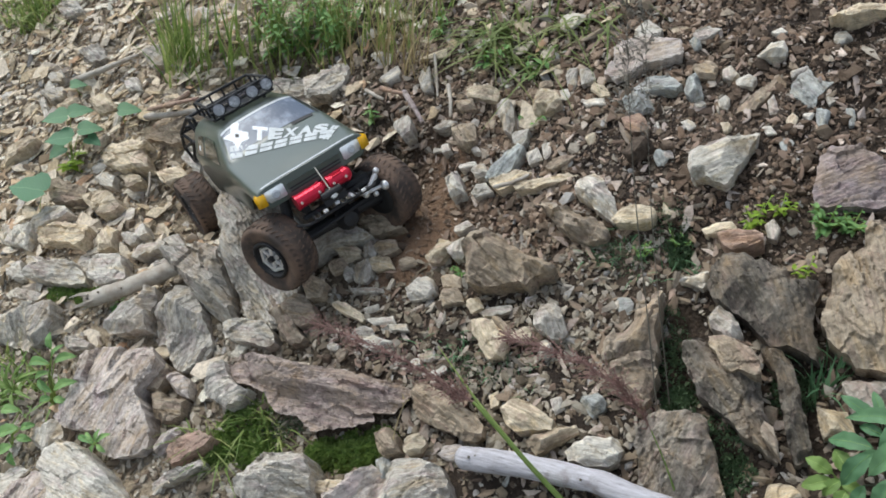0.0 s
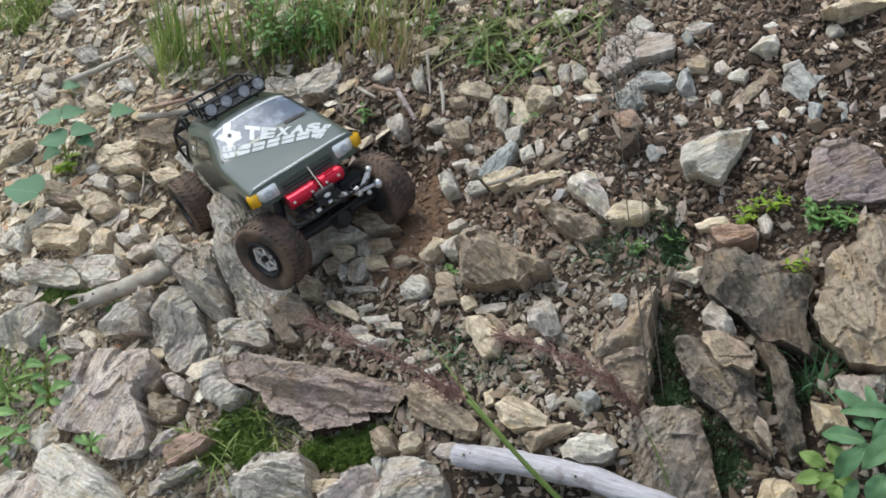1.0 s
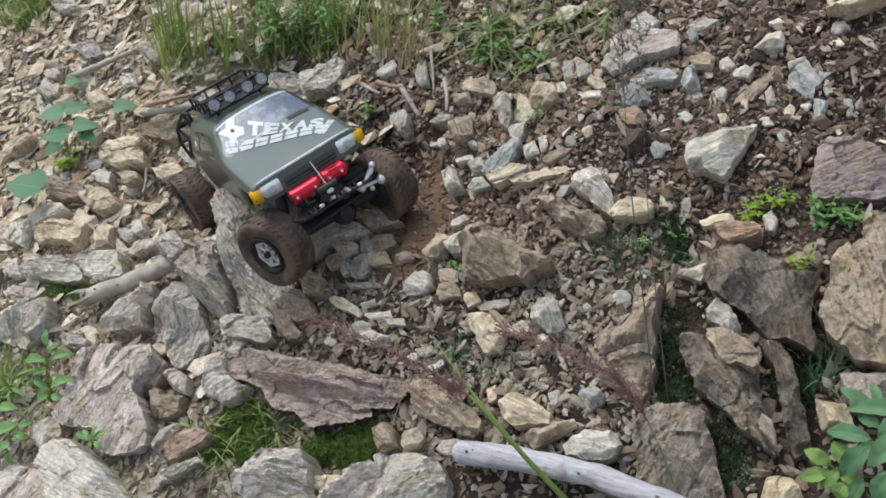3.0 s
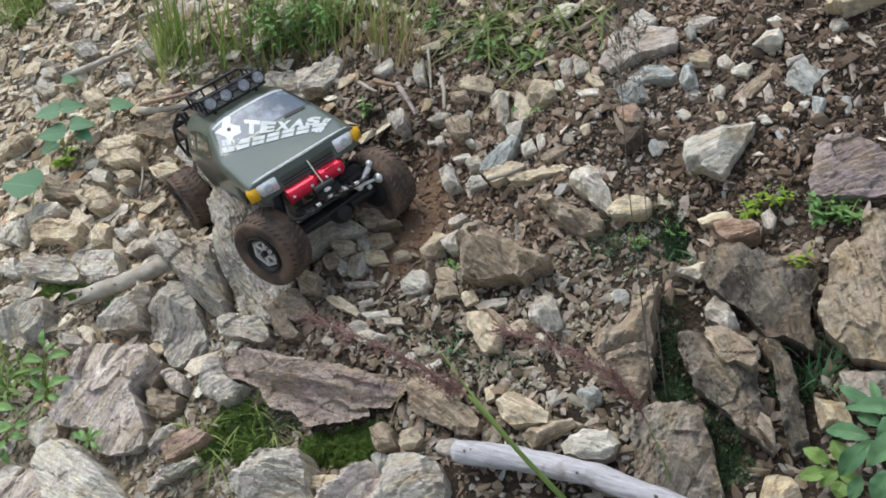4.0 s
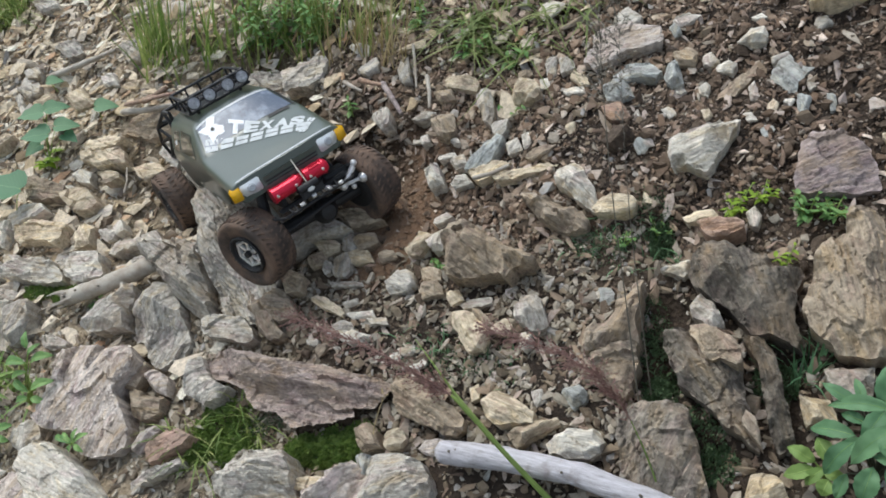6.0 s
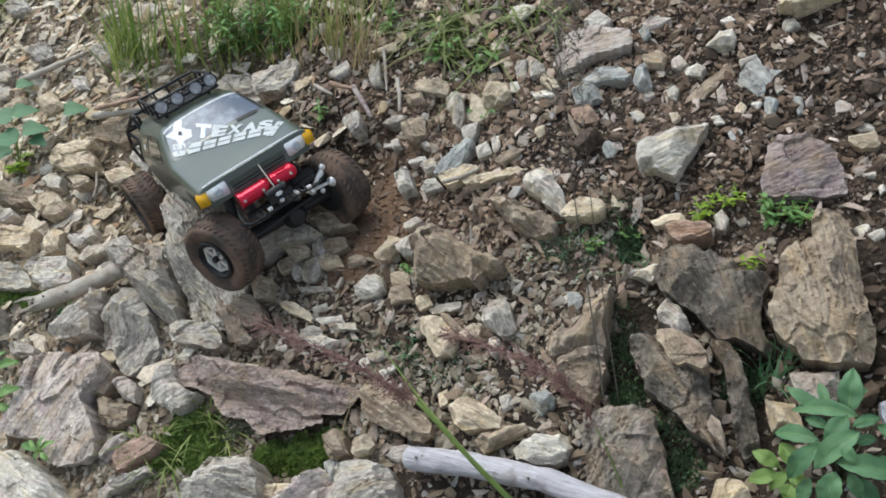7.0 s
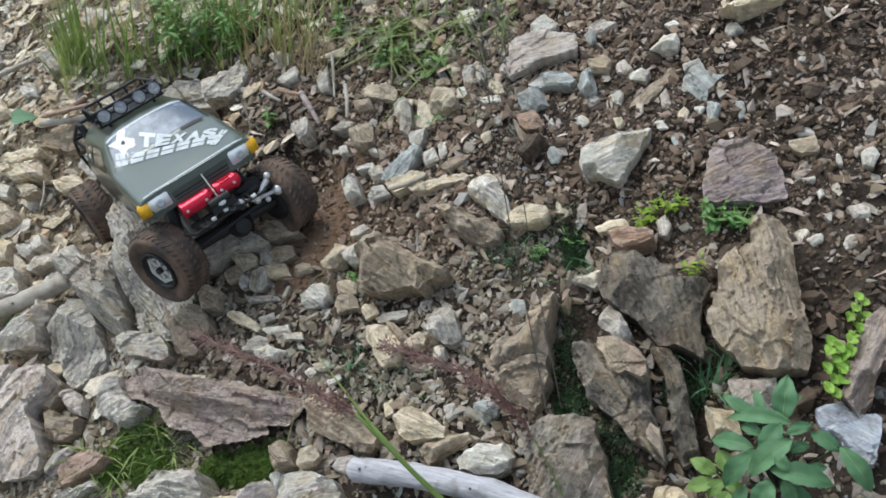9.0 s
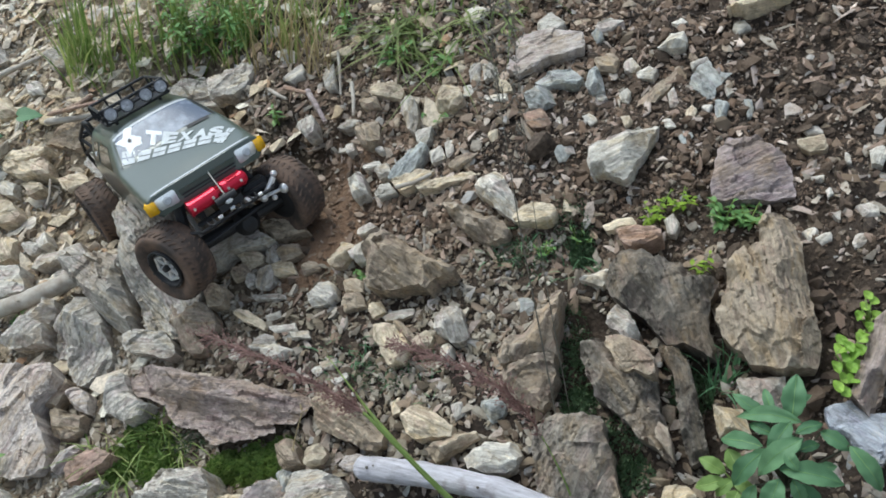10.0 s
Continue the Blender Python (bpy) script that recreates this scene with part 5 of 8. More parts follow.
rock("pale", 0.490, 0.204, 0.009, 0.000, [(-0.015, 0.004), (0.006, 0.010), (0.015, 0.003), (0.007, -0.012), (-0.013, -0.006)], "small pale angular stone lying in fresh dirt")
rock("pale", 0.454, 0.173, 0.009, 0.000, [(-0.009, 0.005), (0.004, 0.012), (0.011, 0.002), (0.002, -0.012), (-0.008, -0.007)], "small pale angular stone lying in fresh dirt")
rock("pale", 0.417, 0.179, 0.007, 0.000, [(-0.009, 0.003), (0.001, 0.008), (0.009, -0.002), (-0.001, -0.010)], "small pale angular stone lying in fresh dirt")
rock("pale", 0.398, 0.144, 0.008, 0.000, [(-0.011, 0.008), (0.002, 0.010), (0.011, -0.005), (-0.001, -0.013)], "small pale angular stone lying in loose gravel")
rock("pale", 0.352, 0.149, 0.007, 0.000, [(-0.008, -0.001), (0.001, 0.009), (0.008, 0.003), (-0.001, -0.012)], "small pale angular stone lying in loose gravel")
rock("pale", 0.552, 0.280, 0.007, 0.000, [(-0.011, 0.003), (0.006, 0.007), (0.011, -0.003), (-0.005, -0.007)], "small pale angular stone lying in fresh dirt")
rock("pale", 0.568, 0.200, 0.007, 0.000, [(-0.013, 0.002), (0.011, 0.006), (0.012, -0.001), (-0.011, -0.007)], "small pale flat stone lying in fresh dirt")
rock("tan", 0.541, 0.113, 0.008, 0.000, [(-0.009, 0.004), (0.003, 0.011), (0.010, 0.001), (0.002, -0.009), (-0.007, -0.007)], "small tan angular stone lying in fresh dirt")
rock("pale", 0.564, 0.116, 0.007, 0.000, [(-0.008, 0.002), (0.000, 0.007), (0.008, -0.000), (0.000, -0.008)], "small pale angular stone lying in fresh dirt")
rock("grey", 0.520, 0.151, 0.007, 0.000, [(-0.005, 0.007), (0.005, 0.018), (0.006, -0.012), (-0.006, -0.014)], "small grey flat stone lying in fresh dirt")
rock("pale", 0.598, 0.139, 0.007, 0.000, [(-0.006, 0.007), (0.004, 0.010), (0.006, -0.007), (-0.004, -0.011)], "small pale angular stone lying in fresh dirt")
rock("blue", 0.581, 0.106, 0.010, 0.000, [(-0.004, 0.018), (0.013, 0.008), (0.000, -0.019), (-0.009, -0.006)], "small blue-grey angular stone lying in fresh dirt")
rock("blue", 0.619, 0.099, 0.007, 0.000, [(-0.004, 0.015), (0.006, 0.014), (0.004, -0.012), (-0.006, -0.016)], "small blue-grey flat stone lying in fresh dirt")
rock("pale", 0.634, 0.243, 0.009, 0.000, [(-0.014, 0.008), (0.006, 0.008), (0.014, -0.006), (-0.006, -0.010)], "small pale angular stone lying in fresh dirt")
rock("brown", 0.503, 0.173, 0.010, 0.000, [(-0.038, -0.028), (-0.023, -0.006), (0.033, 0.036), (0.037, 0.024), (-0.009, -0.026)], "brown flat stone lying in fresh dirt")
rock("red", 0.320, 0.156, 0.017, 0.000, [(-0.021, 0.018), (0.009, 0.017), (0.023, -0.016), (-0.011, -0.018)], "reddish angular stone lying in loose gravel")
rock("tan", 0.451, 0.124, 0.007, 0.000, [(-0.008, 0.008), (0.004, 0.009), (0.008, -0.007), (-0.004, -0.010)], "small tan angular stone lying in fresh dirt")
rock("pale", 0.508, 0.103, 0.007, 0.000, [(-0.008, 0.007), (0.004, 0.007), (0.009, -0.008), (-0.005, -0.007)], "small pale angular stone lying in fresh dirt")
rock("pale", 0.758, -0.019, 0.009, 0.000, [(-0.008, 0.010), (0.007, 0.014), (0.011, 0.000), (0.000, -0.015), (-0.010, -0.009)], "small pale angular stone lying in fresh dirt")
rock("pale", 0.722, -0.011, 0.007, 0.000, [(-0.003, 0.009), (0.004, 0.007), (0.003, -0.008), (-0.004, -0.008)], "small pale flat stone lying in fresh dirt")
rock("tan", 0.685, 0.020, 0.013, 0.000, [(-0.021, 0.012), (0.015, 0.011), (0.017, -0.013), (-0.011, -0.010)], "tan angular stone lying in fresh dirt")
rock("pale", 0.690, 0.044, 0.007, 0.000, [(-0.015, 0.007), (0.007, 0.006), (0.014, -0.009), (-0.006, -0.005)], "small pale angular stone lying in fresh dirt")
rock("pale", 0.655, -0.109, 0.009, 0.000, [(-0.009, 0.005), (0.006, 0.010), (0.010, -0.004), (-0.006, -0.011)], "small pale angular stone lying in fresh dirt")
rock("pale", 0.669, -0.122, 0.007, 0.000, [(-0.010, 0.002), (0.006, 0.009), (0.010, -0.002), (-0.006, -0.009)], "small pale angular stone lying in fresh dirt")
rock("grey", 0.707, -0.135, 0.009, 0.000, [(-0.010, 0.006), (0.008, 0.010), (0.009, -0.006), (-0.007, -0.011)], "small grey angular stone lying in fresh dirt")
rock("grey", 0.728, -0.093, 0.010, 0.000, [(-0.013, 0.009), (0.010, 0.008), (0.010, -0.009), (-0.007, -0.009)], "small grey angular stone lying in fresh dirt")
rock("grey", 0.486, -0.056, 0.009, 0.000, [(-0.009, 0.009), (0.004, 0.017), (0.011, 0.000), (0.002, -0.016), (-0.008, -0.011)], "small grey angular stone lying in fresh dirt")
rock("tan", 0.417, -0.039, 0.009, 0.000, [(-0.025, 0.008), (0.019, 0.007), (0.024, -0.010), (-0.018, -0.005)], "tan flat stone lying in fresh dirt")
rock("pale", 0.680, -0.033, 0.007, 0.000, [(-0.008, 0.005), (0.007, 0.003), (0.007, -0.005), (-0.006, -0.002)], "small pale angular stone lying in fresh dirt")
rock("pale", 0.689, -0.057, 0.007, 0.000, [(-0.004, 0.003), (0.003, 0.006), (0.004, -0.003), (-0.003, -0.006)], "small pale angular stone lying in fresh dirt")
rock("pale", -0.101, -0.105, 0.007, 0.000, [(-0.026, 0.008), (0.018, 0.005), (0.023, -0.008), (-0.015, -0.005)], "pale flat stone lying in loose gravel")
rock("pale", -0.085, -0.120, 0.007, 0.000, [(-0.026, 0.005), (0.022, 0.005), (0.025, -0.007), (-0.021, -0.003)], "pale flat stone lying in loose gravel")
rock("pale", -0.123, -0.080, 0.007, 0.000, [(-0.015, 0.004), (0.010, 0.007), (0.014, -0.005), (-0.009, -0.006)], "small pale angular stone lying in loose gravel")
rock("brown", 0.012, -0.081, 0.016, 0.000, [(-0.022, 0.015), (0.015, 0.013), (0.020, -0.012), (-0.013, -0.016)], "brown angular stone lying in loose gravel")
rock("tan", 0.049, -0.099, 0.011, 0.000, [(-0.014, 0.007), (0.005, 0.013), (0.013, -0.007), (-0.005, -0.013)], "small tan angular stone lying in loose gravel")
rock("pale", 0.080, -0.114, 0.008, 0.000, [(-0.027, 0.006), (0.022, 0.007), (0.024, -0.008), (-0.019, -0.005)], "pale flat stone lying in loose gravel")
rock("pale", -0.046, -0.180, 0.008, 0.000, [(-0.011, 0.004), (0.003, 0.008), (0.009, -0.002), (-0.001, -0.010)], "small pale angular stone lying in loose gravel")
rock("grey", -0.027, -0.175, 0.009, 0.000, [(-0.016, 0.007), (0.011, 0.008), (0.014, -0.008), (-0.009, -0.007)], "small grey angular stone lying in loose gravel")
rock("pale", -0.008, -0.199, 0.007, 0.000, [(-0.017, 0.002), (0.010, 0.008), (0.015, -0.003), (-0.008, -0.007)], "small pale flat stone lying in loose gravel")
rock("grey", -0.177, -0.178, 0.007, 0.000, [(-0.020, 0.006), (0.009, 0.006), (0.020, -0.005), (-0.009, -0.007)], "small grey flat stone lying in loose gravel")
rock("pale", -0.188, -0.133, 0.007, 0.000, [(-0.012, 0.004), (0.005, 0.008), (0.012, -0.005), (-0.006, -0.007)], "small pale angular stone lying in loose gravel")
rock("tan", 0.075, -0.251, 0.008, 0.000, [(-0.007, 0.007), (0.006, 0.013), (0.008, -0.008), (-0.006, -0.012)], "small tan angular stone lying in loose gravel")
rock("grey", 0.169, -0.274, 0.010, 0.000, [(-0.011, 0.009), (0.005, 0.010), (0.010, -0.006), (-0.004, -0.013)], "small grey angular stone lying in loose gravel")
rock("grey", -0.134, 0.033, 0.011, 0.000, [(-0.013, 0.012), (0.002, 0.022), (0.013, -0.004), (0.009, -0.019), (-0.010, -0.010)], "small grey angular stone lying in loose gravel")
rock("grey", -0.141, -0.009, 0.016, 0.000, [(-0.018, 0.018), (0.007, 0.023), (0.019, -0.005), (0.005, -0.022), (-0.013, -0.014)], "grey angular stone lying in loose gravel")
rock("grey", -0.167, -0.008, 0.011, 0.000, [(-0.014, 0.007), (0.003, 0.014), (0.013, -0.004), (-0.002, -0.016)], "small grey angular stone lying in loose gravel")
rock("pale", 0.028, 0.044, 0.009, 0.000, [(-0.020, 0.001), (0.009, 0.010), (0.018, 0.003), (-0.006, -0.013)], "small pale angular stone lying in loose gravel")
rock("brown", -0.038, -0.067, 0.012, 0.000, [(-0.024, 0.013), (0.017, 0.007), (0.022, -0.010), (-0.016, -0.010)], "brown angular stone lying in loose gravel")
rock("brown", 0.013, -0.055, 0.015, 0.000, [(-0.018, 0.014), (0.015, 0.013), (0.017, -0.015), (-0.013, -0.011)], "brown angular stone lying in loose gravel")
rock("grey", -0.133, -0.045, 0.008, 0.000, [(-0.031, 0.011), (0.024, 0.003), (0.028, -0.008), (-0.020, -0.005)], "grey flat stone lying in loose gravel")
rock("grey", -0.833, 0.661, 0.022, 0.000, [(-0.046, 0.021), (0.007, 0.028), (0.042, -0.024), (-0.004, -0.025)], "grey angular stone lying in packed tan rubble")
rock("pale", -0.935, 0.630, 0.015, 0.000, [(-0.026, 0.015), (0.006, 0.017), (0.031, -0.018), (-0.010, -0.014)], "pale angular stone lying in packed tan rubble")
rock("pale", -0.932, 0.581, 0.018, 0.000, [(-0.047, 0.021), (0.017, 0.017), (0.035, -0.019), (-0.005, -0.019)], "pale angular stone lying in packed tan rubble")
rock("pale", -0.959, 0.557, 0.010, 0.000, [(-0.030, 0.034), (-0.011, 0.036), (0.027, -0.029), (0.014, -0.041)], "pale flat stone lying in packed tan rubble")
rock("tan", -0.884, 0.545, 0.015, 0.000, [(-0.043, 0.003), (0.001, 0.013), (0.034, 0.004), (0.009, -0.020)], "tan flat stone lying in packed tan rubble")
rock("tan", -0.783, 0.513, 0.019, 0.000, [(-0.038, 0.018), (0.006, 0.023), (0.038, -0.019), (-0.006, -0.022)], "tan angular stone lying in packed tan rubble")
rock("grey", -0.710, 0.542, 0.016, 0.000, [(-0.030, 0.020), (0.007, 0.019), (0.030, -0.021), (-0.007, -0.018)], "grey angular stone lying in packed tan rubble")
rock("tan", -0.633, 0.505, 0.012, 0.000, [(-0.042, 0.016), (0.023, 0.008), (0.042, -0.016), (-0.023, -0.008)], "tan flat stone lying in packed tan rubble")
rock("grey", -0.933, 0.820, 0.021, 0.000, [(-0.053, 0.027), (0.016, 0.021), (0.043, -0.024), (-0.006, -0.024)], "grey angular stone lying in packed tan rubble")
rock("grey", -0.642, 0.587, 0.026, 0.000, [(-0.053, 0.034), (0.021, 0.026), (0.046, -0.036), (-0.013, -0.025)], "grey angular stone lying in packed tan rubble")
rock("pale", -0.515, 0.445, 0.012, 0.000, [(-0.031, 0.015), (0.017, 0.008), (0.027, -0.012), (-0.013, -0.011)], "pale flat stone lying in packed tan rubble")
rock("grey", -0.364, 0.303, 0.014, 0.000, [(-0.026, 0.012), (0.010, 0.014), (0.026, -0.015), (-0.011, -0.011)], "grey angular stone lying in packed tan rubble")
rock("brown", -0.303, 0.295, 0.012, 0.000, [(-0.025, 0.009), (0.011, 0.012), (0.025, -0.011), (-0.011, -0.011)], "brown angular stone lying in loose gravel")
rock("grey", -0.575, 0.292, 0.015, 0.000, [(-0.025, 0.003), (0.011, 0.019), (0.023, -0.009), (-0.009, -0.014)], "grey angular stone lying in packed tan rubble")

# ---- driftwood ----
def branch(name, pts, r0, r1, label, knots=4, seed=0, material=None, split=False):
    """A weathered limb: a bent, uneven, tapering pole with knots and a broken end."""
    rnd = random.Random(seed)
    pts = [on_slope(*p) for p in pts]
    line = []
    for a, b in zip(pts, pts[1:]):
        for k in range(24):
            line.append(a.lerp(b, k / 24))
    line.append(pts[-1])
    bm = bmesh.new()
    n, sides = len(line), 18
    rings = []
    for i, p in enumerate(line):
        d = (line[min(i + 1, n - 1)] - line[max(i - 1, 0)]).normalized()
        a = (Vector((0, 0, 1)) - d * d.z).normalized()
        c = d.cross(a)
        f = i / (n - 1)
        r = r0 + (r1 - r0) * f
        r *= (0.42, 0.74, 0.92, 1.0)[min(i, 3)]
        p = p + a * 0.08 * r0 * noise.noise((f * 5, seed, 0)) + c * 0.08 * r0 * noise.noise((f * 5, 0, seed))
        ring = []
        for k in range(sides):
            t = k * math.tau / sides
            w = r * (1 + 0.08 * noise.noise((f * 9, math.cos(t) * 1.2, math.sin(t) * 1.2 + seed)) + 0.09 * noise.noise((f * 14, math.cos(t) * 6, math.sin(t) * 6)))
            ring.append(bm.verts.new(p + w * (math.cos(t) * a + math.sin(t) * c)))
        rings.append(ring)
    for lo, hi in zip(rings, rings[1:]):
        for k in range(sides):
            bm.faces.new((lo[k], lo[(k + 1) % sides], hi[(k + 1) % sides], hi[k]))
    bm.faces.new(rings[0][::-1])
    bm.faces.new(rings[-1])
    bmesh.ops.recalc_face_normals(bm, faces=bm.faces)
    me = bpy.data.meshes.new(name)
    bm.to_mesh(me)
    bm.free()
    me.materials.append(material or WOOD)
    me.shade_smooth()
    ob = tagged(new(name, me), label, "driftwood")
    for k in range(knots):
        i = rnd.randrange(3, 9) if k < knots // 2 else rnd.randrange(9, n - 3)
        v = rings and line[i] + (Vector((rnd.uniform(-1, 1), rnd.uniform(-1, 0.2), rnd.uniform(0.3, 1))).normalized()) * (r0 + (r1 - r0) * i / n) * 0.82
        part("knot", tube([v, v + (v - line[i]).normalized() * 0.006], r0 * 0.16, 8, 0.6), STONE["dark"], ob)
    if split:
        back = (line[0] - line[8]).normalized()
        for k in range(9):
            away = Vector((rnd.gauss(0, 1), rnd.gauss(0, 1), rnd.gauss(0, 1))) * r0 * 0.55
            a = line[5] + away
            b = a + back * rnd.uniform(0.03, 0.062) + away * rnd.uniform(-0.4, 0.7)
            part("splinter", tube([a, a.lerp(b, 0.5) + away * 0.25, b], rnd.uniform(0.002, 0.0042), 6, 0.25), material or WOOD, ob)
    return ob


branch("driftwood_log", [(0.029, -0.338, 0.030), (0.126, -0.360, 0.032), (0.225, -0.392, 0.034), (0.340, -0.451, 0.036)], 0.0168, 0.0150, "pale grey weathered driftwood log lying across rocks", 9, 3)
branch("driftwood_limb", [(-0.699, 0.026, 0.020), (-0.597, 0.034, 0.028), (-0.484, 0.076, 0.010)], 0.0145, 0.0155, "pale grey weathered branch with a splintered end", 3, 8, OLD_WOOD, True)
branch("dry_stick", [(-0.877, 0.589, 0.020), (-0.703, 0.613, 0.020)], 0.0085, 0.004, "thin bleached stick lying on rubble", 0, 5, OLD_WOOD)
branch("dry_stick", [(-0.627, 0.430, 0.040), (-0.497, 0.416, 0.050)], 0.005, 0.003, "reddish brown splintered stick on rubble", 0, 6, STONE["red"])
branch("dry_stick", [(-0.119, 0.353, 0.022), (-0.091, 0.333, 0.026), (-0.072, 0.325, 0.024)], 0.005, 0.003, "reddish splintered stick on rubble", 0, 60, STONE["red"])
branch("dry_stick", [(-0.073, 0.333, 0.022), (-0.050, 0.286, 0.026), (-0.034, 0.251, 0.024)], 0.0055, 0.0033, "dark purplish stick lying in rubble", 0, 61, STONE["plum"])
branch("dry_stick", [(0.012, 0.323, 0.022), (0.018, 0.280, 0.026), (0.017, 0.249, 0.024)], 0.004, 0.0024, "grey weathered twig among stones", 0, 62, OLD_WOOD)
branch("dry_stick", [(-0.015, 0.401, 0.022), (-0.008, 0.344, 0.026), (-0.007, 0.300, 0.024)], 0.003, 0.0018, "thin grey weathered twig among stones", 0, 63, OLD_WOOD)
branch("dry_stick", [(-0.696, 0.698, 0.022), (-0.640, 0.697, 0.026), (-0.598, 0.712, 0.024)], 0.005, 0.003, "pale weathered stick on rubble", 0, 64, OLD_WOOD)
branch("dry_stick", [(-0.601, 0.444, 0.022), (-0.566, 0.447, 0.026), (-0.543, 0.463, 0.024)], 0.007, 0.0042, "reddish brown splintered wood behind the truck", 0, 65, STONE["red"])
branch("dry_stick", [(-0.650, 0.431, 0.022), (-0.566, 0.413, 0.026), (-0.497, 0.409, 0.024)], 0.007, 0.0042, "pale brown split wood behind the truck", 0, 66, OLD_WOOD)
branch("dry_stick", [(-0.150, 0.358, 0.022), (-0.126, 0.334, 0.026), (-0.111, 0.323, 0.024)], 0.004, 0.0024, "short brown twig on rubble", 0, 67, OLD_WOOD)
branch("dry_stick", [(-0.602, 0.228, 0.022), (-0.597, 0.250, 0.026), (-0.605, 0.285, 0.024)], 0.003, 0.0018, "thin pale twig on tan rubble", 0, 68, OLD_WOOD)
branch("dry_stick", [(0.089, 0.092, 0.022), (0.123, 0.091, 0.026), (0.150, 0.100, 0.024)], 0.004, 0.0024, "brown twig lying in gravel", 0, 69, OLD_WOOD)


# ---- plants ----
def blade_mesh(name, length, width, curl, fold, material, segs=7, belly=0.45):
    """A leaf along +y: folded at the midrib, curling down to its tip."""
    verts, faces = [], []
    for i in range(segs + 1):
        f = i / segs
        w = width * (math.sin(math.pi * min(1, f ** (0.75 if belly < 0.5 else 1.0) * 0.97 + 0.03)) ** 0.8)
        y, z = length * f * math.cos(curl * f * 0.6), -length * math.sin(curl * f) * f * 0.5
        wave = 0.06 * width * math.sin(f * 11)
        verts += [(-w, y, z + w * fold + wave), (0, y, z), (w, y, z + w * fold - wave)]
    for i in range(segs):
        a = i * 3
        faces += [(a, a + 1, a + 4, a + 3), (a + 1, a + 2, a + 5, a + 4)]
    return mesh_of(name, verts, faces, material, True)


def leafy_plant(name, u, v, stems, leaves, leaf_len, leaf_wid, height, material, label, seed, spread=1.0, curl=0.6, w0=0.0):
    """Upright stems with single leaves set round them."""
    rnd = random.Random(seed)
    base = on_slope(u, v, relief(u, v) + w0 - 0.004)
    plant = tagged(new(name), label, "plant", "weeds on the slope")
    plant.matrix_world = Matrix.Translation(base)
    shapes = [blade_mesh("leaf", 1.0, leaf_wid / leaf_len * k, c, 0.25, material) for k, c in ((0.5, curl), (0.42, curl * 1.5), (0.56, curl * 0.6))]
    for _ in range(stems):
        lean = Vector((rnd.uniform(-0.7, 0.7) * spread, rnd.uniform(-0.8, 0.4) * spread, 1)).normalized() * height * rnd.uniform(0.6, 1.1)
        mid = lean * 0.5 + Vector((0, 0, height * 0.08))
        stem = part("stem", tube([(0, 0, 0), mid, lean], leaf_wid * 0.06 + 0.0006, 6, 0.6), DARK_STEM if material is BLUISH else STEM, plant)
        for k in range(leaves):
            f = (k + 0.6) / leaves
            p = mid * (2 * f) if f < 0.5 else mid.lerp(lean, 2 * f - 1)
            turn = k * 2.4 + rnd.uniform(-0.4, 0.4)
            s = leaf_len * rnd.uniform(0.65, 1.1) * (1 - 0.35 * f if leaves > 3 else 1)
            ob = new("leaf", rnd.choice(shapes))
            ob.parent = stem
            ob.matrix_local = Matrix.Translation(p) @ Matrix.Rotation(turn, 4, "Z") @ Matrix.Rotation(rnd.uniform(-0.15, 0.6) - 0.1, 4, "X") @ Matrix.Diagonal((s, s, s, 1))
    return plant


def leaf_weed(root, leaves, material, label):
    """A weed with pointed oval leaves on curved stalks: leaves of (u, v, w) at the leaf's foot, the same at its tip, and its width."""
    base = on_slope(*root, relief(*root) - 0.004)
    plant = tagged(new("leafy_weed"), label, "plant", "weeds on the slope")
    plant.matrix_world = Matrix.Translation(base)
    out = SLOPE.to_3x3() @ Vector((0, 0, 1))
    for k, (u0, v0, w0, u1, v1, w1, width) in enumerate(leaves):
        foot, tip = on_slope(u0, v0, w0) - base, on_slope(u1, v1, w1) - base
        along = tip - foot
        side = along.cross(out).normalized()
        up = side.cross(along).normalized()
        stem = part("stem", tube([(0, 0, 0), foot * 0.55 + out * 0.012, foot], 0.0016, 6, 0.6), DARK_STEM if material is BLUISH else STEM, plant)
        verts, faces, rows, cols = [], [], 14, (-1, -0.66, -0.33, 0, 0.33, 0.66, 1)
        bend = 0.07 * noise.noise((k * 3.3, 1, 2))
        for i in range(rows + 1):
            f = i / rows
            w = (0.39 if material is BLUISH else 0.5) * width * (math.sin(math.pi * f ** 0.9) ** 0.75 if 0 < f < 1 else 0.02)
            mid = foot + along * f + up * along.length * (0.16 * math.sin(math.pi * f) - 0.06 * f) + side * along.length * bend * math.sin(math.pi * f)
            for c in cols:
                wave = 0.13 * width * noise.noise((f * 4, c * 1.5, k * 1.7))
                verts.append(mid + side * w * c * (1 + 0.05 * math.sin(f * 60)) + up * (0.32 * w * abs(c) + wave))
        n = len(cols)
        for i in range(rows):
            for j in range(n - 1):
                a = i * n + j
                faces.append((a, a + 1, a + n + 1, a + n))
        leaf = new("leaf", mesh_of("leaf", verts, faces, material, True))
        leaf.parent = stem
        part("midrib", tube([verts[i * n + 3] + up * 0.0001 for i in range(1, rows)], 0.0005, 5, 0.4), LEAF if material is BLUISH else STEM, leaf)


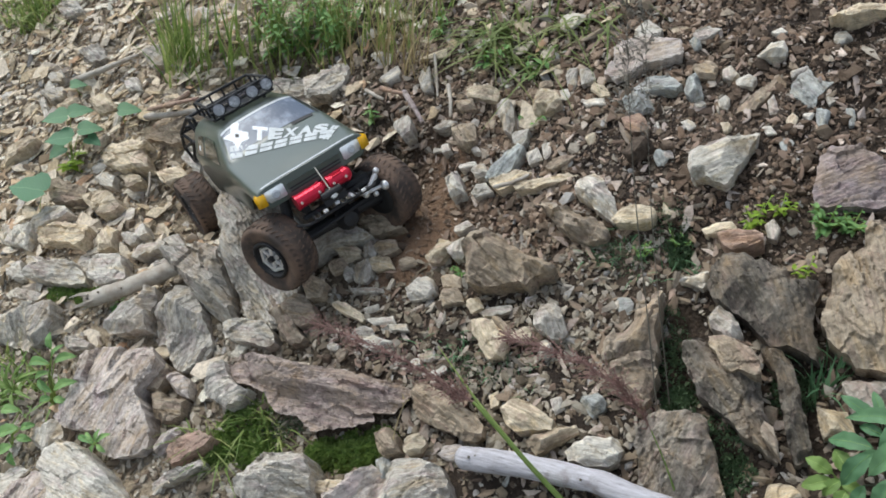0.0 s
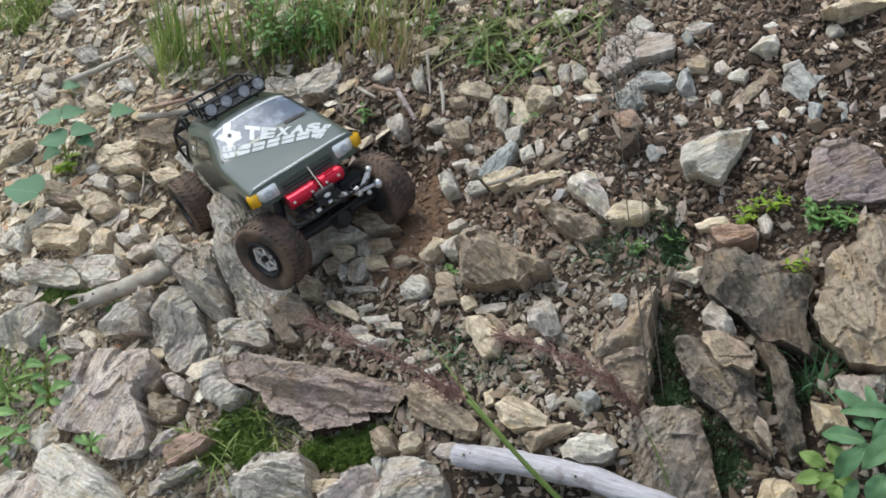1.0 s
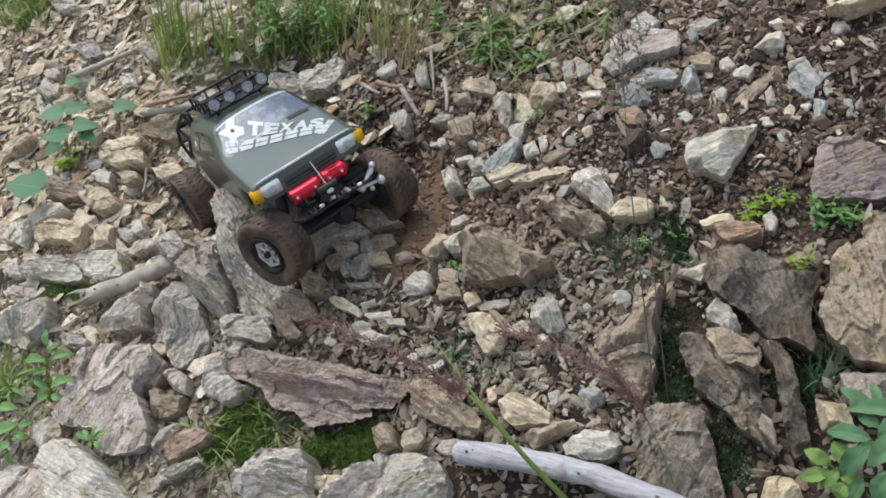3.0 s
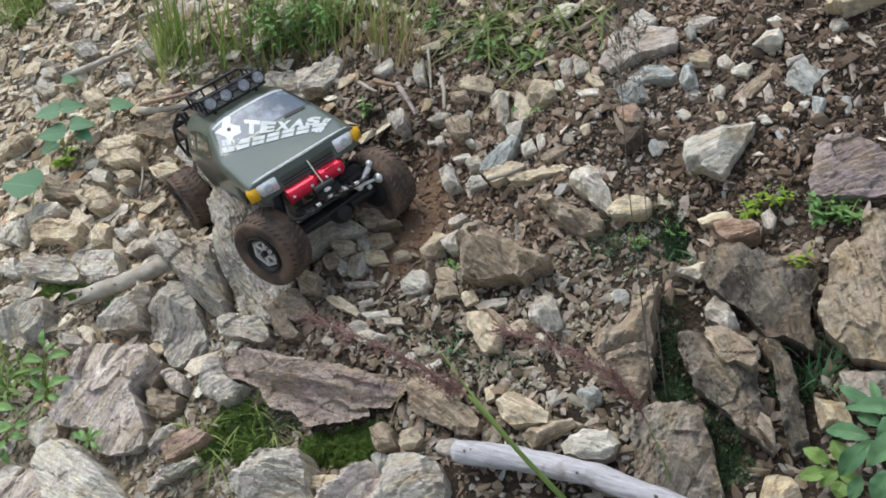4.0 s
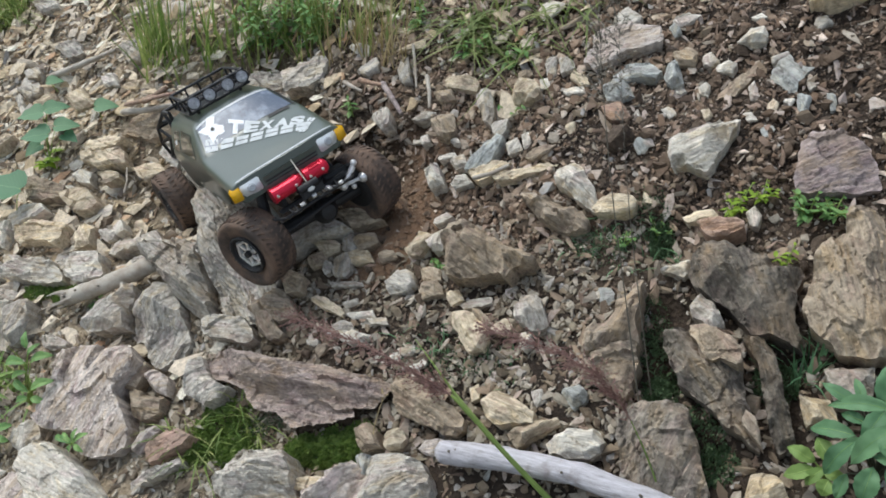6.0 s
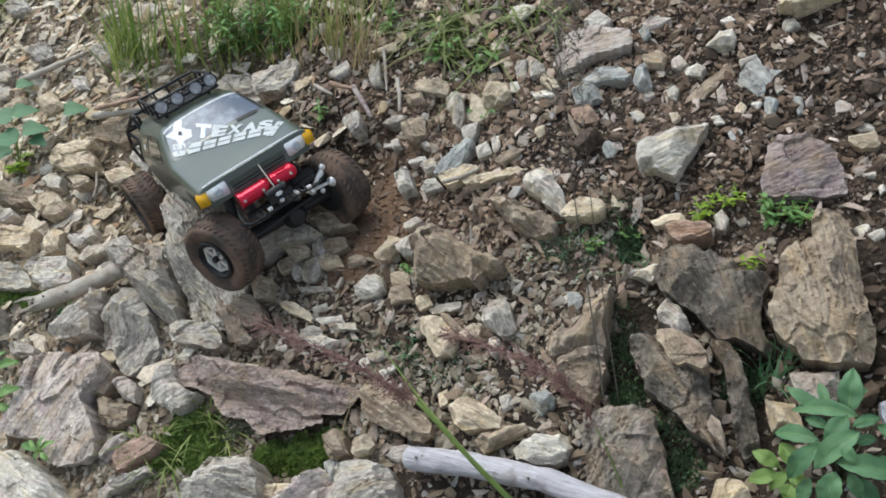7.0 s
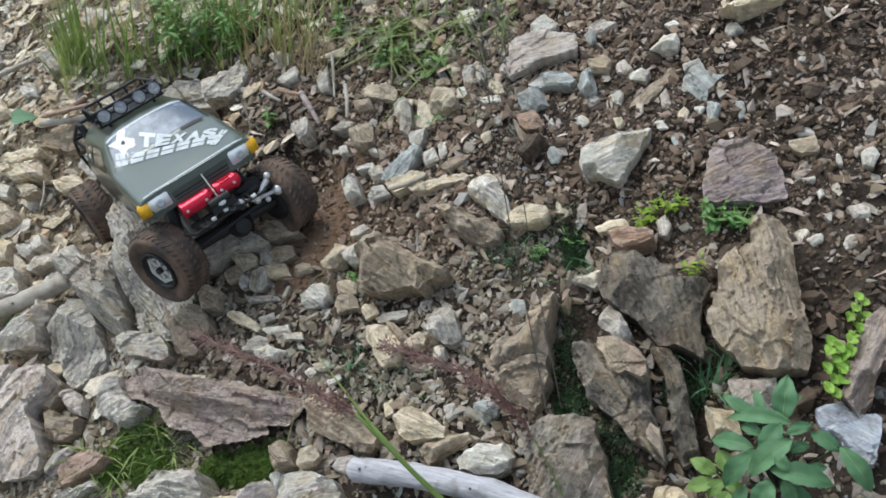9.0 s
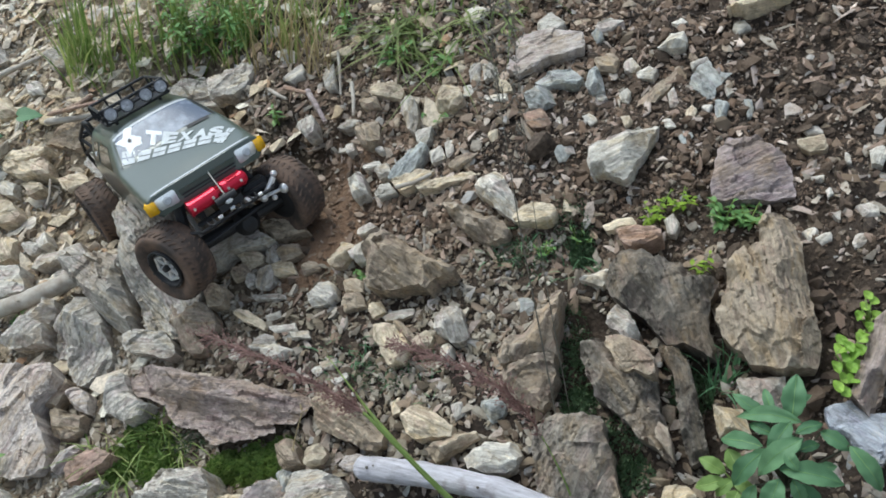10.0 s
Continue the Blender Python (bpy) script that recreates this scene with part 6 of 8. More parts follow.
def heart_leaf(material):
    """A heart-shaped leaf one long, its stalk end at the origin, folded a little along the rib."""
    rows = [(-0.10, 0.17), (-0.02, 0.36), (0.12, 0.46), (0.30, 0.45), (0.48, 0.37), (0.66, 0.26), (0.84, 0.12), (0.98, 0.01)]
    verts, faces = [], []
    for y, w in rows:
        for f in (-1, -0.5, 0, 0.5, 1):
            drop = 0.09 if y < 0 and f == 0 else 0.0
            x = w * f * (1 + 0.06 * math.sin(y * 23))
            verts.append((x, y + drop, 0.2 * abs(x) - 0.16 * y * y + 0.02 * math.sin(y * 15 + f * 4)))
    for i in range(len(rows) - 1):
        for k in range(4):
            a = i * 5 + k
            faces.append((a, a + 1, a + 6, a + 5))
    return mesh_of("leaf", verts, faces, material, True)


HEART = heart_leaf(HEART_LEAF)


def heart_weed(root, leaves, label):
    """A low weed with single heart-shaped leaves held flat on thin stalks: leaves of (u, v, w, length, turn)."""
    base = on_slope(*root)
    plant = tagged(new("heart_leaved_weed"), label, "plant", "weeds on the slope")
    plant.matrix_world = Matrix.Translation(base)
    for u, v, w, size, turn in leaves:
        p = on_slope(u, v, w) - base
        stalk = part("stem", tube([(0, 0, 0), p * 0.5 + Vector((0, 0, size * 0.15)), p], 0.0011, 6, 0.7), STEM, plant)
        leaf = new("leaf", HEART)
        leaf.parent = stalk
        leaf.matrix_local = Matrix.Translation(p) @ Matrix.Rotation(math.radians(18), 4, "X") @ Matrix.Rotation(math.radians(turn), 4, "Z") @ Matrix.Diagonal((size, size, size, 1))


def grass(name, label, patches, material, blades, length, width, seed, droop=0.6, upright=1.0, category="grass"):
    """Grass: many curved tapering blades, joined; patches of (u, v, radius)."""
    rnd = random.Random(seed)
    verts, faces = [], []
    for _ in range(blades):
        cu, cv, rad = rnd.choice(patches)
        a, r = rnd.uniform(0, math.tau), rad * math.sqrt(rnd.random())
        u, v = cu + r * math.cos(a), cv + r * math.sin(a)
        p = on_slope(u, v, relief(u, v) - 0.003)
        ln = length * rnd.uniform(0.35, 1.15)
        yaw = rnd.uniform(0, math.tau)
        out = Vector((math.cos(yaw), math.sin(yaw), 0))
        lean = rnd.uniform(0.05, 0.5) / upright
        side = Vector((-out.y, out.x, 0))
        w = width * rnd.uniform(0.6, 1.2)
        n0 = len(verts)
        for i in range(5):
            f = i / 4
            q = p + Vector((0, 0, 1)) * ln * (f - droop * 0.5 * f * f * lean * 2) + out * ln * (lean * f + droop * lean * f * f)
            ww = w * (1 - f ** 1.6) * 0.5 + 0.0001
            verts += [q - side * ww, q + side * ww]
        for i in range(4):
            b = n0 + i * 2
            faces.append((b, b + 1, b + 3, b + 2))
    me = mesh_of(name, verts, faces, material)
    return tagged(new(name, me), label, category, kind="stuff")


def moss(label, patches, blades, seed, size=0.006, material=None):
    rnd = random.Random(seed)
    verts, faces = [], []
    for _ in range(blades):
        cu, cv, ru, rv = rnd.choice(patches)
        a, r = rnd.uniform(0, math.tau), math.sqrt(rnd.random())
        u, v = cu + ru * r * math.cos(a), cv + rv * r * math.sin(a)
        hump = 0.012 * (1 - r * r) + 0.006 * noise.noise((u * 60, v * 60, 0))
        p = Vector((u, v, relief(u, v) + hump))
        d = Vector((rnd.gauss(0, 1), rnd.gauss(0, 1), rnd.uniform(0.4, 1.6))).normalized() * size * rnd.uniform(0.6, 1.5)
        s = d.orthogonal().normalized() * size * 0.3
        n0 = len(verts)
        verts += [SLOPE @ (p - s * 0.5), SLOPE @ (p + s * 0.5), SLOPE @ (p + d * 0.6 + s), SLOPE @ (p + d), SLOPE @ (p + d * 0.6 - s)]
        faces += [(n0, n0 + 1, n0 + 2, n0 + 4), (n0 + 2, n0 + 3, n0 + 4)]
    return tagged(new("moss", mesh_of("moss", verts, faces, material or MOSS)), label, "moss", kind="stuff")


def seed_stalk(pts, head_from, r, label, seed, spikelets, material, reach, flag=None):
    """A grass stem with a loose seed head on its upper part."""
    rnd = random.Random(seed)
    pts = [on_slope(*p) for p in pts]
    line = []
    for i in range(len(pts) - 1):
        p0, p1, p2, p3 = pts[max(i - 1, 0)], pts[i], pts[i + 1], pts[min(i + 2, len(pts) - 1)]
        for k in range(8):
            t = k / 8
            line.append(0.5 * (2 * p1 + (p2 - p0) * t + (2 * p0 - 5 * p1 + 4 * p2 - p3) * t * t + (3 * p1 - p0 - 3 * p2 + p3) * t ** 3))
    line.append(pts[-1])
    stalk = tagged(new("seed_grass_stalk"), label, "grass stalk")
    stalk.matrix_world = Matrix.Translation(line[0])
    o = line[0]
    joint = max(2, int(len(line) * head_from))
    part("stem", tube([p - o for p in line[:joint + 1]], r, 6, 0.45), STEM if material is PANICLE else material, stalk)
    part("seed_stem", tube([p - o for p in line[joint:]], r * 0.32, 6, 0.3), material, stalk)
    if flag:
        a, b = line[max(1, joint - 12)] - o, on_slope(*flag) - o
        part("leaf", tube([a, a.lerp(b, 0.5) + (b - a).cross(Vector((0, 1, 0))) * 0.02, b], r * 0.75, 6, 0.15), STEM, stalk)
    verts, faces = [], []
    k0 = int(len(line) * head_from)
    for _ in range(spikelets):
        i = rnd.randrange(k0, len(line) - 1)
        p = line[i].lerp(line[i + 1], rnd.random()) - o
        along = (line[i + 1] - line[i]).normalized()
        d = (along * rnd.uniform(0.6, 1.6) + Vector((rnd.gauss(0, 1), rnd.gauss(0, 1), rnd.gauss(0, 1) - 0.3)) * 0.5).normalized()
        ln = reach * rnd.uniform(0.3, 1.0)
        q = p + d * ln
        s = d.orthogonal().normalized() * 0.0003
        n0 = len(verts)
        verts += [p - s, p + s, q + s, q - s]
        faces.append((n0, n0 + 1, n0 + 2, n0 + 3))
        for f in (0.5, 0.75, 1.0):
            c = p + d * ln * f
            e = (d + Vector((rnd.gauss(0, 0.4), rnd.gauss(0, 0.4), rnd.gauss(0, 0.4)))).normalized() * 0.005
            w = e.orthogonal().normalized() * 0.0010
            n0 = len(verts)
            verts += [c, c + e * 0.5 + w, c + e, c + e * 0.5 - w]
            faces.append((n0, n0 + 1, n0 + 2, n0 + 3))
    head = new("seed_head", mesh_of("seed_head", verts, faces, material))
    head.parent = stalk


heart_weed((-0.845, 0.380, relief(-0.845, 0.380) - 0.004), [(-0.807, 0.442, 0.070, 0.053, 100), (-0.794, 0.443, 0.075, 0.047, -70), (-0.791, 0.391, 0.060, 0.057, 95), (-0.768, 0.401, 0.065, 0.047, -80), (-0.826, 0.388, 0.040, 0.039, 140), (-0.757, 0.388, 0.050, 0.034, -120)], "pale green heart-leaved weed in tan rubble")
heart_weed((-0.897, 0.254, relief(-0.897, 0.254) - 0.004), [(-0.840, 0.280, 0.050, 0.084, 75)], "large single green leaf on rubble")
heart_weed((-0.719, 0.448, relief(-0.719, 0.448) - 0.004), [(-0.690, 0.438, 0.050, 0.045, -80)], "single pale-leaved weed behind the truck")
heart_weed((-0.865, 0.565, relief(-0.865, 0.565) - 0.004), [(-0.863, 0.570, 0.030, 0.034, -80)], "tiny pale-leaved weed in rubble")
leaf_weed((-0.735, -0.166), [(-0.680, -0.100, 0.090, -0.684, -0.070, 0.100, 0.014), (-0.673, -0.122, 0.085, -0.633, -0.114, 0.080, 0.016), (-0.683, -0.123, 0.085, -0.745, -0.112, 0.075, 0.017), (-0.686, -0.160, 0.060, -0.641, -0.150, 0.060, 0.017), (-0.695, -0.162, 0.055, -0.730, -0.135, 0.060, 0.013), (-0.692, -0.171, 0.050, -0.662, -0.180, 0.045, 0.013), (-0.698, -0.170, 0.050, -0.735, -0.169, 0.040, 0.013), (-0.677, -0.113, 0.090, -0.652, -0.096, 0.095, 0.010), (-0.687, -0.134, 0.075, -0.730, -0.137, 0.065, 0.012)], LEAF, "upright green weed beside a slab")
leaf_weed((-0.844, -0.124), [(-0.824, -0.128, 0.020, -0.833, -0.092, 0.050, 0.008), (-0.823, -0.128, 0.020, -0.802, -0.089, 0.060, 0.008), (-0.821, -0.128, 0.020, -0.768, -0.090, 0.060, 0.007), (-0.820, -0.128, 0.020, -0.751, -0.119, 0.045, 0.008), (-0.818, -0.131, 0.020, -0.765, -0.156, 0.030, 0.007), (-0.822, -0.132, 0.020, -0.808, -0.166, 0.020, 0.007), (-0.822, -0.126, 0.020, -0.730, -0.114, 0.050, 0.007), (-0.824, -0.128, 0.020, -0.851, -0.112, 0.040, 0.008), (-0.824, -0.128, 0.020, -0.841, -0.141, 0.020, 0.007)], YELLOW_LEAF, "yellowish green weed with strap leaves")
leaf_weed((-0.820, -0.226), [(-0.761, -0.185, 0.050, -0.814, -0.176, 0.045, 0.017), (-0.754, -0.216, 0.050, -0.808, -0.220, 0.045, 0.024), (-0.756, -0.216, 0.045, -0.731, -0.209, 0.040, 0.015), (-0.763, -0.245, 0.045, -0.802, -0.255, 0.040, 0.020), (-0.762, -0.230, 0.045, -0.736, -0.235, 0.035, 0.014), (-0.773, -0.252, 0.040, -0.764, -0.275, 0.030, 0.014)], LEAF, "low green weed on the slope")
leaf_weed((-0.630, -0.245), [(-0.582, -0.262, 0.055, -0.625, -0.243, 0.050, 0.010), (-0.578, -0.262, 0.055, -0.557, -0.247, 0.050, 0.010), (-0.581, -0.265, 0.055, -0.588, -0.276, 0.050, 0.009), (-0.576, -0.265, 0.055, -0.560, -0.278, 0.050, 0.009), (-0.579, -0.261, 0.055, -0.572, -0.240, 0.060, 0.009), (-0.582, -0.261, 0.055, -0.605, -0.241, 0.055, 0.008)], LEAF, "small green weed on a stone")
leaf_weed((0.558, -0.425), [(0.578, -0.369, 0.085, 0.593, -0.323, 0.100, 0.033), (0.555, -0.362, 0.080, 0.521, -0.329, 0.085, 0.020), (0.587, -0.376, 0.095, 0.520, -0.356, 0.085, 0.024), (0.543, -0.393, 0.080, 0.498, -0.371, 0.060, 0.026), (0.575, -0.375, 0.100, 0.546, -0.407, 0.100, 0.028), (0.584, -0.397, 0.110, 0.530, -0.424, 0.085, 0.031), (0.553, -0.423, 0.100, 0.615, -0.444, 0.085, 0.031), (0.603, -0.387, 0.090, 0.629, -0.410, 0.085, 0.022), (0.628, -0.405, 0.088, 0.651, -0.451, 0.060, 0.028), (0.541, -0.400, 0.090, 0.502, -0.426, 0.060, 0.028), (0.552, -0.431, 0.090, 0.533, -0.463, 0.075, 0.033), (0.575, -0.407, 0.095, 0.601, -0.397, 0.080, 0.016), (0.559, -0.363, 0.080, 0.557, -0.325, 0.075, 0.015), (0.579, -0.407, 0.100, 0.566, -0.387, 0.100, 0.017), (0.566, -0.435, 0.070, 0.589, -0.463, 0.060, 0.026), (0.577, -0.391, 0.110, 0.607, -0.383, 0.105, 0.017), (0.555, -0.383, 0.090, 0.533, -0.367, 0.085, 0.017), (0.562, -0.408, 0.110, 0.572, -0.429, 0.105, 0.018), (0.548, -0.401, 0.090, 0.526, -0.405, 0.080, 0.018), (0.565, -0.432, 0.085, 0.571, -0.457, 0.070, 0.020), (0.526, -0.428, 0.060, 0.509, -0.452, 0.050, 0.020), (0.586, -0.427, 0.075, 0.613, -0.420, 0.070, 0.017), (0.578, -0.358, 0.090, 0.604, -0.344, 0.085, 0.014)], BLUISH, "green broad-leaved weed growing between boulders")
leaf_weed((0.505, -0.419), [(0.497, -0.408, 0.045, 0.471, -0.388, 0.050, 0.018), (0.495, -0.415, 0.045, 0.460, -0.418, 0.040, 0.018), (0.503, -0.422, 0.050, 0.525, -0.429, 0.045, 0.015), (0.514, -0.415, 0.060, 0.504, -0.384, 0.060, 0.020), (0.507, -0.430, 0.050, 0.496, -0.446, 0.045, 0.020), (0.506, -0.417, 0.050, 0.481, -0.431, 0.040, 0.015)], YELLOW_LEAF, "small yellowish green weed beside a larger one")
leaf_weed((0.652, -0.311), [(0.647, -0.276, 0.043, 0.658, -0.269, 0.043, 0.016), (0.653, -0.288, 0.053, 0.663, -0.283, 0.056, 0.016), (0.668, -0.278, 0.046, 0.679, -0.271, 0.046, 0.016), (0.658, -0.294, 0.039, 0.667, -0.294, 0.059, 0.016), (0.647, -0.300, 0.051, 0.658, -0.293, 0.044, 0.016), (0.636, -0.308, 0.050, 0.645, -0.305, 0.057, 0.016), (0.651, -0.311, 0.047, 0.661, -0.306, 0.053, 0.016), (0.659, -0.310, 0.044, 0.670, -0.302, 0.042, 0.016), (0.640, -0.321, 0.046, 0.650, -0.317, 0.046, 0.016), (0.631, -0.332, 0.053, 0.641, -0.328, 0.057, 0.016), (0.637, -0.338, 0.047, 0.647, -0.332, 0.049, 0.016), (0.647, -0.327, 0.051, 0.658, -0.318, 0.041, 0.016), (0.666, -0.289, 0.041, 0.675, -0.287, 0.051, 0.016), (0.641, -0.292, 0.055, 0.653, -0.281, 0.044, 0.016)], FRESH, "bright green round-leaved weed beside a slab")
leaf_weed((0.688, -0.252), [(0.683, -0.237, 0.038, 0.692, -0.232, 0.039, 0.013), (0.693, -0.234, 0.043, 0.703, -0.228, 0.041, 0.013), (0.675, -0.246, 0.037, 0.683, -0.246, 0.050, 0.013), (0.683, -0.262, 0.036, 0.691, -0.260, 0.046, 0.013), (0.671, -0.275, 0.048, 0.681, -0.265, 0.037, 0.013), (0.693, -0.247, 0.031, 0.702, -0.245, 0.040, 0.013), (0.689, -0.227, 0.045, 0.698, -0.222, 0.047, 0.013)], FRESH, "green round-leaved weed on the dirt")
leafy_plant("heart_leaved_weed", -0.846, 0.366, 6, 3, 0.03, 0.02, 0.045, LIME, "green heart-leaved weed in tan rubble", 26, 1, 0.4, 0)
leafy_plant("lime_fern", 0.460, -0.042, 5, 6, 0.02, 0.008, 0.05, LIME, "yellow-green fern frond on dirt", 31, 1.2, 0.6, 0)
leafy_plant("lime_fern", 0.500, -0.028, 4, 6, 0.02, 0.008, 0.045, LIME, "yellow-green fern frond on dirt", 32, 1.4, 0.6, 0)
leafy_plant("lime_fern", 0.509, -0.140, 3, 6, 0.018, 0.008, 0.045, LIME, "yellow-green fern frond behind a boulder", 33, 1.2, 0.6, 0)
leafy_plant("green_weed", 0.552, -0.065, 12, 6, 0.022, 0.009, 0.045, LEAF, "low green weed beside a purple rock", 34, 2, 0.6, 0)
leafy_plant("green_weed", 0.582, -0.075, 9, 6, 0.02, 0.009, 0.04, LEAF, "low green weed beside a purple rock", 134, 2, 0.6, 0)
leafy_plant("green_weed", 0.303, -0.065, 7, 5, 0.013, 0.006, 0.03, LEAF, "low green weed in gravel", 35, 1.6, 0.6, 0)
leafy_plant("green_weed", 0.353, -0.052, 7, 5, 0.013, 0.005, 0.04, LEAF, "low green weed beside a stalk", 36, 1.4, 0.6, 0)
leafy_plant("green_weed", 0.015, -0.037, 4, 5, 0.016, 0.007, 0.03, LEAF, "low green weed against a boulder", 37, 1.4, 0.6, 0)
leafy_plant("green_weed", -0.649, 0.026, 2, 4, 0.03, 0.014, 0.03, LEAF, "small green weed under the branch", 42, 1.2, 0.6, 0)
leafy_plant("green_weed", 0.146, 0.216, 4, 5, 0.02, 0.009, 0.05, LEAF, "green weed in rubble above the truck", 43, 1.3, 0.6, 0)
leafy_plant("green_weed", -0.146, 0.303, 4, 5, 0.02, 0.009, 0.05, LEAF, "green weed in rubble behind the truck", 44, 1.3, 0.6, 0)
leafy_plant("bushy_weed", -0.383, 0.538, 5, 9, 0.03, 0.011, 0.13, LEAF, "bushy green weed in grass on the upper slope", 90, 0.7, 0.6, 0)
leafy_plant("bushy_weed", -0.343, 0.527, 5, 9, 0.03, 0.011, 0.13, LEAF, "bushy green weed in grass on the upper slope", 91, 0.7, 0.6, 0)
leafy_plant("bushy_weed", -0.304, 0.517, 5, 9, 0.03, 0.011, 0.13, LEAF, "bushy green weed in grass on the upper slope", 92, 0.7, 0.6, 0)
leafy_plant("bushy_weed", -0.265, 0.502, 5, 9, 0.03, 0.011, 0.13, LEAF, "bushy green weed in grass on the upper slope", 93, 0.7, 0.6, 0)
leafy_plant("bushy_weed", -0.227, 0.495, 5, 9, 0.03, 0.011, 0.13, LEAF, "bushy green weed in grass on the upper slope", 94, 0.7, 0.6, 0)
leafy_plant("bushy_weed", -0.318, 0.539, 5, 9, 0.03, 0.011, 0.13, LEAF, "bushy green weed in grass on the upper slope", 95, 0.7, 0.6, 0)
leafy_plant("bushy_weed", -0.268, 0.537, 5, 9, 0.03, 0.011, 0.13, LEAF, "bushy green weed in grass on the upper slope", 96, 0.7, 0.6, 0)
leafy_plant("bushy_weed", -0.374, 0.572, 5, 9, 0.03, 0.011, 0.13, LEAF, "bushy green weed in grass on the upper slope", 97, 0.7, 0.6, 0)
leafy_plant("bushy_weed", -0.203, 0.502, 5, 9, 0.03, 0.011, 0.13, LEAF, "bushy green weed in grass on the upper slope", 98, 0.7, 0.6, 0)
leafy_plant("bushy_weed", 0.070, 0.360, 4, 6, 0.03, 0.011, 0.06, LEAF, "low green weed in drooping grass", 110, 1.2, 0.6, 0)
leafy_plant("bushy_weed", 0.151, 0.322, 4, 6, 0.03, 0.011, 0.06, LEAF, "low green weed in drooping grass", 111, 1.2, 0.6, 0)
leafy_plant("bushy_weed", -0.016, 0.453, 4, 6, 0.03, 0.011, 0.06, LEAF, "low green weed in drooping grass", 112, 1.2, 0.6, 0)
grass("grass", "tall green grass on the upper slope", [(-0.579, 0.536, 0.05), (-0.520, 0.515, 0.05), (-0.447, 0.522, 0.06), (-0.606, 0.572, 0.03)], GRASS, 130, 0.18, 0.0055, 51, 0.7, 1.2)
grass("grass", "dense green weeds and grass on the upper slope", [(-0.371, 0.549, 0.06), (-0.292, 0.523, 0.06), (-0.241, 0.511, 0.05), (-0.348, 0.579, 0.1)], GRASS, 160, 0.12, 0.0055, 52, 0.6, 1)
grass("grass", "tall dry grass stalks on the upper slope", [(-0.165, 0.447, 0.05), (-0.117, 0.432, 0.05), (-0.268, 0.537, 0.1), (-0.059, 0.374, 0.03), (-0.515, 0.619, 0.1)], DRY, 95, 0.2, 0.003, 53, 0.7, 1.1)
grass("grass", "green grass on the upper slope", [(-0.167, 0.504, 0.08), (-0.107, 0.470, 0.06), (-0.074, 0.529, 0.1)], GRASS, 110, 0.13, 0.0045, 54, 0.7, 1.2)
grass("grass", "drooping green grass on rubble", [(0.072, 0.424, 0.04), (0.112, 0.378, 0.035), (0.172, 0.334, 0.03), (0.225, 0.399, 0.05), (0.284, 0.398, 0.05), (0.125, 0.433, 0.04)], OLIVE_GRASS, 300, 0.066, 0.0062, 55, 1.5, 0.45)
grass("grass", "thin green grass at the top of the slope", [(-1.115, 0.911, 0.1), (-1.023, 0.897, 0.1), (-1.06, 0.84, 0.05)], GRASS, 420, 0.09, 0.005, 56, 1.2, 0.7)
grass("grass", "green grass over moss", [(-0.384, -0.295, 0.02), (-0.409, -0.265, 0.03), (-0.305, -0.267, 0.03), (-0.329, -0.237, 0.03)], GRASS, 230, 0.055, 0.0035, 57, 1.3, 0.6)
grass("grass", "dark green grass behind the leafy weed", [(0.504, -0.283, 0.02), (0.491, -0.300, 0.015), (0.522, -0.274, 0.02)], BLUISH, 46, 0.065, 0.005, 58, 0.8, 0.9)
grass("grass", "yellowish green strap-leaved tuft beside a slab", [(-0.855, -0.096, 0.020), (-0.814, -0.126, 0.020), (-0.857, -0.136, 0.020), (-0.740, -0.136, 0.012)], YELLOW_LEAF, 70, 0.055, 0.0085, 61, 1.5, 0.5)
grass("grass", "green grass beside pale rocks", [(-0.848, -0.111, 0.04), (-0.799, -0.096, 0.03), (-0.876, -0.063, 0.03)], GRASS, 60, 0.06, 0.005, 59, 1, 0.8)
grass("grass", "sparse green weed blades in gravel", [(0.058, -0.199, 0.05), (0.041, -0.161, 0.03), (-0.013, -0.170, 0.04), (0.101, -0.222, 0.04), (0.246, -0.058, 0.03), (0.294, -0.077, 0.03), (0.281, -0.037, 0.03), (0.355, -0.098, 0.03)], BLUISH, 200, 0.026, 0.003, 60, 1.2, 0.7)
moss("bright green moss cushion under the long slab", [(-0.166, -0.296, 0.055, 0.032), (-0.204, -0.296, 0.04, 0.025), (-0.120, -0.293, 0.04, 0.03)], 6500, 71, 0.007, MOSS)
moss("green moss in a hollow between slabs", [(-0.349, -0.244, 0.05, 0.05), (-0.324, -0.283, 0.04, 0.03), (-0.376, -0.278, 0.03, 0.03)], 4200, 72, 0.007, MOSS)
moss("moss patch above the driftwood branch", [(-0.776, 0.066, 0.05, 0.02), (-0.719, 0.050, 0.03, 0.02)], 1500, 73, 0.006, MOSS)
moss("dark moss between standing slabs", [(0.328, -0.254, 0.03, 0.07), (0.369, -0.358, 0.035, 0.05), (0.382, -0.388, 0.03, 0.03), (0.328, -0.286, 0.02, 0.03), (0.472, -0.290, 0.03, 0.03), (0.387, -0.278, 0.015, 0.04), (0.356, -0.057, 0.02, 0.03)], 3200, 74, 0.006, DARK_MOSS)
moss("sparse moss in gravel", [(0.058, -0.199, 0.06, 0.03), (0.279, -0.055, 0.05, 0.03), (0.352, -0.028, 0.03, 0.05), (-0.287, -0.247, 0.06, 0.02), (0.336, -0.190, 0.02, 0.05)], 1800, 75, 0.004, DARK_MOSS)
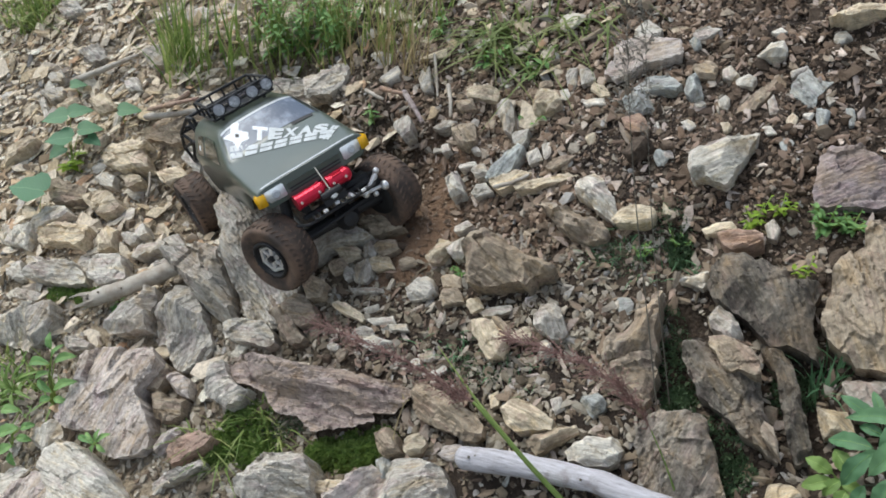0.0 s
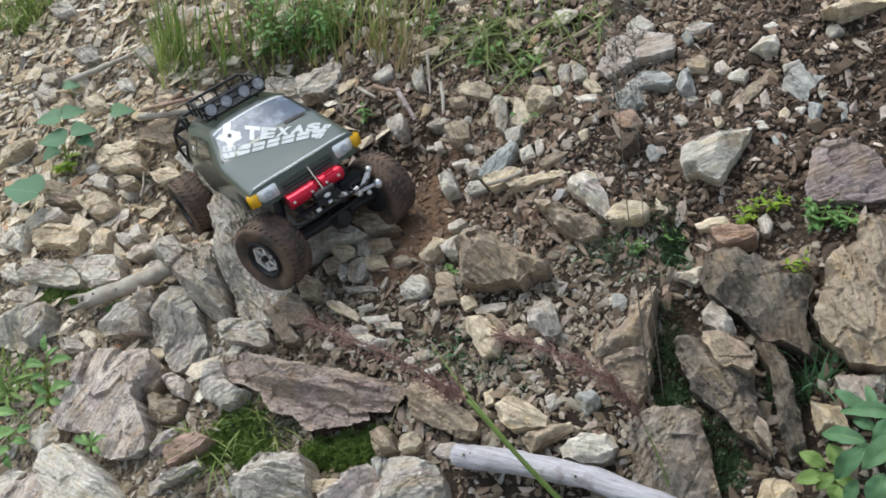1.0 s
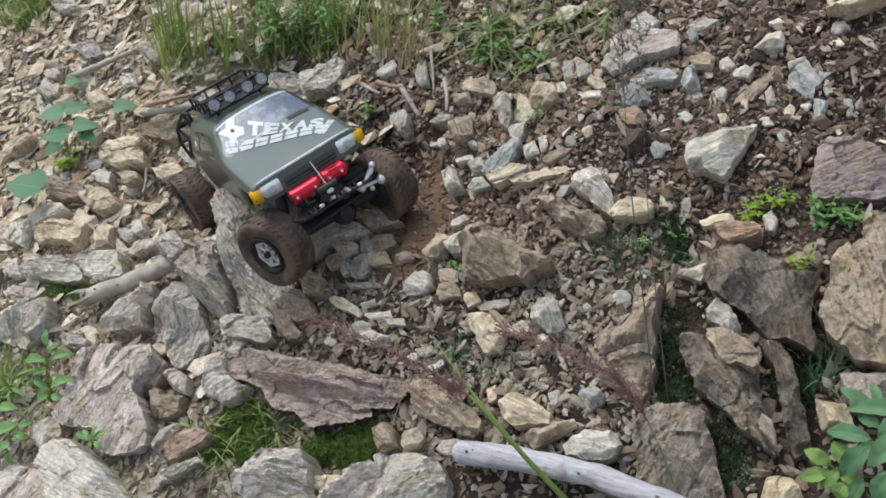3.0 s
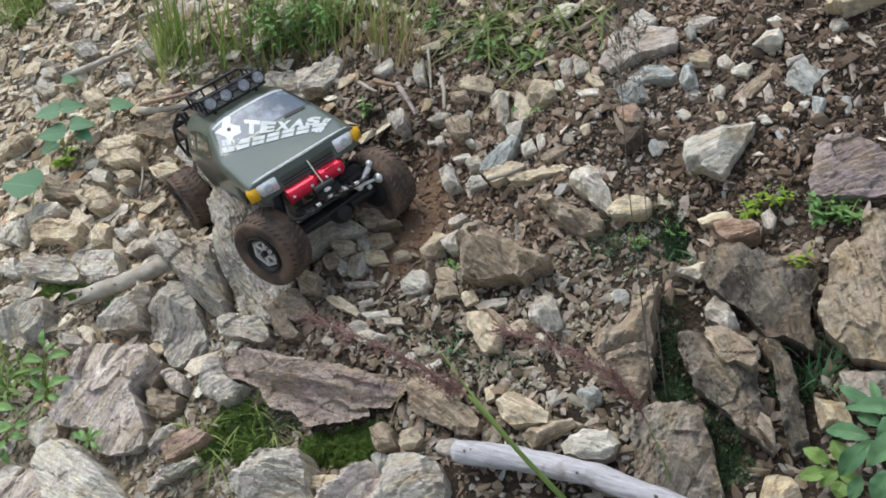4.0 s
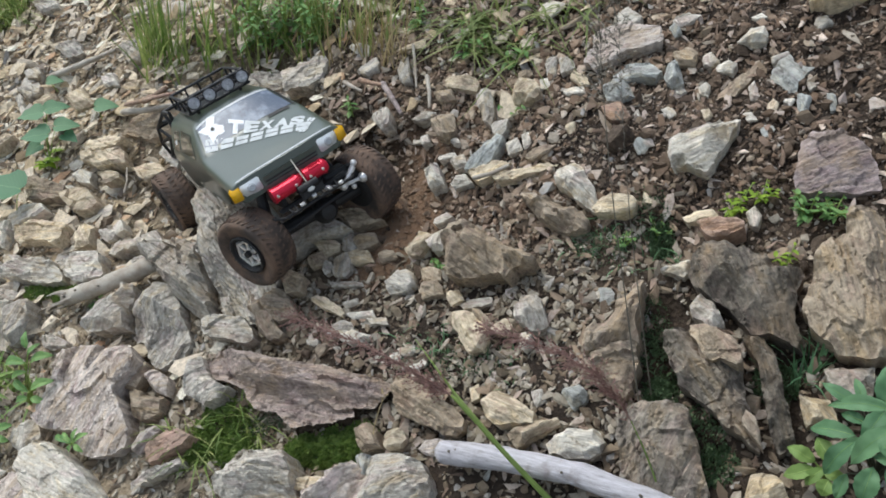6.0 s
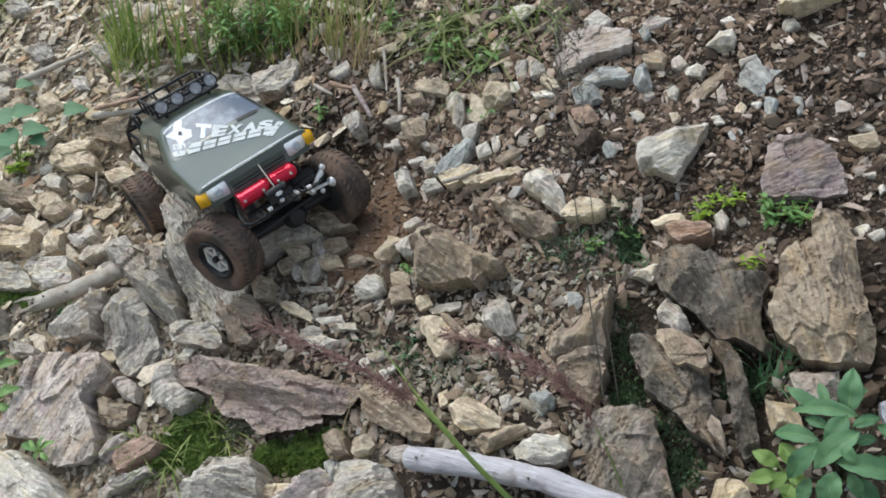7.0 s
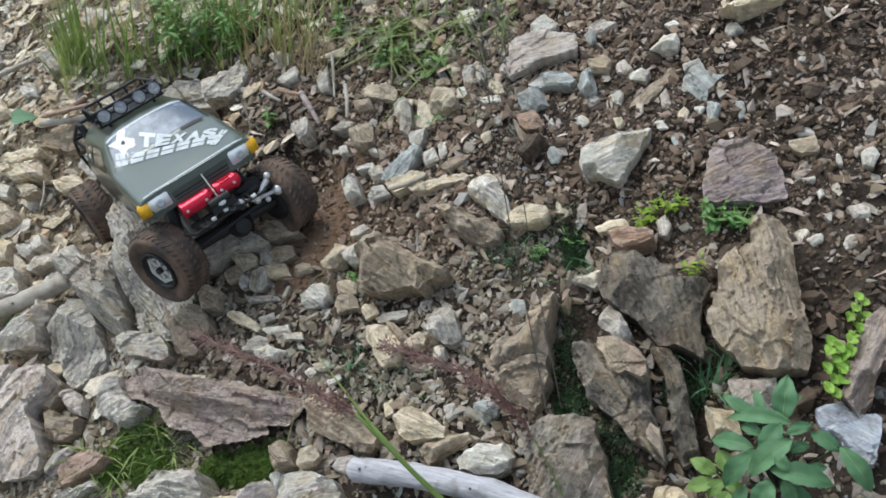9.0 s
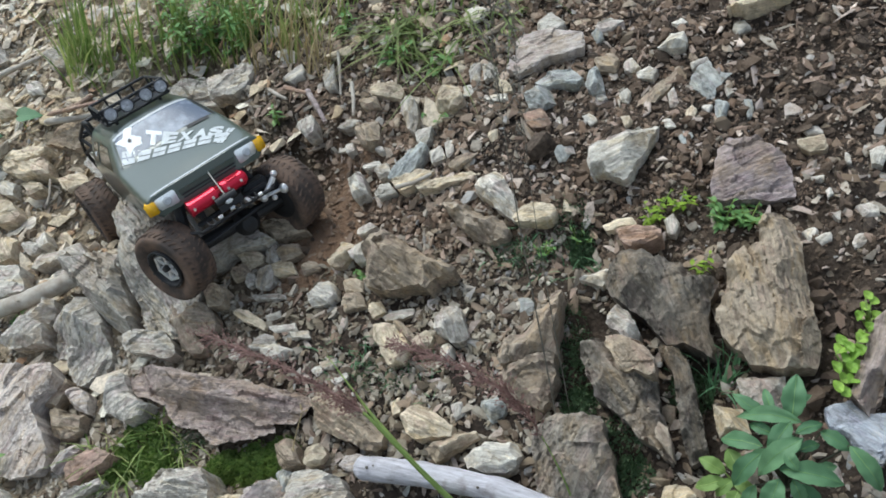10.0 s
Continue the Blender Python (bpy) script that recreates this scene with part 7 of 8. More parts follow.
seed_stalk([(0.185, -0.424, 0.000), (0.147, -0.375, 0.080), (0.116, -0.332, 0.140), (0.090, -0.304, 0.170), (0.006, -0.250, 0.200), (-0.108, -0.188, 0.200)], 0.55, 0.0042, "arching green grass stalk with reddish seed head", 81, 270, PANICLE, 0.03, (0.064, -0.243, 0.19))
seed_stalk([(0.317, -0.431, 0.000), (0.313, -0.380, 0.100), (0.296, -0.335, 0.180), (0.239, -0.289, 0.200), (0.161, -0.250, 0.200)], 0.35, 0.0016, "thin grass stalk with drooping reddish seed head", 82, 270, PANICLE, 0.028)
seed_stalk([(0.301, -0.317, -0.000), (0.320, -0.246, 0.135), (0.341, -0.166, 0.287), (0.361, -0.105, 0.403), (0.382, -0.053, 0.499)], 0.72, 0.0011, "tall thin dark dry grass stalk with sparse seed head", 83, 90, DARK_STALK, 0.03)
seed_stalk([(0.316, -0.300, -0.016), (0.353, -0.158, 0.254), (0.396, -0.040, 0.473)], 0.6, 0.0009, "thin dry grass stalk standing on the slope", 84, 60, DARK_STALK, 0.02)
seed_stalk([(-0.082, -0.318, 0.000), (-0.065, -0.291, 0.030), (-0.038, -0.262, 0.060)], 0.9, 0.0012, "curved dry grass stem over moss", 85, 4, DRY, 0.01)

# ---- radio-controlled crawler truck ----
OLIVE = tinted("olive_lexan", (0.072, 0.093, 0.079), 0.3, dirt=(0.16, 0.13, 0.09), dirt_scale=14.0, dirt_from=0.62, relief=0.06, grain=500.0, coat=0.55)
BLACK = tinted("black_nylon", (0.014, 0.014, 0.016), 0.6, dirt=(0.10, 0.075, 0.05), dirt_scale=30.0, dirt_from=0.62)
TYRE = tinted("muddy_rubber", (0.052, 0.040, 0.034), 0.9, dirt=(0.165, 0.108, 0.076), dirt_scale=24.0, dirt_from=0.40, relief=0.8, grain=180.0)
CHROME = tinted("brushed_silver", (0.75, 0.75, 0.75), 0.3, 0.6, relief=0.05)
RED = tinted("red_anodised", (0.6, 0.012, 0.045), 0.28, 0.35, relief=0.05)
AMBER = tinted("amber_lens", (0.85, 0.47, 0.015), 0.25, relief=0.05)
LENS = tinted("clear_lens", (0.78, 0.82, 0.85), 0.2, relief=0.05, coat=0.5)
LAMP_LENS = tinted("grey_lens", (0.34, 0.34, 0.35), 0.25, 0.3, dirt=(0.62, 0.62, 0.62), dirt_scale=160.0, dirt_from=0.5, relief=0.05)
# dirt here holds pale blue blotches that paint in sky reflections
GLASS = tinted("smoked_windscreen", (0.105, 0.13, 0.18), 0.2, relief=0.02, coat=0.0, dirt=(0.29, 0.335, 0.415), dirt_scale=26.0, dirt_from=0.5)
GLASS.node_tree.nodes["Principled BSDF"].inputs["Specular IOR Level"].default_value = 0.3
SIDE_GLASS = tinted("dark_side_window", (0.035, 0.04, 0.035), 0.15, relief=0.02, coat=0.6)
WHITE = tinted("white_vinyl", (0.78, 0.80, 0.82), 0.55, relief=0.05)
SILVER = tinted("silver_trim", (0.48, 0.51, 0.54), 0.4, 0.2, relief=0.05)
# white vinyl greyed in colour to stand in for glare washing it out
GLARE_VINYL = tinted("glare_greyed_vinyl", (0.52, 0.55, 0.56), 0.5, relief=0.05, dirt=(0.36, 0.39, 0.40), dirt_scale=60.0)
ROPE = tinted("pale_cord", (0.6, 0.58, 0.5), 0.7)
BLUE = tinted("blue_tube", (0.12, 0.3, 0.55), 0.4)


def truck_body(truck):
    bottoms = [(-0.116, 0.09), (-0.112, 0.088), (-0.06, 0.087), (0.0, 0.087), (0.044, 0.087), (0.064, 0.089), (0.082, 0.100), (0.100, 0.126), (0.115, 0.135), (0.145, 0.139), (0.175, 0.134), (0.195, 0.126), (0.206, 0.123), (0.212, 0.123), (0.2145, 0.125)]
    cab = ((0.082, 0.0), (0.088, 0.1), (0.094, 0.135), (0.0955, 0.163), (0.093, 0.180), (0.079, 0.211), (0.068, 0.225), (0.046, 0.2315), (0, 0.233))
    cowl = ((0.082, 0.0), (0.088, 0.1), (0.094, 0.135), (0.0965, 0.160), (0.096, 0.174), (0.093, 0.182), (0.085, 0.187), (0.05, 0.190), (0, 0.191))
    nose = ((0.084, 0.0), (0.090, 0.1), (0.0955, 0.135), (0.0975, 0.146), (0.096, 0.152), (0.092, 0.157), (0.082, 0.161), (0.046, 0.164), (0, 0.165))
    rows = []
    for x, zb in bottoms:
        if x <= 0.044:
            prof = cab
        elif x <= 0.100:
            f = (x - 0.044) / 0.056
            prof = [(a[0] + (c[0] - a[0]) * f, a[1] + (c[1] - a[1]) * f) for a, c in zip(cab, cowl)]
        else:
            f = min(1, (x - 0.100) / 0.101)
            prof = [(a[0] + (c[0] - a[0]) * f, a[1] + (c[1] - a[1]) * f) for a, c in zip(cowl, nose)]
        pull = 1.0
        if x > 0.2:
            pull = 1.0 if x < 0.21 else 0.99 if x < 0.213 else 0.975
        if x < -0.113:
            pull = 0.96
        row = []
        for k, (y, z) in enumerate(prof):
            z = max(z, zb + k * 0.005) if k else zb
            if x > 0.205:
                z = min(z, 0.1615 if x < 0.21 else 0.1605 if x < 0.213 else 0.159)
            if x < -0.113:
                z = min(z, 0.226)
            row.append(Vector((x, -y * pull, z)))
        rows.append(row + [Vector((p.x, -p.y, p.z)) for p in row[-2::-1]])
    bm = bmesh.new()
    grid = [[bm.verts.new(p) for p in r] for r in rows]
    for a, c in zip(grid, grid[1:]):
        for k in range(len(a) - 1):
            bm.faces.new((a[k], a[k + 1], c[k + 1], c[k]))
    for r in (grid[0], grid[-1]):
        n = len(r)
        for k in range(n // 2):
            if n - 2 - k > k + 1:
                bm.faces.new((r[k], r[k + 1], r[n - 2 - k], r[n - 1 - k]) if r is grid[0] else (r[n - 1 - k], r[n - 2 - k], r[k + 1], r[k]))
            else:
                bm.faces.new((r[k], r[k + 1], r[n - 1 - k]) if r is grid[0] else (r[n - 1 - k], r[k + 1], r[k]))
    bmesh.ops.recalc_face_normals(bm, faces=bm.faces)
    crease = bm.edges.layers.float.new("crease_edge")
    for a, c in zip(grid[-1], grid[-1][1:]):
        bm.edges.get((a, c))[crease] = 0.85
    body = part("body", bm, OLIVE, truck, "olive green lexan pickup body shell")
    sub = body.modifiers.new("round", "SUBSURF")
    sub.levels = sub.render_levels = 2
    bpy.context.view_layer.update()
    done = bpy.data.meshes.new_from_object(body.evaluated_get(bpy.context.evaluated_depsgraph_get()))
    body.modifiers.clear()
    body.data = done
    done.shade_smooth()
    return body


LUG = bpy.data.meshes.new("tread_lug")
lug_shape = box((0.0046, 0.0040, 0.0150), Matrix(), 0.0013)
lug_shape.to_mesh(LUG)
lug_shape.free()
LUG.materials.append(TYRE)


def truck_wheel(truck, x, y, z, steer, side, spin):
    """A big-lugged wheel; side is +1 where its outer face looks to the left of the truck."""
    m = pose(x, y, z, 0, 0, steer) @ pose(0, 0, 0, -90 * side, 0, 0) @ pose(0, 0, 0, 0, 0, spin) @ Matrix.Diagonal((0.91, 0.91, 0.91, 1))
    hub = lathe([(0.012, -0.022), (0.034, -0.024), (0.036, -0.018), (0.033, -0.012), (0.033, 0.012), (0.036, 0.019), (0.034, 0.024), (0.030, 0.024), (0.029, 0.008), (0.006, 0.006), (0.0005, 0.006)], m, 28)
    wheel = part("wheel", hub, BLACK, truck, "black beadlock wheel with silver star", True)
    prof = [(0.033, -0.021), (0.045, -0.026), (0.057, -0.029), (0.0625, -0.027), (0.0645, -0.02), (0.066, 0.0), (0.0645, 0.02), (0.0625, 0.027), (0.057, 0.029), (0.045, 0.026), (0.033, 0.021)]
    part("tyre", lathe(prof, m, 40), TYRE, wheel, "muddy brown rubber tyre", True)
    for k in range(38):
        for row, (zc, skew) in enumerate(((-0.0175, 0.55), (0.0175, -0.55), (0.0, 0.3))):
            lug = new("tread_lug", LUG)
            lug.parent = wheel
            lug.matrix_local = m @ Matrix.Rotation((k + row * 0.34) * math.tau / 38, 4, "Z") @ Matrix.Translation((0.0648 if row == 2 else 0.0636, 0, zc)) @ Matrix.Rotation(skew, 4, "X") @ Matrix.Diagonal((1, 1, 0.62 if row == 2 else 1, 1))
    ring = lathe([(0.030, 0.0235), (0.036, 0.0245), (0.0365, 0.0265), (0.033, 0.028), (0.030, 0.0265), (0.030, 0.0235)], m, 28)
    part("beadlock_ring", ring, BLACK, wheel, "", True)
    bm = bmesh.new()
    for k in range(6):
        a = k * math.tau / 6
        r = m @ Matrix.Rotation(a, 4, "Z")
        box_into(bm, (0.017, 0.0075, 0.006), r @ Matrix.Translation((0.014, 0, 0.0175)), 0.0012)
        box_into(bm, (0.006, 0.0135, 0.006), r @ Matrix.Translation((0.0235, 0, 0.0185)), 0.0015)
    part("star_spokes", bm, CHROME, wheel, "silver six-spoke star")
    rim = lathe([(0.0215, 0.016), (0.0275, 0.017), (0.0290, 0.0205), (0.0265, 0.0225), (0.0225, 0.021), (0.0215, 0.016)], m, 6)
    part("star_ring", rim, CHROME, wheel, "silver hexagonal spoke ring")
    nut = lathe([(0.0005, 0.027), (0.0055, 0.027), (0.006, 0.02), (0.006, 0.006)], m, 6)
    part("hub_nut", nut, BLACK, wheel)
    bm = bmesh.new()
    for k in range(12):
        a = k * math.tau / 12
        tube_into(bm, [m @ Vector((0.033 * math.cos(a), 0.033 * math.sin(a), z0)) for z0 in (0.026, 0.0295)], 0.0014, 6)
    part("ring_bolts", bm, BLACK, wheel)


def build_truck():
    truck = new("crawler_truck")
    tagged(truck, "olive green toy pickup crawler with muddy tyres climbing rocks", "toy truck")
    truck.matrix_world = pose(-0.2519, 0.1977, -0.0646, 17.02, -16.73, -60.0) @ Matrix.Diagonal((1.014, 1.014, 1.014, 1))
    body = truck_body(truck)
    from_mesh = bmesh.new()
    from_mesh.from_mesh(body.data)
    from mathutils.bvhtree import BVHTree
    shell = BVHTree.FromBMesh(from_mesh)
    from_mesh.free()

    def down(x, y, gap=0.0009):
        hit = shell.ray_cast(Vector((x, y, 0.4)), Vector((0, 0, -1)))
        return hit[0] + hit[1].normalized() * gap if hit[0] else Vector((x, y, 0.15))

    def across(x, z, side, gap=0.0009):
        hit = shell.ray_cast(Vector((x, side * 0.4, z)), Vector((0, -side, 0)))
        return hit[0] + hit[1].normalized() * gap if hit[0] else Vector((x, side * 0.09, z))

    def patch(fn, quad, nu, nv):
        """A thin sheet laid on the shell between four corners."""
        a, b, c, d = (Vector(q).to_2d() for q in quad)
        bm = bmesh.new()
        rows = []
        for j in range(nv + 1):
            row = []
            for i in range(nu + 1):
                s, t = i / nu, j / nv
                p = (a * (1 - s) + b * s) * (1 - t) + (d * (1 - s) + c * s) * t
                row.append(bm.verts.new(fn(p.x, p.y)))
            rows.append(row)
        for lo, hi in zip(rows, rows[1:]):
            for i in range(nu):
                bm.faces.new((lo[i], lo[i + 1], hi[i + 1], hi[i]))
        return bm

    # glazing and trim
    screen = part("windscreen", patch(down, ((0.050, -0.065, 0), (0.095, -0.079, 0), (0.095, 0.079, 0), (0.050, 0.065, 0)), 8, 16), GLASS, body, "smoked windscreen with painted pale reflections", True)
    part("cowl_vent", patch(lambda x, y: down(x, y, 0.0012), ((0.0962, 0.034, 0), (0.1018, 0.034, 0), (0.1018, 0.072, 0), (0.0962, 0.072, 0)), 2, 16), BLACK, screen, "black cowl strip under the windscreen")
    part("screen_trim", patch(lambda x, y: down(x, y, 0.0014), ((0.0450, -0.066, 0), (0.0502, -0.066, 0), (0.0502, 0.066, 0), (0.0450, 0.066, 0)), 2, 16), SILVER, screen)
    for s in (-1, 1):
        part("screen_trim", patch(lambda x, y: down(x, y, 0.0014), ((0.047, s * 0.067, 0), (0.047, s * 0.070, 0), (0.097, s * 0.085, 0), (0.097, s * 0.082, 0)), 2, 10), BLACK if s > 0 else OLIVE, screen)
        part("side_window", patch(lambda x, z: across(x, z, s), ((-0.033, 0.183, 0), (0.055, 0.181, 0), (0.030, 0.213, 0), (-0.03, 0.215, 0)), 10, 6), SIDE_GLASS, body, "dark side window", True)
        part("quarter_window", patch(lambda x, z: across(x, z, s), ((-0.084, 0.182, 0), (-0.046, 0.183, 0), (-0.043, 0.214, 0), (-0.076, 0.212, 0)), 6, 6), SIDE_GLASS, body, "dark quarter window", True)
        part("door_gap", patch(lambda x, z: across(x, z, s, 0.0005), ((0.063, 0.1, 0), (0.0642, 0.1, 0), (0.0642, 0.172, 0), (0.063, 0.172, 0)), 1, 10), BLACK, body)
        part("door_gap", patch(lambda x, z: across(x, z, s, 0.0005), ((-0.0385, 0.1, 0), (-0.0373, 0.1, 0), (-0.0373, 0.178, 0), (-0.0385, 0.178, 0)), 1, 10), BLACK, body)
        part("side_crease", patch(lambda x, z: across(x, z, s, 0.0004), ((-0.11, 0.1085, 0), (0.07, 0.1085, 0), (0.07, 0.1097, 0), (-0.11, 0.1097, 0)), 20, 1), BLACK, body)
        part("filler_cap", lathe([(0.0005, 0.0012), (0.0045, 0.0012), (0.005, 0.0)], Matrix.Translation(across(-0.066, 0.194, s, 0)) @ pose(0, 0, 0, -72 * s, 0, 0), 16), WHITE, body)
        # lamps
        head = part("headlight", box((0.012, 0.034, 0.0205), pose(0.2110, s * 0.0685, 0.1425, 0, 6, s * 8), 0.0015), LENS, body, "clear rectangular headlight", True)
        part("reflector", lathe([(0.0005, 0.002), (0.0045, 0.0024), (0.007, 0.0005)], pose(0.2176, s * 0.068, 0.1425, 0, 84, s * 8), 16), SILVER, head)
        part("turn_marker", box((0.015, 0.0165, 0.0195), pose(0.2090, s * 0.0910, 0.1425, 0, 5, s * 22), 0.0012), AMBER, body, "amber corner turn marker", True)
    part("grille", box((0.005, 0.098, 0.017), pose(0.2125, 0, 0.1405, 0, 6, 0), 0.002), OLIVE, body)
    for z in (0.134, 0.139):
        part("grille_slot", box((0.002, 0.09, 0.0018), pose(0.2155, 0, z - 0.001), 0.0004), BLACK, body)
    # silver strip paints in the highlight along the front of the bonnet
    part("bonnet_edge", patch(lambda x, y: down(x, y, 0.0005), ((0.2095, -0.084, 0), (0.2125, -0.084, 0), (0.2125, 0.084, 0), (0.2095, 0.084, 0)), 1, 16), SILVER, body, "pale strip painted in as the bonnet edge highlight")
    # hood vinyl: rows of plain bars and one angular patch
    def bar_row(x0, y0, dx, dy, count, width, gap, high):
        n = math.hypot(dx, dy)
        ex, ey = dx / n, dy / n
        px, py = -ey, ex
        for k in range(count):
            s0 = k * (width + gap)
            for lo, hi in ((0.0, 0.45), (0.55, 1.0)):
                c = []
                for s, h in ((s0, lo), (s0 + width, lo), (s0 + width, hi), (s0, hi)):
                    c.append((x0 + ex * s + px * h * high, y0 + ey * s + py * h * high, 0))
                part("vinyl_bar", patch(lambda x, y: down(x, y, 0.0009), c, 4, 3), GLARE_VINYL, body)
    bar_row(0.094, -0.080, 0.567, 0.825, 7, 0.0200, 0.0045, 0.023)
    bar_row(0.192, 0.05, -0.55, 0.72, 3, 0.012, 0.003, 0.011)

    def hood_point(s, h, gap):
        return down(0.088 + 0.645 * s - 0.766 * h, -0.034 + 0.766 * s + 0.645 * h, gap)

    # the one legible word, letter by letter
    for k, glyph in enumerate("TEXAS"):
        curve = bpy.data.curves.new("letter", "FONT")
        curve.body, curve.size, curve.offset = glyph, 1.0, 0.06
        holder = bpy.data.objects.new("letter", curve)
        me = bpy.data.meshes.new_from_object(holder)
        bpy.data.objects.remove(holder)
        xs, ys = [p.co.x for p in me.vertices], [p.co.y for p in me.vertices]
        bm = bmesh.new()
        bm.from_mesh(me)
        for p in bm.verts:
            fx, fy = (p.co.x - min(xs)) / (max(xs) - min(xs)), (p.co.y - min(ys)) / (max(ys) - min(ys))
            p.co = hood_point(k * 0.0250 + fx * 0.0232, fy * 0.0255, 0.0011)
        part("letter", bm, GLARE_VINYL if k else WHITE, body)

    def cut_out(name, outline, gap, material, label):
        """A flat shape of vinyl laid over bonnet and screen."""
        bm = bmesh.new()
        step, spots = 0.0014, {}

        def within(x, y):
            hit = False
            for (x1, y1), (x2, y2) in zip(outline, outline[1:] + outline[:1]):
                if (y1 > y) != (y2 > y) and x < (x2 - x1) * (y - y1) / (y2 - y1) + x1:
                    hit = not hit
            return hit

        def spot(i, j):
            if (i, j) not in spots:
                spots[i, j] = bm.verts.new(hood_point(i * step, j * step, gap))
            return spots[i, j]

        for i in range(-60, 20):
            for j in range(-40, 40):
                if within((i + 0.5) * step, (j + 0.5) * step):
                    bm.faces.new([spot(i, j), spot(i + 1, j), spot(i + 1, j + 1), spot(i, j + 1)])
        part(name, bm, material, body, label)

    cut_out("vinyl_patch", [(-0.0336, 0.0300), (-0.0208, 0.0300), (-0.0208, 0.0156), (-0.0064, 0.0132), (-0.0040, 0.0012), (-0.0144, -0.0044), (-0.0200, -0.0180), (-0.0280, -0.0052), (-0.0464, 0.0028), (-0.0336, 0.0100)], 0.0014, WHITE, "angular white vinyl patch")
    cut_out("vinyl_star", [(-0.0225 + r * math.sin(a), 0.006 + r * math.cos(a)) for r, a in ((0.0052 if q % 2 == 0 else 0.0022, q * math.pi / 5) for q in range(10))], 0.0019, BLACK, "small dark star")

    # roof rack
    rack_z, top_z = 0.2385, 0.262
    rect = [(-0.092, -0.052), (0.01, -0.056), (0.01, 0.056), (-0.092, 0.052)]
    bm = bmesh.new()
    for z in (rack_z, top_z):
        pts = [(x, y, z) for x, y in rect]
        for a, c in zip(pts, pts[1:] + pts[:1]):
            tube_into(bm, [a, c], 0.0024, 6)
    for x in (-0.092, -0.058, -0.024, 0.01):
        for y in (-0.054, 0.054):
            tube_into(bm, [(x, y, rack_z), (x, y, top_z)], 0.0022, 6)
    for y in (-0.025, 0.0, 0.025):
        tube_into(bm, [(-0.092, y, rack_z), (-0.092, y, top_z)], 0.002, 6)
    for y in (-0.04, 0.04):
        for x in (-0.08, 0.0):
            tube_into(bm, [(x, y, 0.228), (x, y, rack_z)], 0.003, 6)
    rack = part("roof_rack", bm, BLACK, truck, "black tubular roof rack basket")
    bm = bmesh.new()
    nx, ny, cx, cy = 7, 7, 0.0135, 0.0145
    for i in range(nx):
        for j in range(ny):
            ox, oy = -0.089 + (i + 0.5) * cx, -0.0508 + (j + 0.5) * cy
            ring_o, ring_i = [], []
            for k in range(8):
                a = (k + 0.5) * math.tau / 8
                q = 1 / max(abs(math.cos(a)), abs(math.sin(a)))
                ring_o.append(bm.verts.new((ox + math.cos(a) * q * cx / 2, oy + math.sin(a) * q * cy / 2, rack_z + 0.002)))
                ring_i.append(bm.verts.new((ox + math.cos(a) * 0.0037, oy + math.sin(a) * 0.0037, rack_z + 0.002)))
            for k in range(8):
                bm.faces.new((ring_o[k], ring_o[(k + 1) % 8], ring_i[(k + 1) % 8], ring_i[k]))
    bmesh.ops.solidify(bm, geom=bm.faces[:], thickness=0.0015)
    part("perforated_plate", bm, tinted("dark_plate", (0.06, 0.06, 0.085), 0.4, relief=0.1), rack, "dark perforated floor plate")
    for y in (-0.045, -0.016, 0.018, 0.045):
        m = pose(0.026, y, 0.2545, 0, 80, 0)
        lamp = part("spot_lamp", lathe([(0.0005, -0.013), (0.006, -0.012), (0.0105, -0.002), (0.0115, 0.004), (0.0105, 0.005), (0.0098, 0.002)], m, 18), BLACK, rack, "round black spot lamp", True)
        part("lens", lathe([(0.0098, 0.003), (0.006, 0.0042), (0.0005, 0.0046)], m, 18), LAMP_LENS, lamp, "", True)
    part("lamp_bar", tube([(0.014, -0.058, 0.252), (0.014, 0.058, 0.252)], 0.0025), BLACK, rack)

    # tube bed behind the cab
    nodes = {"cab_top": (-0.108, 0.066, 0.236), "peak": (-0.135, 0.07, 0.238), "tail_top": (-0.205, 0.082, 0.205), "tail_mid": (-0.24, 0.084, 0.172), "tail_low": (-0.238, 0.08, 0.14), "cab_low": (-0.118, 0.066, 0.15), "cab_mid": (-0.115, 0.07, 0.19), "knee": (-0.18, 0.074, 0.185)}
    spans = ("cab_top peak", "peak tail_top", "tail_top tail_mid", "tail_mid tail_low", "tail_low cab_low", "cab_low cab_top", "cab_mid knee", "knee tail_mid", "knee tail_low", "peak cab_mid", "knee tail_top")
    for s in (-1, 1):
        for span in spans:
            a, c = (Vector(nodes[n]) for n in span.split())
            a.y *= s
            c.y *= s
            part("cage_tube", tube([a, c], 0.0031, 8), BLACK, truck)
    for n in ("peak", "tail_top", "tail_mid", "tail_low", "cab_low", "knee"):
        x, y, z = nodes[n]
        part("cage_tube", tube([(x, -y, z), (x, y, z)], 0.0031, 8), BLACK, truck)
    part("cage_tube", tube([(-0.205, -0.074, 0.212), (-0.15, 0.02, 0.2), (-0.115, 0.06, 0.236)], 0.0031, 8), BLACK, truck)
    part("bed_tray", box((0.1, 0.085, 0.012), pose(-0.17, 0, 0.135), 0.003), BLACK, truck)
    part("battery_pack", box((0.07, 0.045, 0.022), pose(-0.165, 0.005, 0.152), 0.003), BLACK, truck)
    part("antenna_tube", tube([(-0.12, 0.02, 0.19), (-0.19, 0.035, 0.2), (-0.27, 0.045, 0.205)], 0.0018, 6), BLUE, truck, "blue plastic antenna tube")

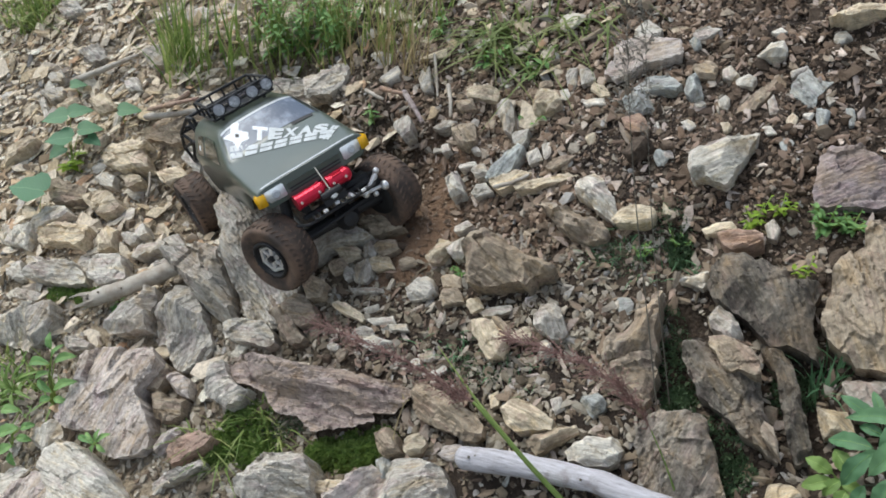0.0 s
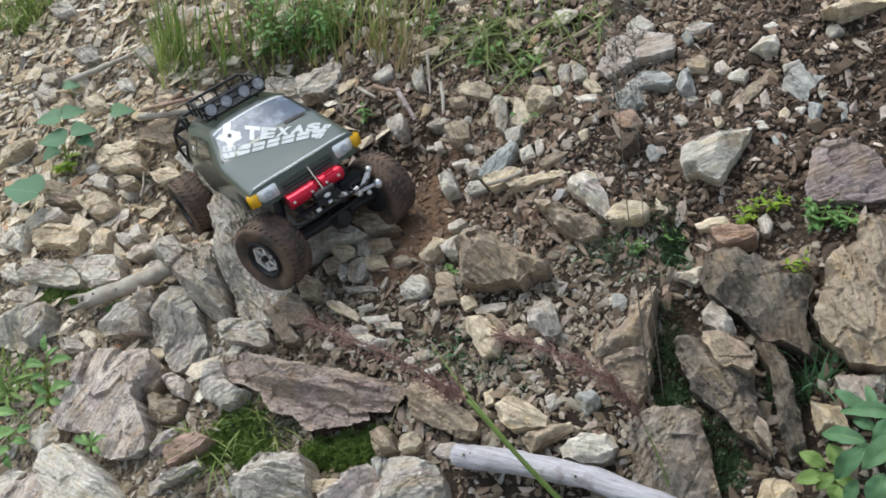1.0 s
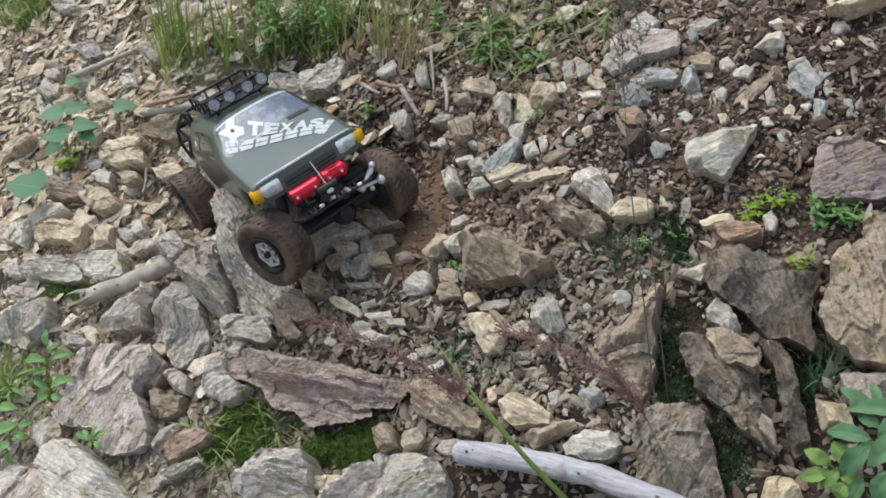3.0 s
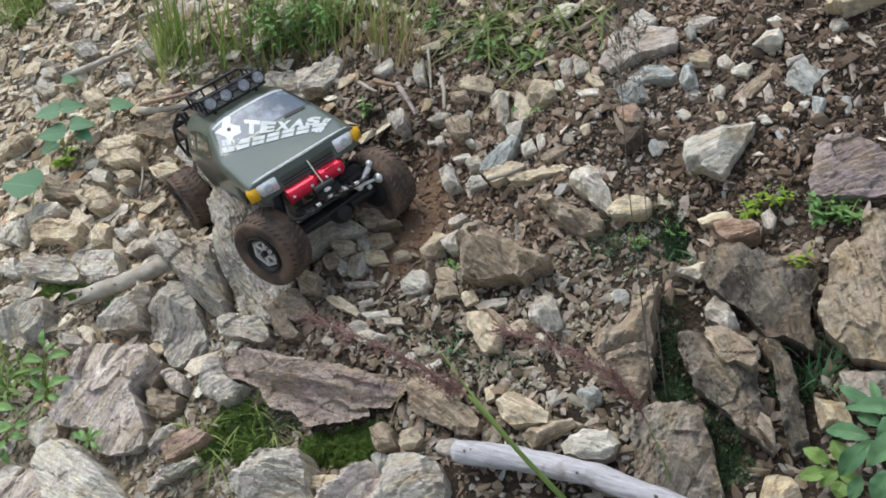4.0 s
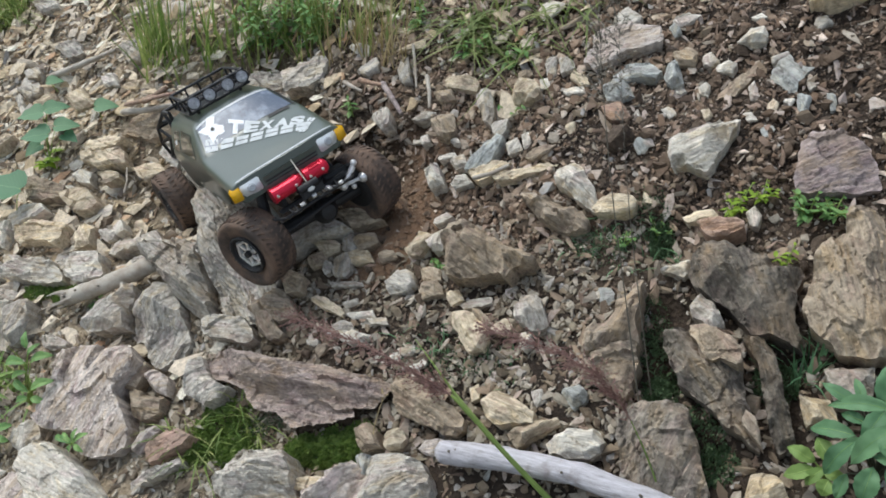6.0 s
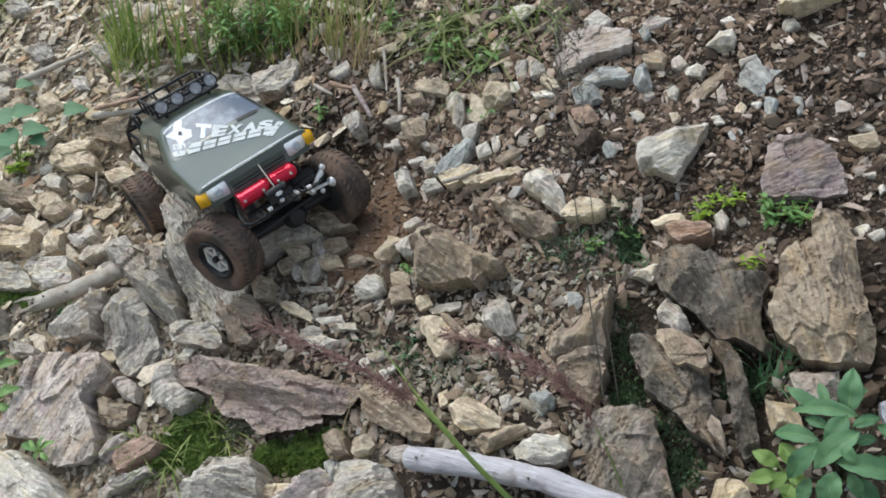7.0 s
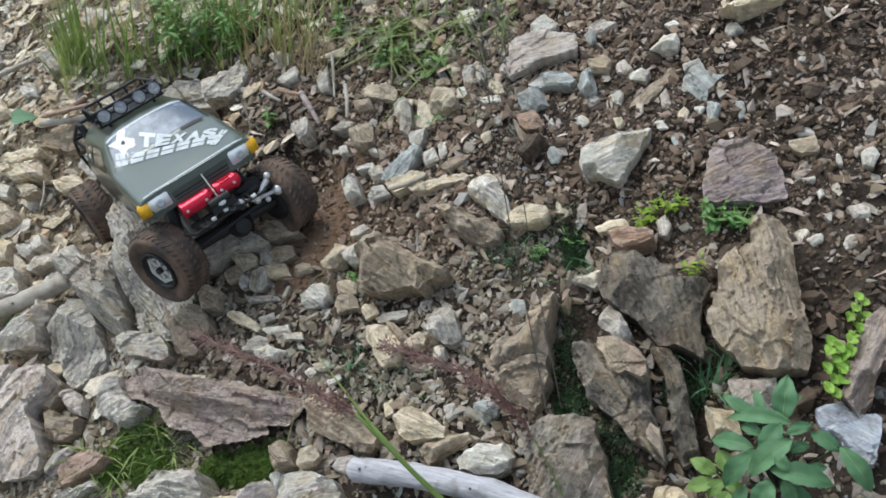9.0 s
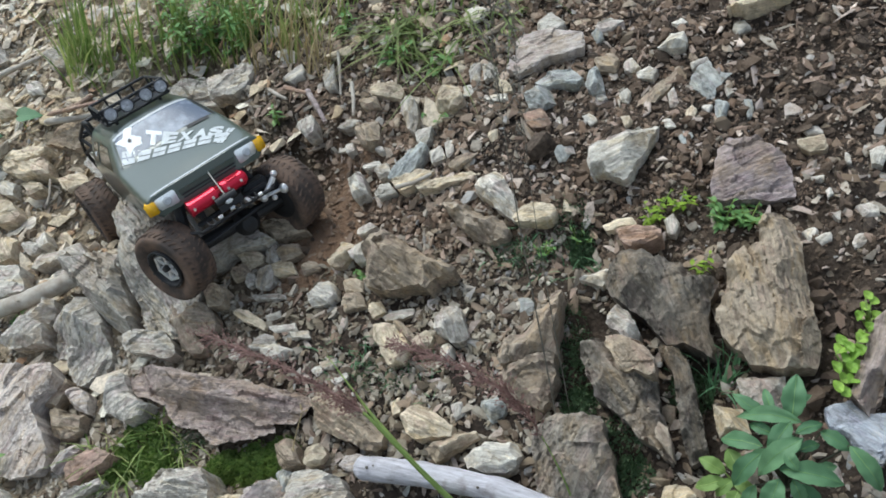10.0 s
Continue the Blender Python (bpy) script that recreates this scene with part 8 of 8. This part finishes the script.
    # chassis
    for s in (-1, 1):
        part("frame_rail", box((0.44, 0.008, 0.02), pose(-0.01, s * 0.034, 0.093), 0.001), BLACK, truck)
        for x in (-0.185, 0.185):
            part("shock", tube([(x * 0.93, s * 0.05, 0.125), (x, s * 0.07, 0.06)], 0.0085, 10), BLACK, truck)
            part("link", tube([(x * 0.95, s * 0.045, 0.05), (x * 0.25, s * 0.03, 0.07)], 0.004, 8), CHROME, truck)
        part("rock_slider", tube([(-0.105, s * 0.078, 0.08), (0.06, s * 0.078, 0.08)], 0.004, 8), BLACK, truck)
    for x, zs in ((0.185, (0.050, 0.041)), (-0.185, (0.076, 0.040))):
        axle = part("axle", tube([(x, -0.11, zs[0]), (x, 0.11, zs[1])], 0.011, 12), BLACK, truck)
        part("gear_housing", lathe([(0.0005, -0.024), (0.014, -0.021), (0.021, -0.008), (0.021, 0.01), (0.012, 0.024), (0.0005, 0.026)], pose(x, 0.02, 0.042, 0, 90, 0), 16), BLACK, axle)
    part("gearbox", box((0.07, 0.05, 0.05), pose(0.02, 0, 0.085), 0.006), BLACK, truck)
    part("skid_plate", box((0.09, 0.055, 0.006), pose(0.02, 0, 0.058), 0.002), BLACK, truck)
    # winch on the front bumper
    bumper = part("bumper", box((0.012, 0.12, 0.006), pose(0.222, 0.01, 0.088), 0.002), BLACK, truck)
    part("bumper_tube", tube([(0.215, -0.07, 0.085), (0.236, -0.05, 0.08), (0.236, 0.07, 0.08), (0.215, 0.088, 0.085)], 0.0028, 8), BLACK, bumper)
    part("fairlead", box((0.004, 0.04, 0.012), pose(0.237, 0.006, 0.095), 0.001), BLACK, bumper)
    part("hook", box((0.006, 0.012, 0.006), pose(0.242, 0.004, 0.101), 0.002), CHROME, bumper, "polished winch hook")
    for y, z in ((-0.022, 0.087), (0.0, 0.089), (0.027, 0.086), (0.046, 0.084)):
        part("roller", tube([(0.241, y, z), (0.241, y + 0.007, z)], 0.003, 8), CHROME, bumper)
    for y in (-0.034, 0.012, 0.038):
        part("shackle", tube([(0.238, y - 0.005, 0.09), (0.248, y - 0.004, 0.086), (0.25, y, 0.085), (0.248, y + 0.004, 0.086), (0.238, y + 0.005, 0.09)], 0.0017, 6), BLACK, bumper)
    winch = part("winch", tube([(0.224, -0.048, 0.116), (0.224, -0.004, 0.116)], 0.0115, 18), RED, truck, "bright red anodised winch")
    part("gear_case", tube([(0.224, 0.008, 0.116), (0.224, 0.04, 0.116)], 0.0115, 18), RED, winch)
    for y in (-0.048, -0.006, 0.009, 0.04):
        part("winch_flange", tube([(0.224, y - 0.002, 0.116), (0.224, y + 0.002, 0.116)], 0.0125, 18), RED, winch)
    part("winch_rib", box((0.014, 0.024, 0.008), pose(0.226, 0.025, 0.124), 0.003), RED, winch)
    part("winch_bridge", box((0.016, 0.026, 0.013), pose(0.221, 0.001, 0.118), 0.004), RED, winch)
    part("motor_cap", lathe([(0.0105, 0.0), (0.0095, 0.004), (0.006, 0.0065), (0.0005, 0.007)], pose(0.224, 0.042, 0.116, -90, 0, 0), 18), RED, winch, "", True)
    part("drum", tube([(0.236, -0.014, 0.106), (0.236, 0.02, 0.106)], 0.0065, 14), BLACK, winch)
    for y in (-0.044, -0.012, 0.014, 0.036):
        part("bolt", tube([(0.2352, y, 0.116), (0.2375, y, 0.1155)], 0.0022, 8), CHROME, winch)
    part("winch_line", tube([(0.199, 0.004, 0.1585), (0.215, 0.004, 0.146), (0.24, 0.004, 0.106)], 0.0011, 6), ROPE, winch, "pale winch cord")
    # steering
    servo = part("servo", box((0.024, 0.04, 0.02), pose(0.205, 0.055, 0.088), 0.002), BLACK, truck)
    part("servo_horn", tube([(0.227, 0.062, 0.076), (0.227, 0.083, 0.091)], 0.0045, 10), CHROME, servo, "silver steering arm")
    part("tie_rod", tube([(0.212, -0.095, 0.05), (0.216, 0.09, 0.062)], 0.003, 8), BLACK, truck)
    for y, z, r in ((0.086, 0.095, 0.0055), (0.090, 0.067, 0.0085), (0.055, 0.071, 0.0068), (0.03, 0.084, 0.0048), (0.070, 0.062, 0.0045)):
        bm = bmesh.new()
        bmesh.ops.create_icosphere(bm, subdivisions=2, radius=r, matrix=pose(0.226, y, z))
        part("rod_end", bm, CHROME, truck, "polished rod end", True)
    part("drag_link", tube([(0.224, 0.090, 0.067), (0.224, 0.055, 0.071), (0.226, 0.03, 0.084)], 0.003, 8), CHROME, truck)
    part("steering_knuckle", box((0.02, 0.02, 0.036), pose(0.208, 0.088, 0.075, 10, 0, 0), 0.003), BLACK, truck)
    truck_wheel(truck, 0.186, -0.100, 0.050, 24, -1, 10)
    truck_wheel(truck, 0.180, 0.101, 0.041, 20, 1, 0)
    truck_wheel(truck, -0.185, -0.118, 0.076, 0, -1, 25)
    truck_wheel(truck, -0.185, 0.130, 0.035, 0, 1, 5)


build_truck()

# ---- loose stones and gravel ----
def shard(seed, points, flat):
    """A broken stone: the hull of a few random points, so flat faces and sharp edges."""
    rnd = random.Random(seed)
    bm = bmesh.new()
    long = rnd.uniform(0.6, 1.0)
    for _ in range(points):
        a, z = rnd.uniform(0, math.tau), rnd.uniform(-1, 1)
        r = rnd.uniform(0.75, 1.0) * (1 - 0.25 * abs(z))
        bm.verts.new((r * math.cos(a), r * math.sin(a) * long, z * flat))
    bmesh.ops.convex_hull(bm, input=bm.verts[:])
    loose = [v for v in bm.verts if not v.link_faces]
    bmesh.ops.delete(bm, geom=loose, context="VERTS")
    bmesh.ops.recalc_face_normals(bm, faces=bm.faces)
    return bm


WORDS = {"tan": "tan", "pale": "pale", "grey": "grey", "brown": "brown", "purple": "purplish grey", "blue": "blue-grey", "ochre": "dull tan", "red": "reddish"}


def loose_stones(seed, count, kinds, flat, keep, radius, label, lie=None, long=1.0):
    """Single broken stones laid over the rubble, each a thing of its own."""
    rnd = random.Random(seed)
    meshes = []
    for i, k in enumerate(kinds * 2):
        bm = shard(seed * 20 + i, 10, rnd.uniform(*flat))
        bmesh.ops.scale(bm, vec=(0.018 * long, 0.018, 0.018), verts=bm.verts)
        bmesh.ops.bevel(bm, geom=bm.edges[:], offset=0.0005, segments=1, affect="EDGES")
        bmesh.ops.triangulate(bm, faces=bm.faces[:])
        bmesh.ops.subdivide_edges(bm, edges=[e for e in bm.edges if e.calc_length() > 0.007], cuts=1)
        bmesh.ops.triangulate(bm, faces=bm.faces[:])
        for x in bm.verts:
            x.co += x.normal * (0.0016 * noise.noise(x.co * 90 + Vector((seed, i, 0))))
        me = bpy.data.meshes.new("stone")
        bm.to_mesh(me)
        bm.free()
        me.materials.append(STONE[k])
        meshes.append((k, me))
    spots = []
    for _ in range(count * 40):
        if len(spots) >= count:
            break
        u, v = rnd.uniform(-1.15, 0.95), rnd.uniform(-0.42, 0.95)
        r = radius(rnd, u, v)
        if not keep(rnd, u, v) or inside(u, v, 1.05) or churned(u, v) > 0.3 or any((u - a) ** 2 + (v - b) ** 2 < (r + c) ** 2 * 0.7 for a, b, c in spots):
            continue
        if (-0.48 < u < -0.08 and 0.0 < v < 0.42) or ((u - -0.043) ** 2 + (v - 0.046) ** 2 < 0.012):
            continue
        spots.append((u, v, r))
        k, me = rnd.choice(meshes)
        ob = tagged(new("stone", me), WORDS[k] + label, "stone", "loose stones")
        yaw = rnd.uniform(0, 360) if lie is None else rnd.gauss(lie, 26) + 180 * rnd.randrange(2)
        ob.matrix_world = SLOPE @ pose(u, v, relief(u, v) + r * 0.22, rnd.gauss(0, 13), rnd.gauss(0, 13), yaw) @ Matrix.Diagonal((r / 0.018, r / 0.018, r / 0.018, 1))


def churned(u, v):
    """1 in the wet mud that the wheels have churned up, 0 elsewhere."""
    d = sum(math.exp(-((u - cu) ** 2 + (v - cv) ** 2) / 0.0016) for cu, cv in ((-0.09, 0.155), (-0.05, 0.115), (-0.075, 0.05), (-0.12, 0.0), (-0.05, 0.025), (-0.03, 0.08), (-0.02, 0.15)))
    return min(1.0, d)


def scattered(name, label, seed, tries, keep, radius, points, lumps, material, flat=(0.28, 0.62), long=1.0, lie=None, area=None):
    """Many broken stones joined into one sheet of rubble."""
    rnd = random.Random(seed)
    bases = []
    for i in range(14):
        bm = shard(seed * 50 + i, points, rnd.uniform(*flat))
        bm.verts.index_update()
        bases.append((np.array([tuple(x.co) for x in bm.verts]), np.array([[x.index for x in f.verts] for f in bm.faces])))
        bm.free()
    all_v, all_f, count = [], [], 0
    slope = np.array(SLOPE.to_3x3())
    for _ in range(tries):
        u, v = rnd.uniform(-1.5, 1.1), rnd.uniform(-0.6, 1.25)
        if area:
            u, v = rnd.uniform(area[0], area[1]), rnd.uniform(area[2], area[3])
        elif rnd.random() < 0.24:
            # thinning out over the hillside around
            s = 1 + rnd.expovariate(1.3)
            u, v = -0.2 + (u + 0.2) * s, 0.32 + (v - 0.32) * s
        if not keep(rnd, u, v) or inside(u, v, lumps) or (material is not MUD and rnd.random() < 0.9 * churned(u, v)):
            continue
        r = radius(rnd, u, v)
        vv, ff = bases[rnd.randrange(len(bases))]
        yaw = rnd.uniform(0, 6.28) if lie is None else rnd.gauss(lie, 0.5) + math.pi * rnd.randrange(2)
        rot = np.array(Euler((rnd.gauss(0, 0.32), rnd.gauss(0, 0.32), yaw)).to_matrix())
        p = (vv * (r * np.array((rnd.uniform(0.9, 1.35) * long, rnd.uniform(0.7, 1.0), rnd.uniform(0.7, 1.1))))) @ rot.T + np.array((u, v, relief(u, v) + r * rnd.uniform(0.05, 0.35)))
        all_v.append(p @ slope.T)
        all_f.append(ff + count)
        count += len(vv)
    me = mesh_of(name, np.concatenate(all_v), np.concatenate(all_f).tolist(), material)
    tagged(new(name, me), label, "rubble", kind="stuff")


def dirt_zone(u, v):
    """0 on the rubble, 1 on the bare brown dirt high on one side and in the wheel ruts."""
    d = min(1, max(0, (u - 0.35) * 3.0)) * min(1, max(0, (v + 0.45) * 4))
    rut = math.exp(-((u - -0.068) ** 2 + (v - 0.030) ** 2) / 0.006) + math.exp(-((u - -0.014) ** 2 + (v - 0.189) ** 2) / 0.005)
    rut += 1.1 * math.exp(-((u - -0.043) ** 2 + (v - 0.046) ** 2) / 0.016)
    for cu, cv, spread in ((0.338, 0.104, 0.006), (0.507, 0.037, 0.008), (0.617, 0.178, 0.03)):
        rut += 1.2 * math.exp(-((u - cu) ** 2 + (v - cv) ** 2) / spread)
    return min(1.0, 1.0 * d * (0.6 + 0.8 * noise.noise((u * 6, v * 6, 3.3)) + 0.3) + 1.0 * min(1, rut))


def pale_zone(u, v):
    left = min(1, max(0, (-0.15 - u) * 2.5)) * min(1, max(0, v * 2.5 + 0.6))
    return max(left, 0.55 * min(1, max(0, (v - 0.2) * 8)) * min(1, max(0, (0.30 - u) * 5)))


def off_dirt(rnd, u, v):
    return not (u > 0.45 and v > 0.1 and rnd.random() < (0.8 if u > 0.68 else 0.35))


loose_stones(5, 60, ["tan", "brown", "grey", "purple", "brown", "pale", "blue", "ochre"], (0.16, 0.42), lambda rnd, u, v: u > -0.25 and off_dirt(rnd, u, v), lambda rnd, u, v: rnd.uniform(0.008, 0.022), " loose stone lying in gravel")
loose_stones(31, 150, ["tan", "tan", "pale", "ochre", "tan", "grey"], (0.13, 0.3), lambda rnd, u, v: rnd.random() < pale_zone(u, v), lambda rnd, u, v: 0.013 + 0.021 * rnd.random() ** 1.4, " flat stone shingled in tan rubble", 8, 1.35)
loose_stones(32, 88, ["brown", "purple", "ochre", "grey", "red", "ochre"], (0.14, 0.36), lambda rnd, u, v: u > 0.0 and v > -0.05, lambda rnd, u, v: rnd.uniform(0.006, 0.015), " flat chip lying in brown dirt", None, 1.25)
scattered("pale_rubble", "broken pale tan rock rubble packed on the slope", 4, 9000, lambda rnd, u, v: rnd.random() < pale_zone(u, v) * 0.95, lambda rnd, u, v: 0.008 * math.exp(abs(rnd.gauss(0, 0.55))) if rnd.random() < 0.8 else rnd.uniform(0.016, 0.03), 9, 1.02, PALE_RUBBLE, (0.16, 0.42), 1.2, 0.2)
scattered("slabby_rubble", "flat broken slabs of pale tan rock on the slope", 6, 2600, lambda rnd, u, v: rnd.random() < pale_zone(u, v) * 0.8, lambda rnd, u, v: rnd.uniform(0.011, 0.026), 9, 1.02, PALE_RUBBLE, (0.13, 0.3), 1.3, 0.2)
scattered("pale_chips", "fine pale yellowish rock chips on the slope", 12, 46000, lambda rnd, u, v: rnd.random() < min(1, max(0, (-0.28 - u) * 2.0)) and v > 0.0, lambda rnd, u, v: min(0.015, 0.0045 * math.exp(abs(rnd.gauss(0, 0.6)))), 7, 1.03, PALE_RUBBLE, (0.16, 0.4), 1.3, 0.2)
scattered("rubble", "broken tan and grey rock rubble covering the slope", 3, 21000, lambda rnd, u, v: rnd.random() < 0.8 - 0.72 * dirt_zone(u, v) - 0.3 * pale_zone(u, v), lambda rnd, u, v: min(0.018, 0.0060 * math.exp(abs(rnd.gauss(0, 0.5)))), 8, 1.02, GRAVEL)
scattered("flaky_rubble", "long broken rock flakes lying on the slope", 13, 5200, lambda rnd, u, v: rnd.random() < 0.85 - 0.75 * dirt_zone(u, v) - 0.5 * pale_zone(u, v), lambda rnd, u, v: rnd.uniform(0.006, 0.0155), 8, 1.02, FLAKE, (0.14, 0.3), 1.4)
scattered("gravel", "loose gravel and rock chips in brown soil", 8, 56000, lambda rnd, u, v: rnd.random() < 0.97 - 0.74 * dirt_zone(u, v) and noise.noise((u * 6, v * 6, 3.3)) < rnd.uniform(0.15, 0.8), lambda rnd, u, v: min(0.0085, 0.0023 * math.exp(abs(rnd.gauss(0, 0.7)))) * (1 + 0.4 * pale_zone(u, v)), 7, 0.92, GRAVEL)
scattered("dark_gravel", "dark brown gravel in fresh dirt", 9, 30000, lambda rnd, u, v: rnd.random() < 1.1 * dirt_zone(u, v) and u < 2.6, lambda rnd, u, v: min(0.0085, 0.0024 * math.exp(abs(rnd.gauss(0, 0.75)))), 7, 0.92, DARK_GRAVEL)
scattered("mud_crumbs", "crumbs of reddish brown mud churned by wheels", 16, 40000, lambda rnd, u, v: rnd.random() < churned(u, v), lambda rnd, u, v: rnd.uniform(0.002, 0.007), 12, 1.03, MUD, (0.5, 0.8))
scattered("dirt_clods", "clods of dark brown earth", 15, 28000, lambda rnd, u, v: rnd.random() < 0.95 * dirt_zone(u, v) and u < 2.6, lambda rnd, u, v: 0.003 * math.exp(abs(rnd.gauss(0, 0.7))), 14, 1.03, CLOD, (0.5, 0.85))
scattered("shale_chips", "flat broken chips of pinkish grey and brown schist on dirt", 21, 25000, lambda rnd, u, v: u > -0.2 and v > -0.4 and rnd.random() < (0.7 if v > 0.05 else 0.4), lambda rnd, u, v: min(0.016, 0.0052 * math.exp(abs(rnd.gauss(0, 0.55)))), 7, 1.03, SHALE, (0.12, 0.34), 1.25)
scattered("splinters", "thin splintered rock flakes and wood bits", 10, 2600, lambda rnd, u, v: v > -0.35 and rnd.random() < 0.8, lambda rnd, u, v: rnd.uniform(0.005, 0.0105), 7, 0.94, SPLINTER, (0.15, 0.35), 1.9)
scattered("fine_grit", "fine brown grit and chips over bare dirt", 44, 26000, lambda rnd, u, v: rnd.random() < 0.25 + 0.75 * dirt_zone(u, v) and noise.noise((u * 13, v * 13, 1.9)) < rnd.uniform(-0.1, 0.6), lambda rnd, u, v: min(0.006, 0.0018 * math.exp(abs(rnd.gauss(0, 0.6)))), 7, 0.95, DARK_GRAVEL, (0.25, 0.6), 1.2, area=(0.2, 1.0, -0.1, 0.75))
scattered("packed_gravel", "packed brown and grey gravel between stones", 41, 17000, lambda rnd, u, v: noise.noise((u * 9, v * 9, 7.7)) < rnd.uniform(-0.3, 0.5) and rnd.random() < 1 - 0.75 * dirt_zone(u, v), lambda rnd, u, v: min(0.0125, 0.0042 * math.exp(abs(rnd.gauss(0, 0.5)))), 11, 1.0, PACKED, (0.35, 0.65), area=(-0.1, 0.95, -0.02, 0.62))
scattered("grey_gravel", "packed pale grey gravel below the truck", 42, 5200, lambda rnd, u, v: noise.noise((u * 11, v * 11, 2.7)) < rnd.uniform(-0.1, 0.6) and rnd.random() < 1.25 - 3.0 * max(0.0, u), lambda rnd, u, v: min(0.0125, 0.0048 * math.exp(abs(rnd.gauss(0, 0.5)))), 11, 1.0, GREY_GRAVEL, (0.3, 0.6), area=(-0.42, 0.42, -0.34, 0.02))
scattered("pale_gravel", "pale grey and tan gravel between low boulders", 43, 5000, lambda rnd, u, v: noise.noise((u * 11, v * 11, 5.1)) < rnd.uniform(-0.1, 0.6), lambda rnd, u, v: min(0.0135, 0.0050 * math.exp(abs(rnd.gauss(0, 0.5)))), 10, 1.0, GREY_GRAVEL, (0.25, 0.55), area=(-1.0, -0.28, -0.46, 0.04))


def far_spread(rnd, u, v):
    return not (-1.5 < u < 1.1 and -0.6 < v < 1.25)


scattered("hillside_rubble", "scattered tan and grey rubble over the hillside", 18, 80000, far_spread, lambda rnd, u, v: min(0.05, 0.010 * math.exp(abs(rnd.gauss(0, 0.7)))), 8, 1.02, GRAVEL)
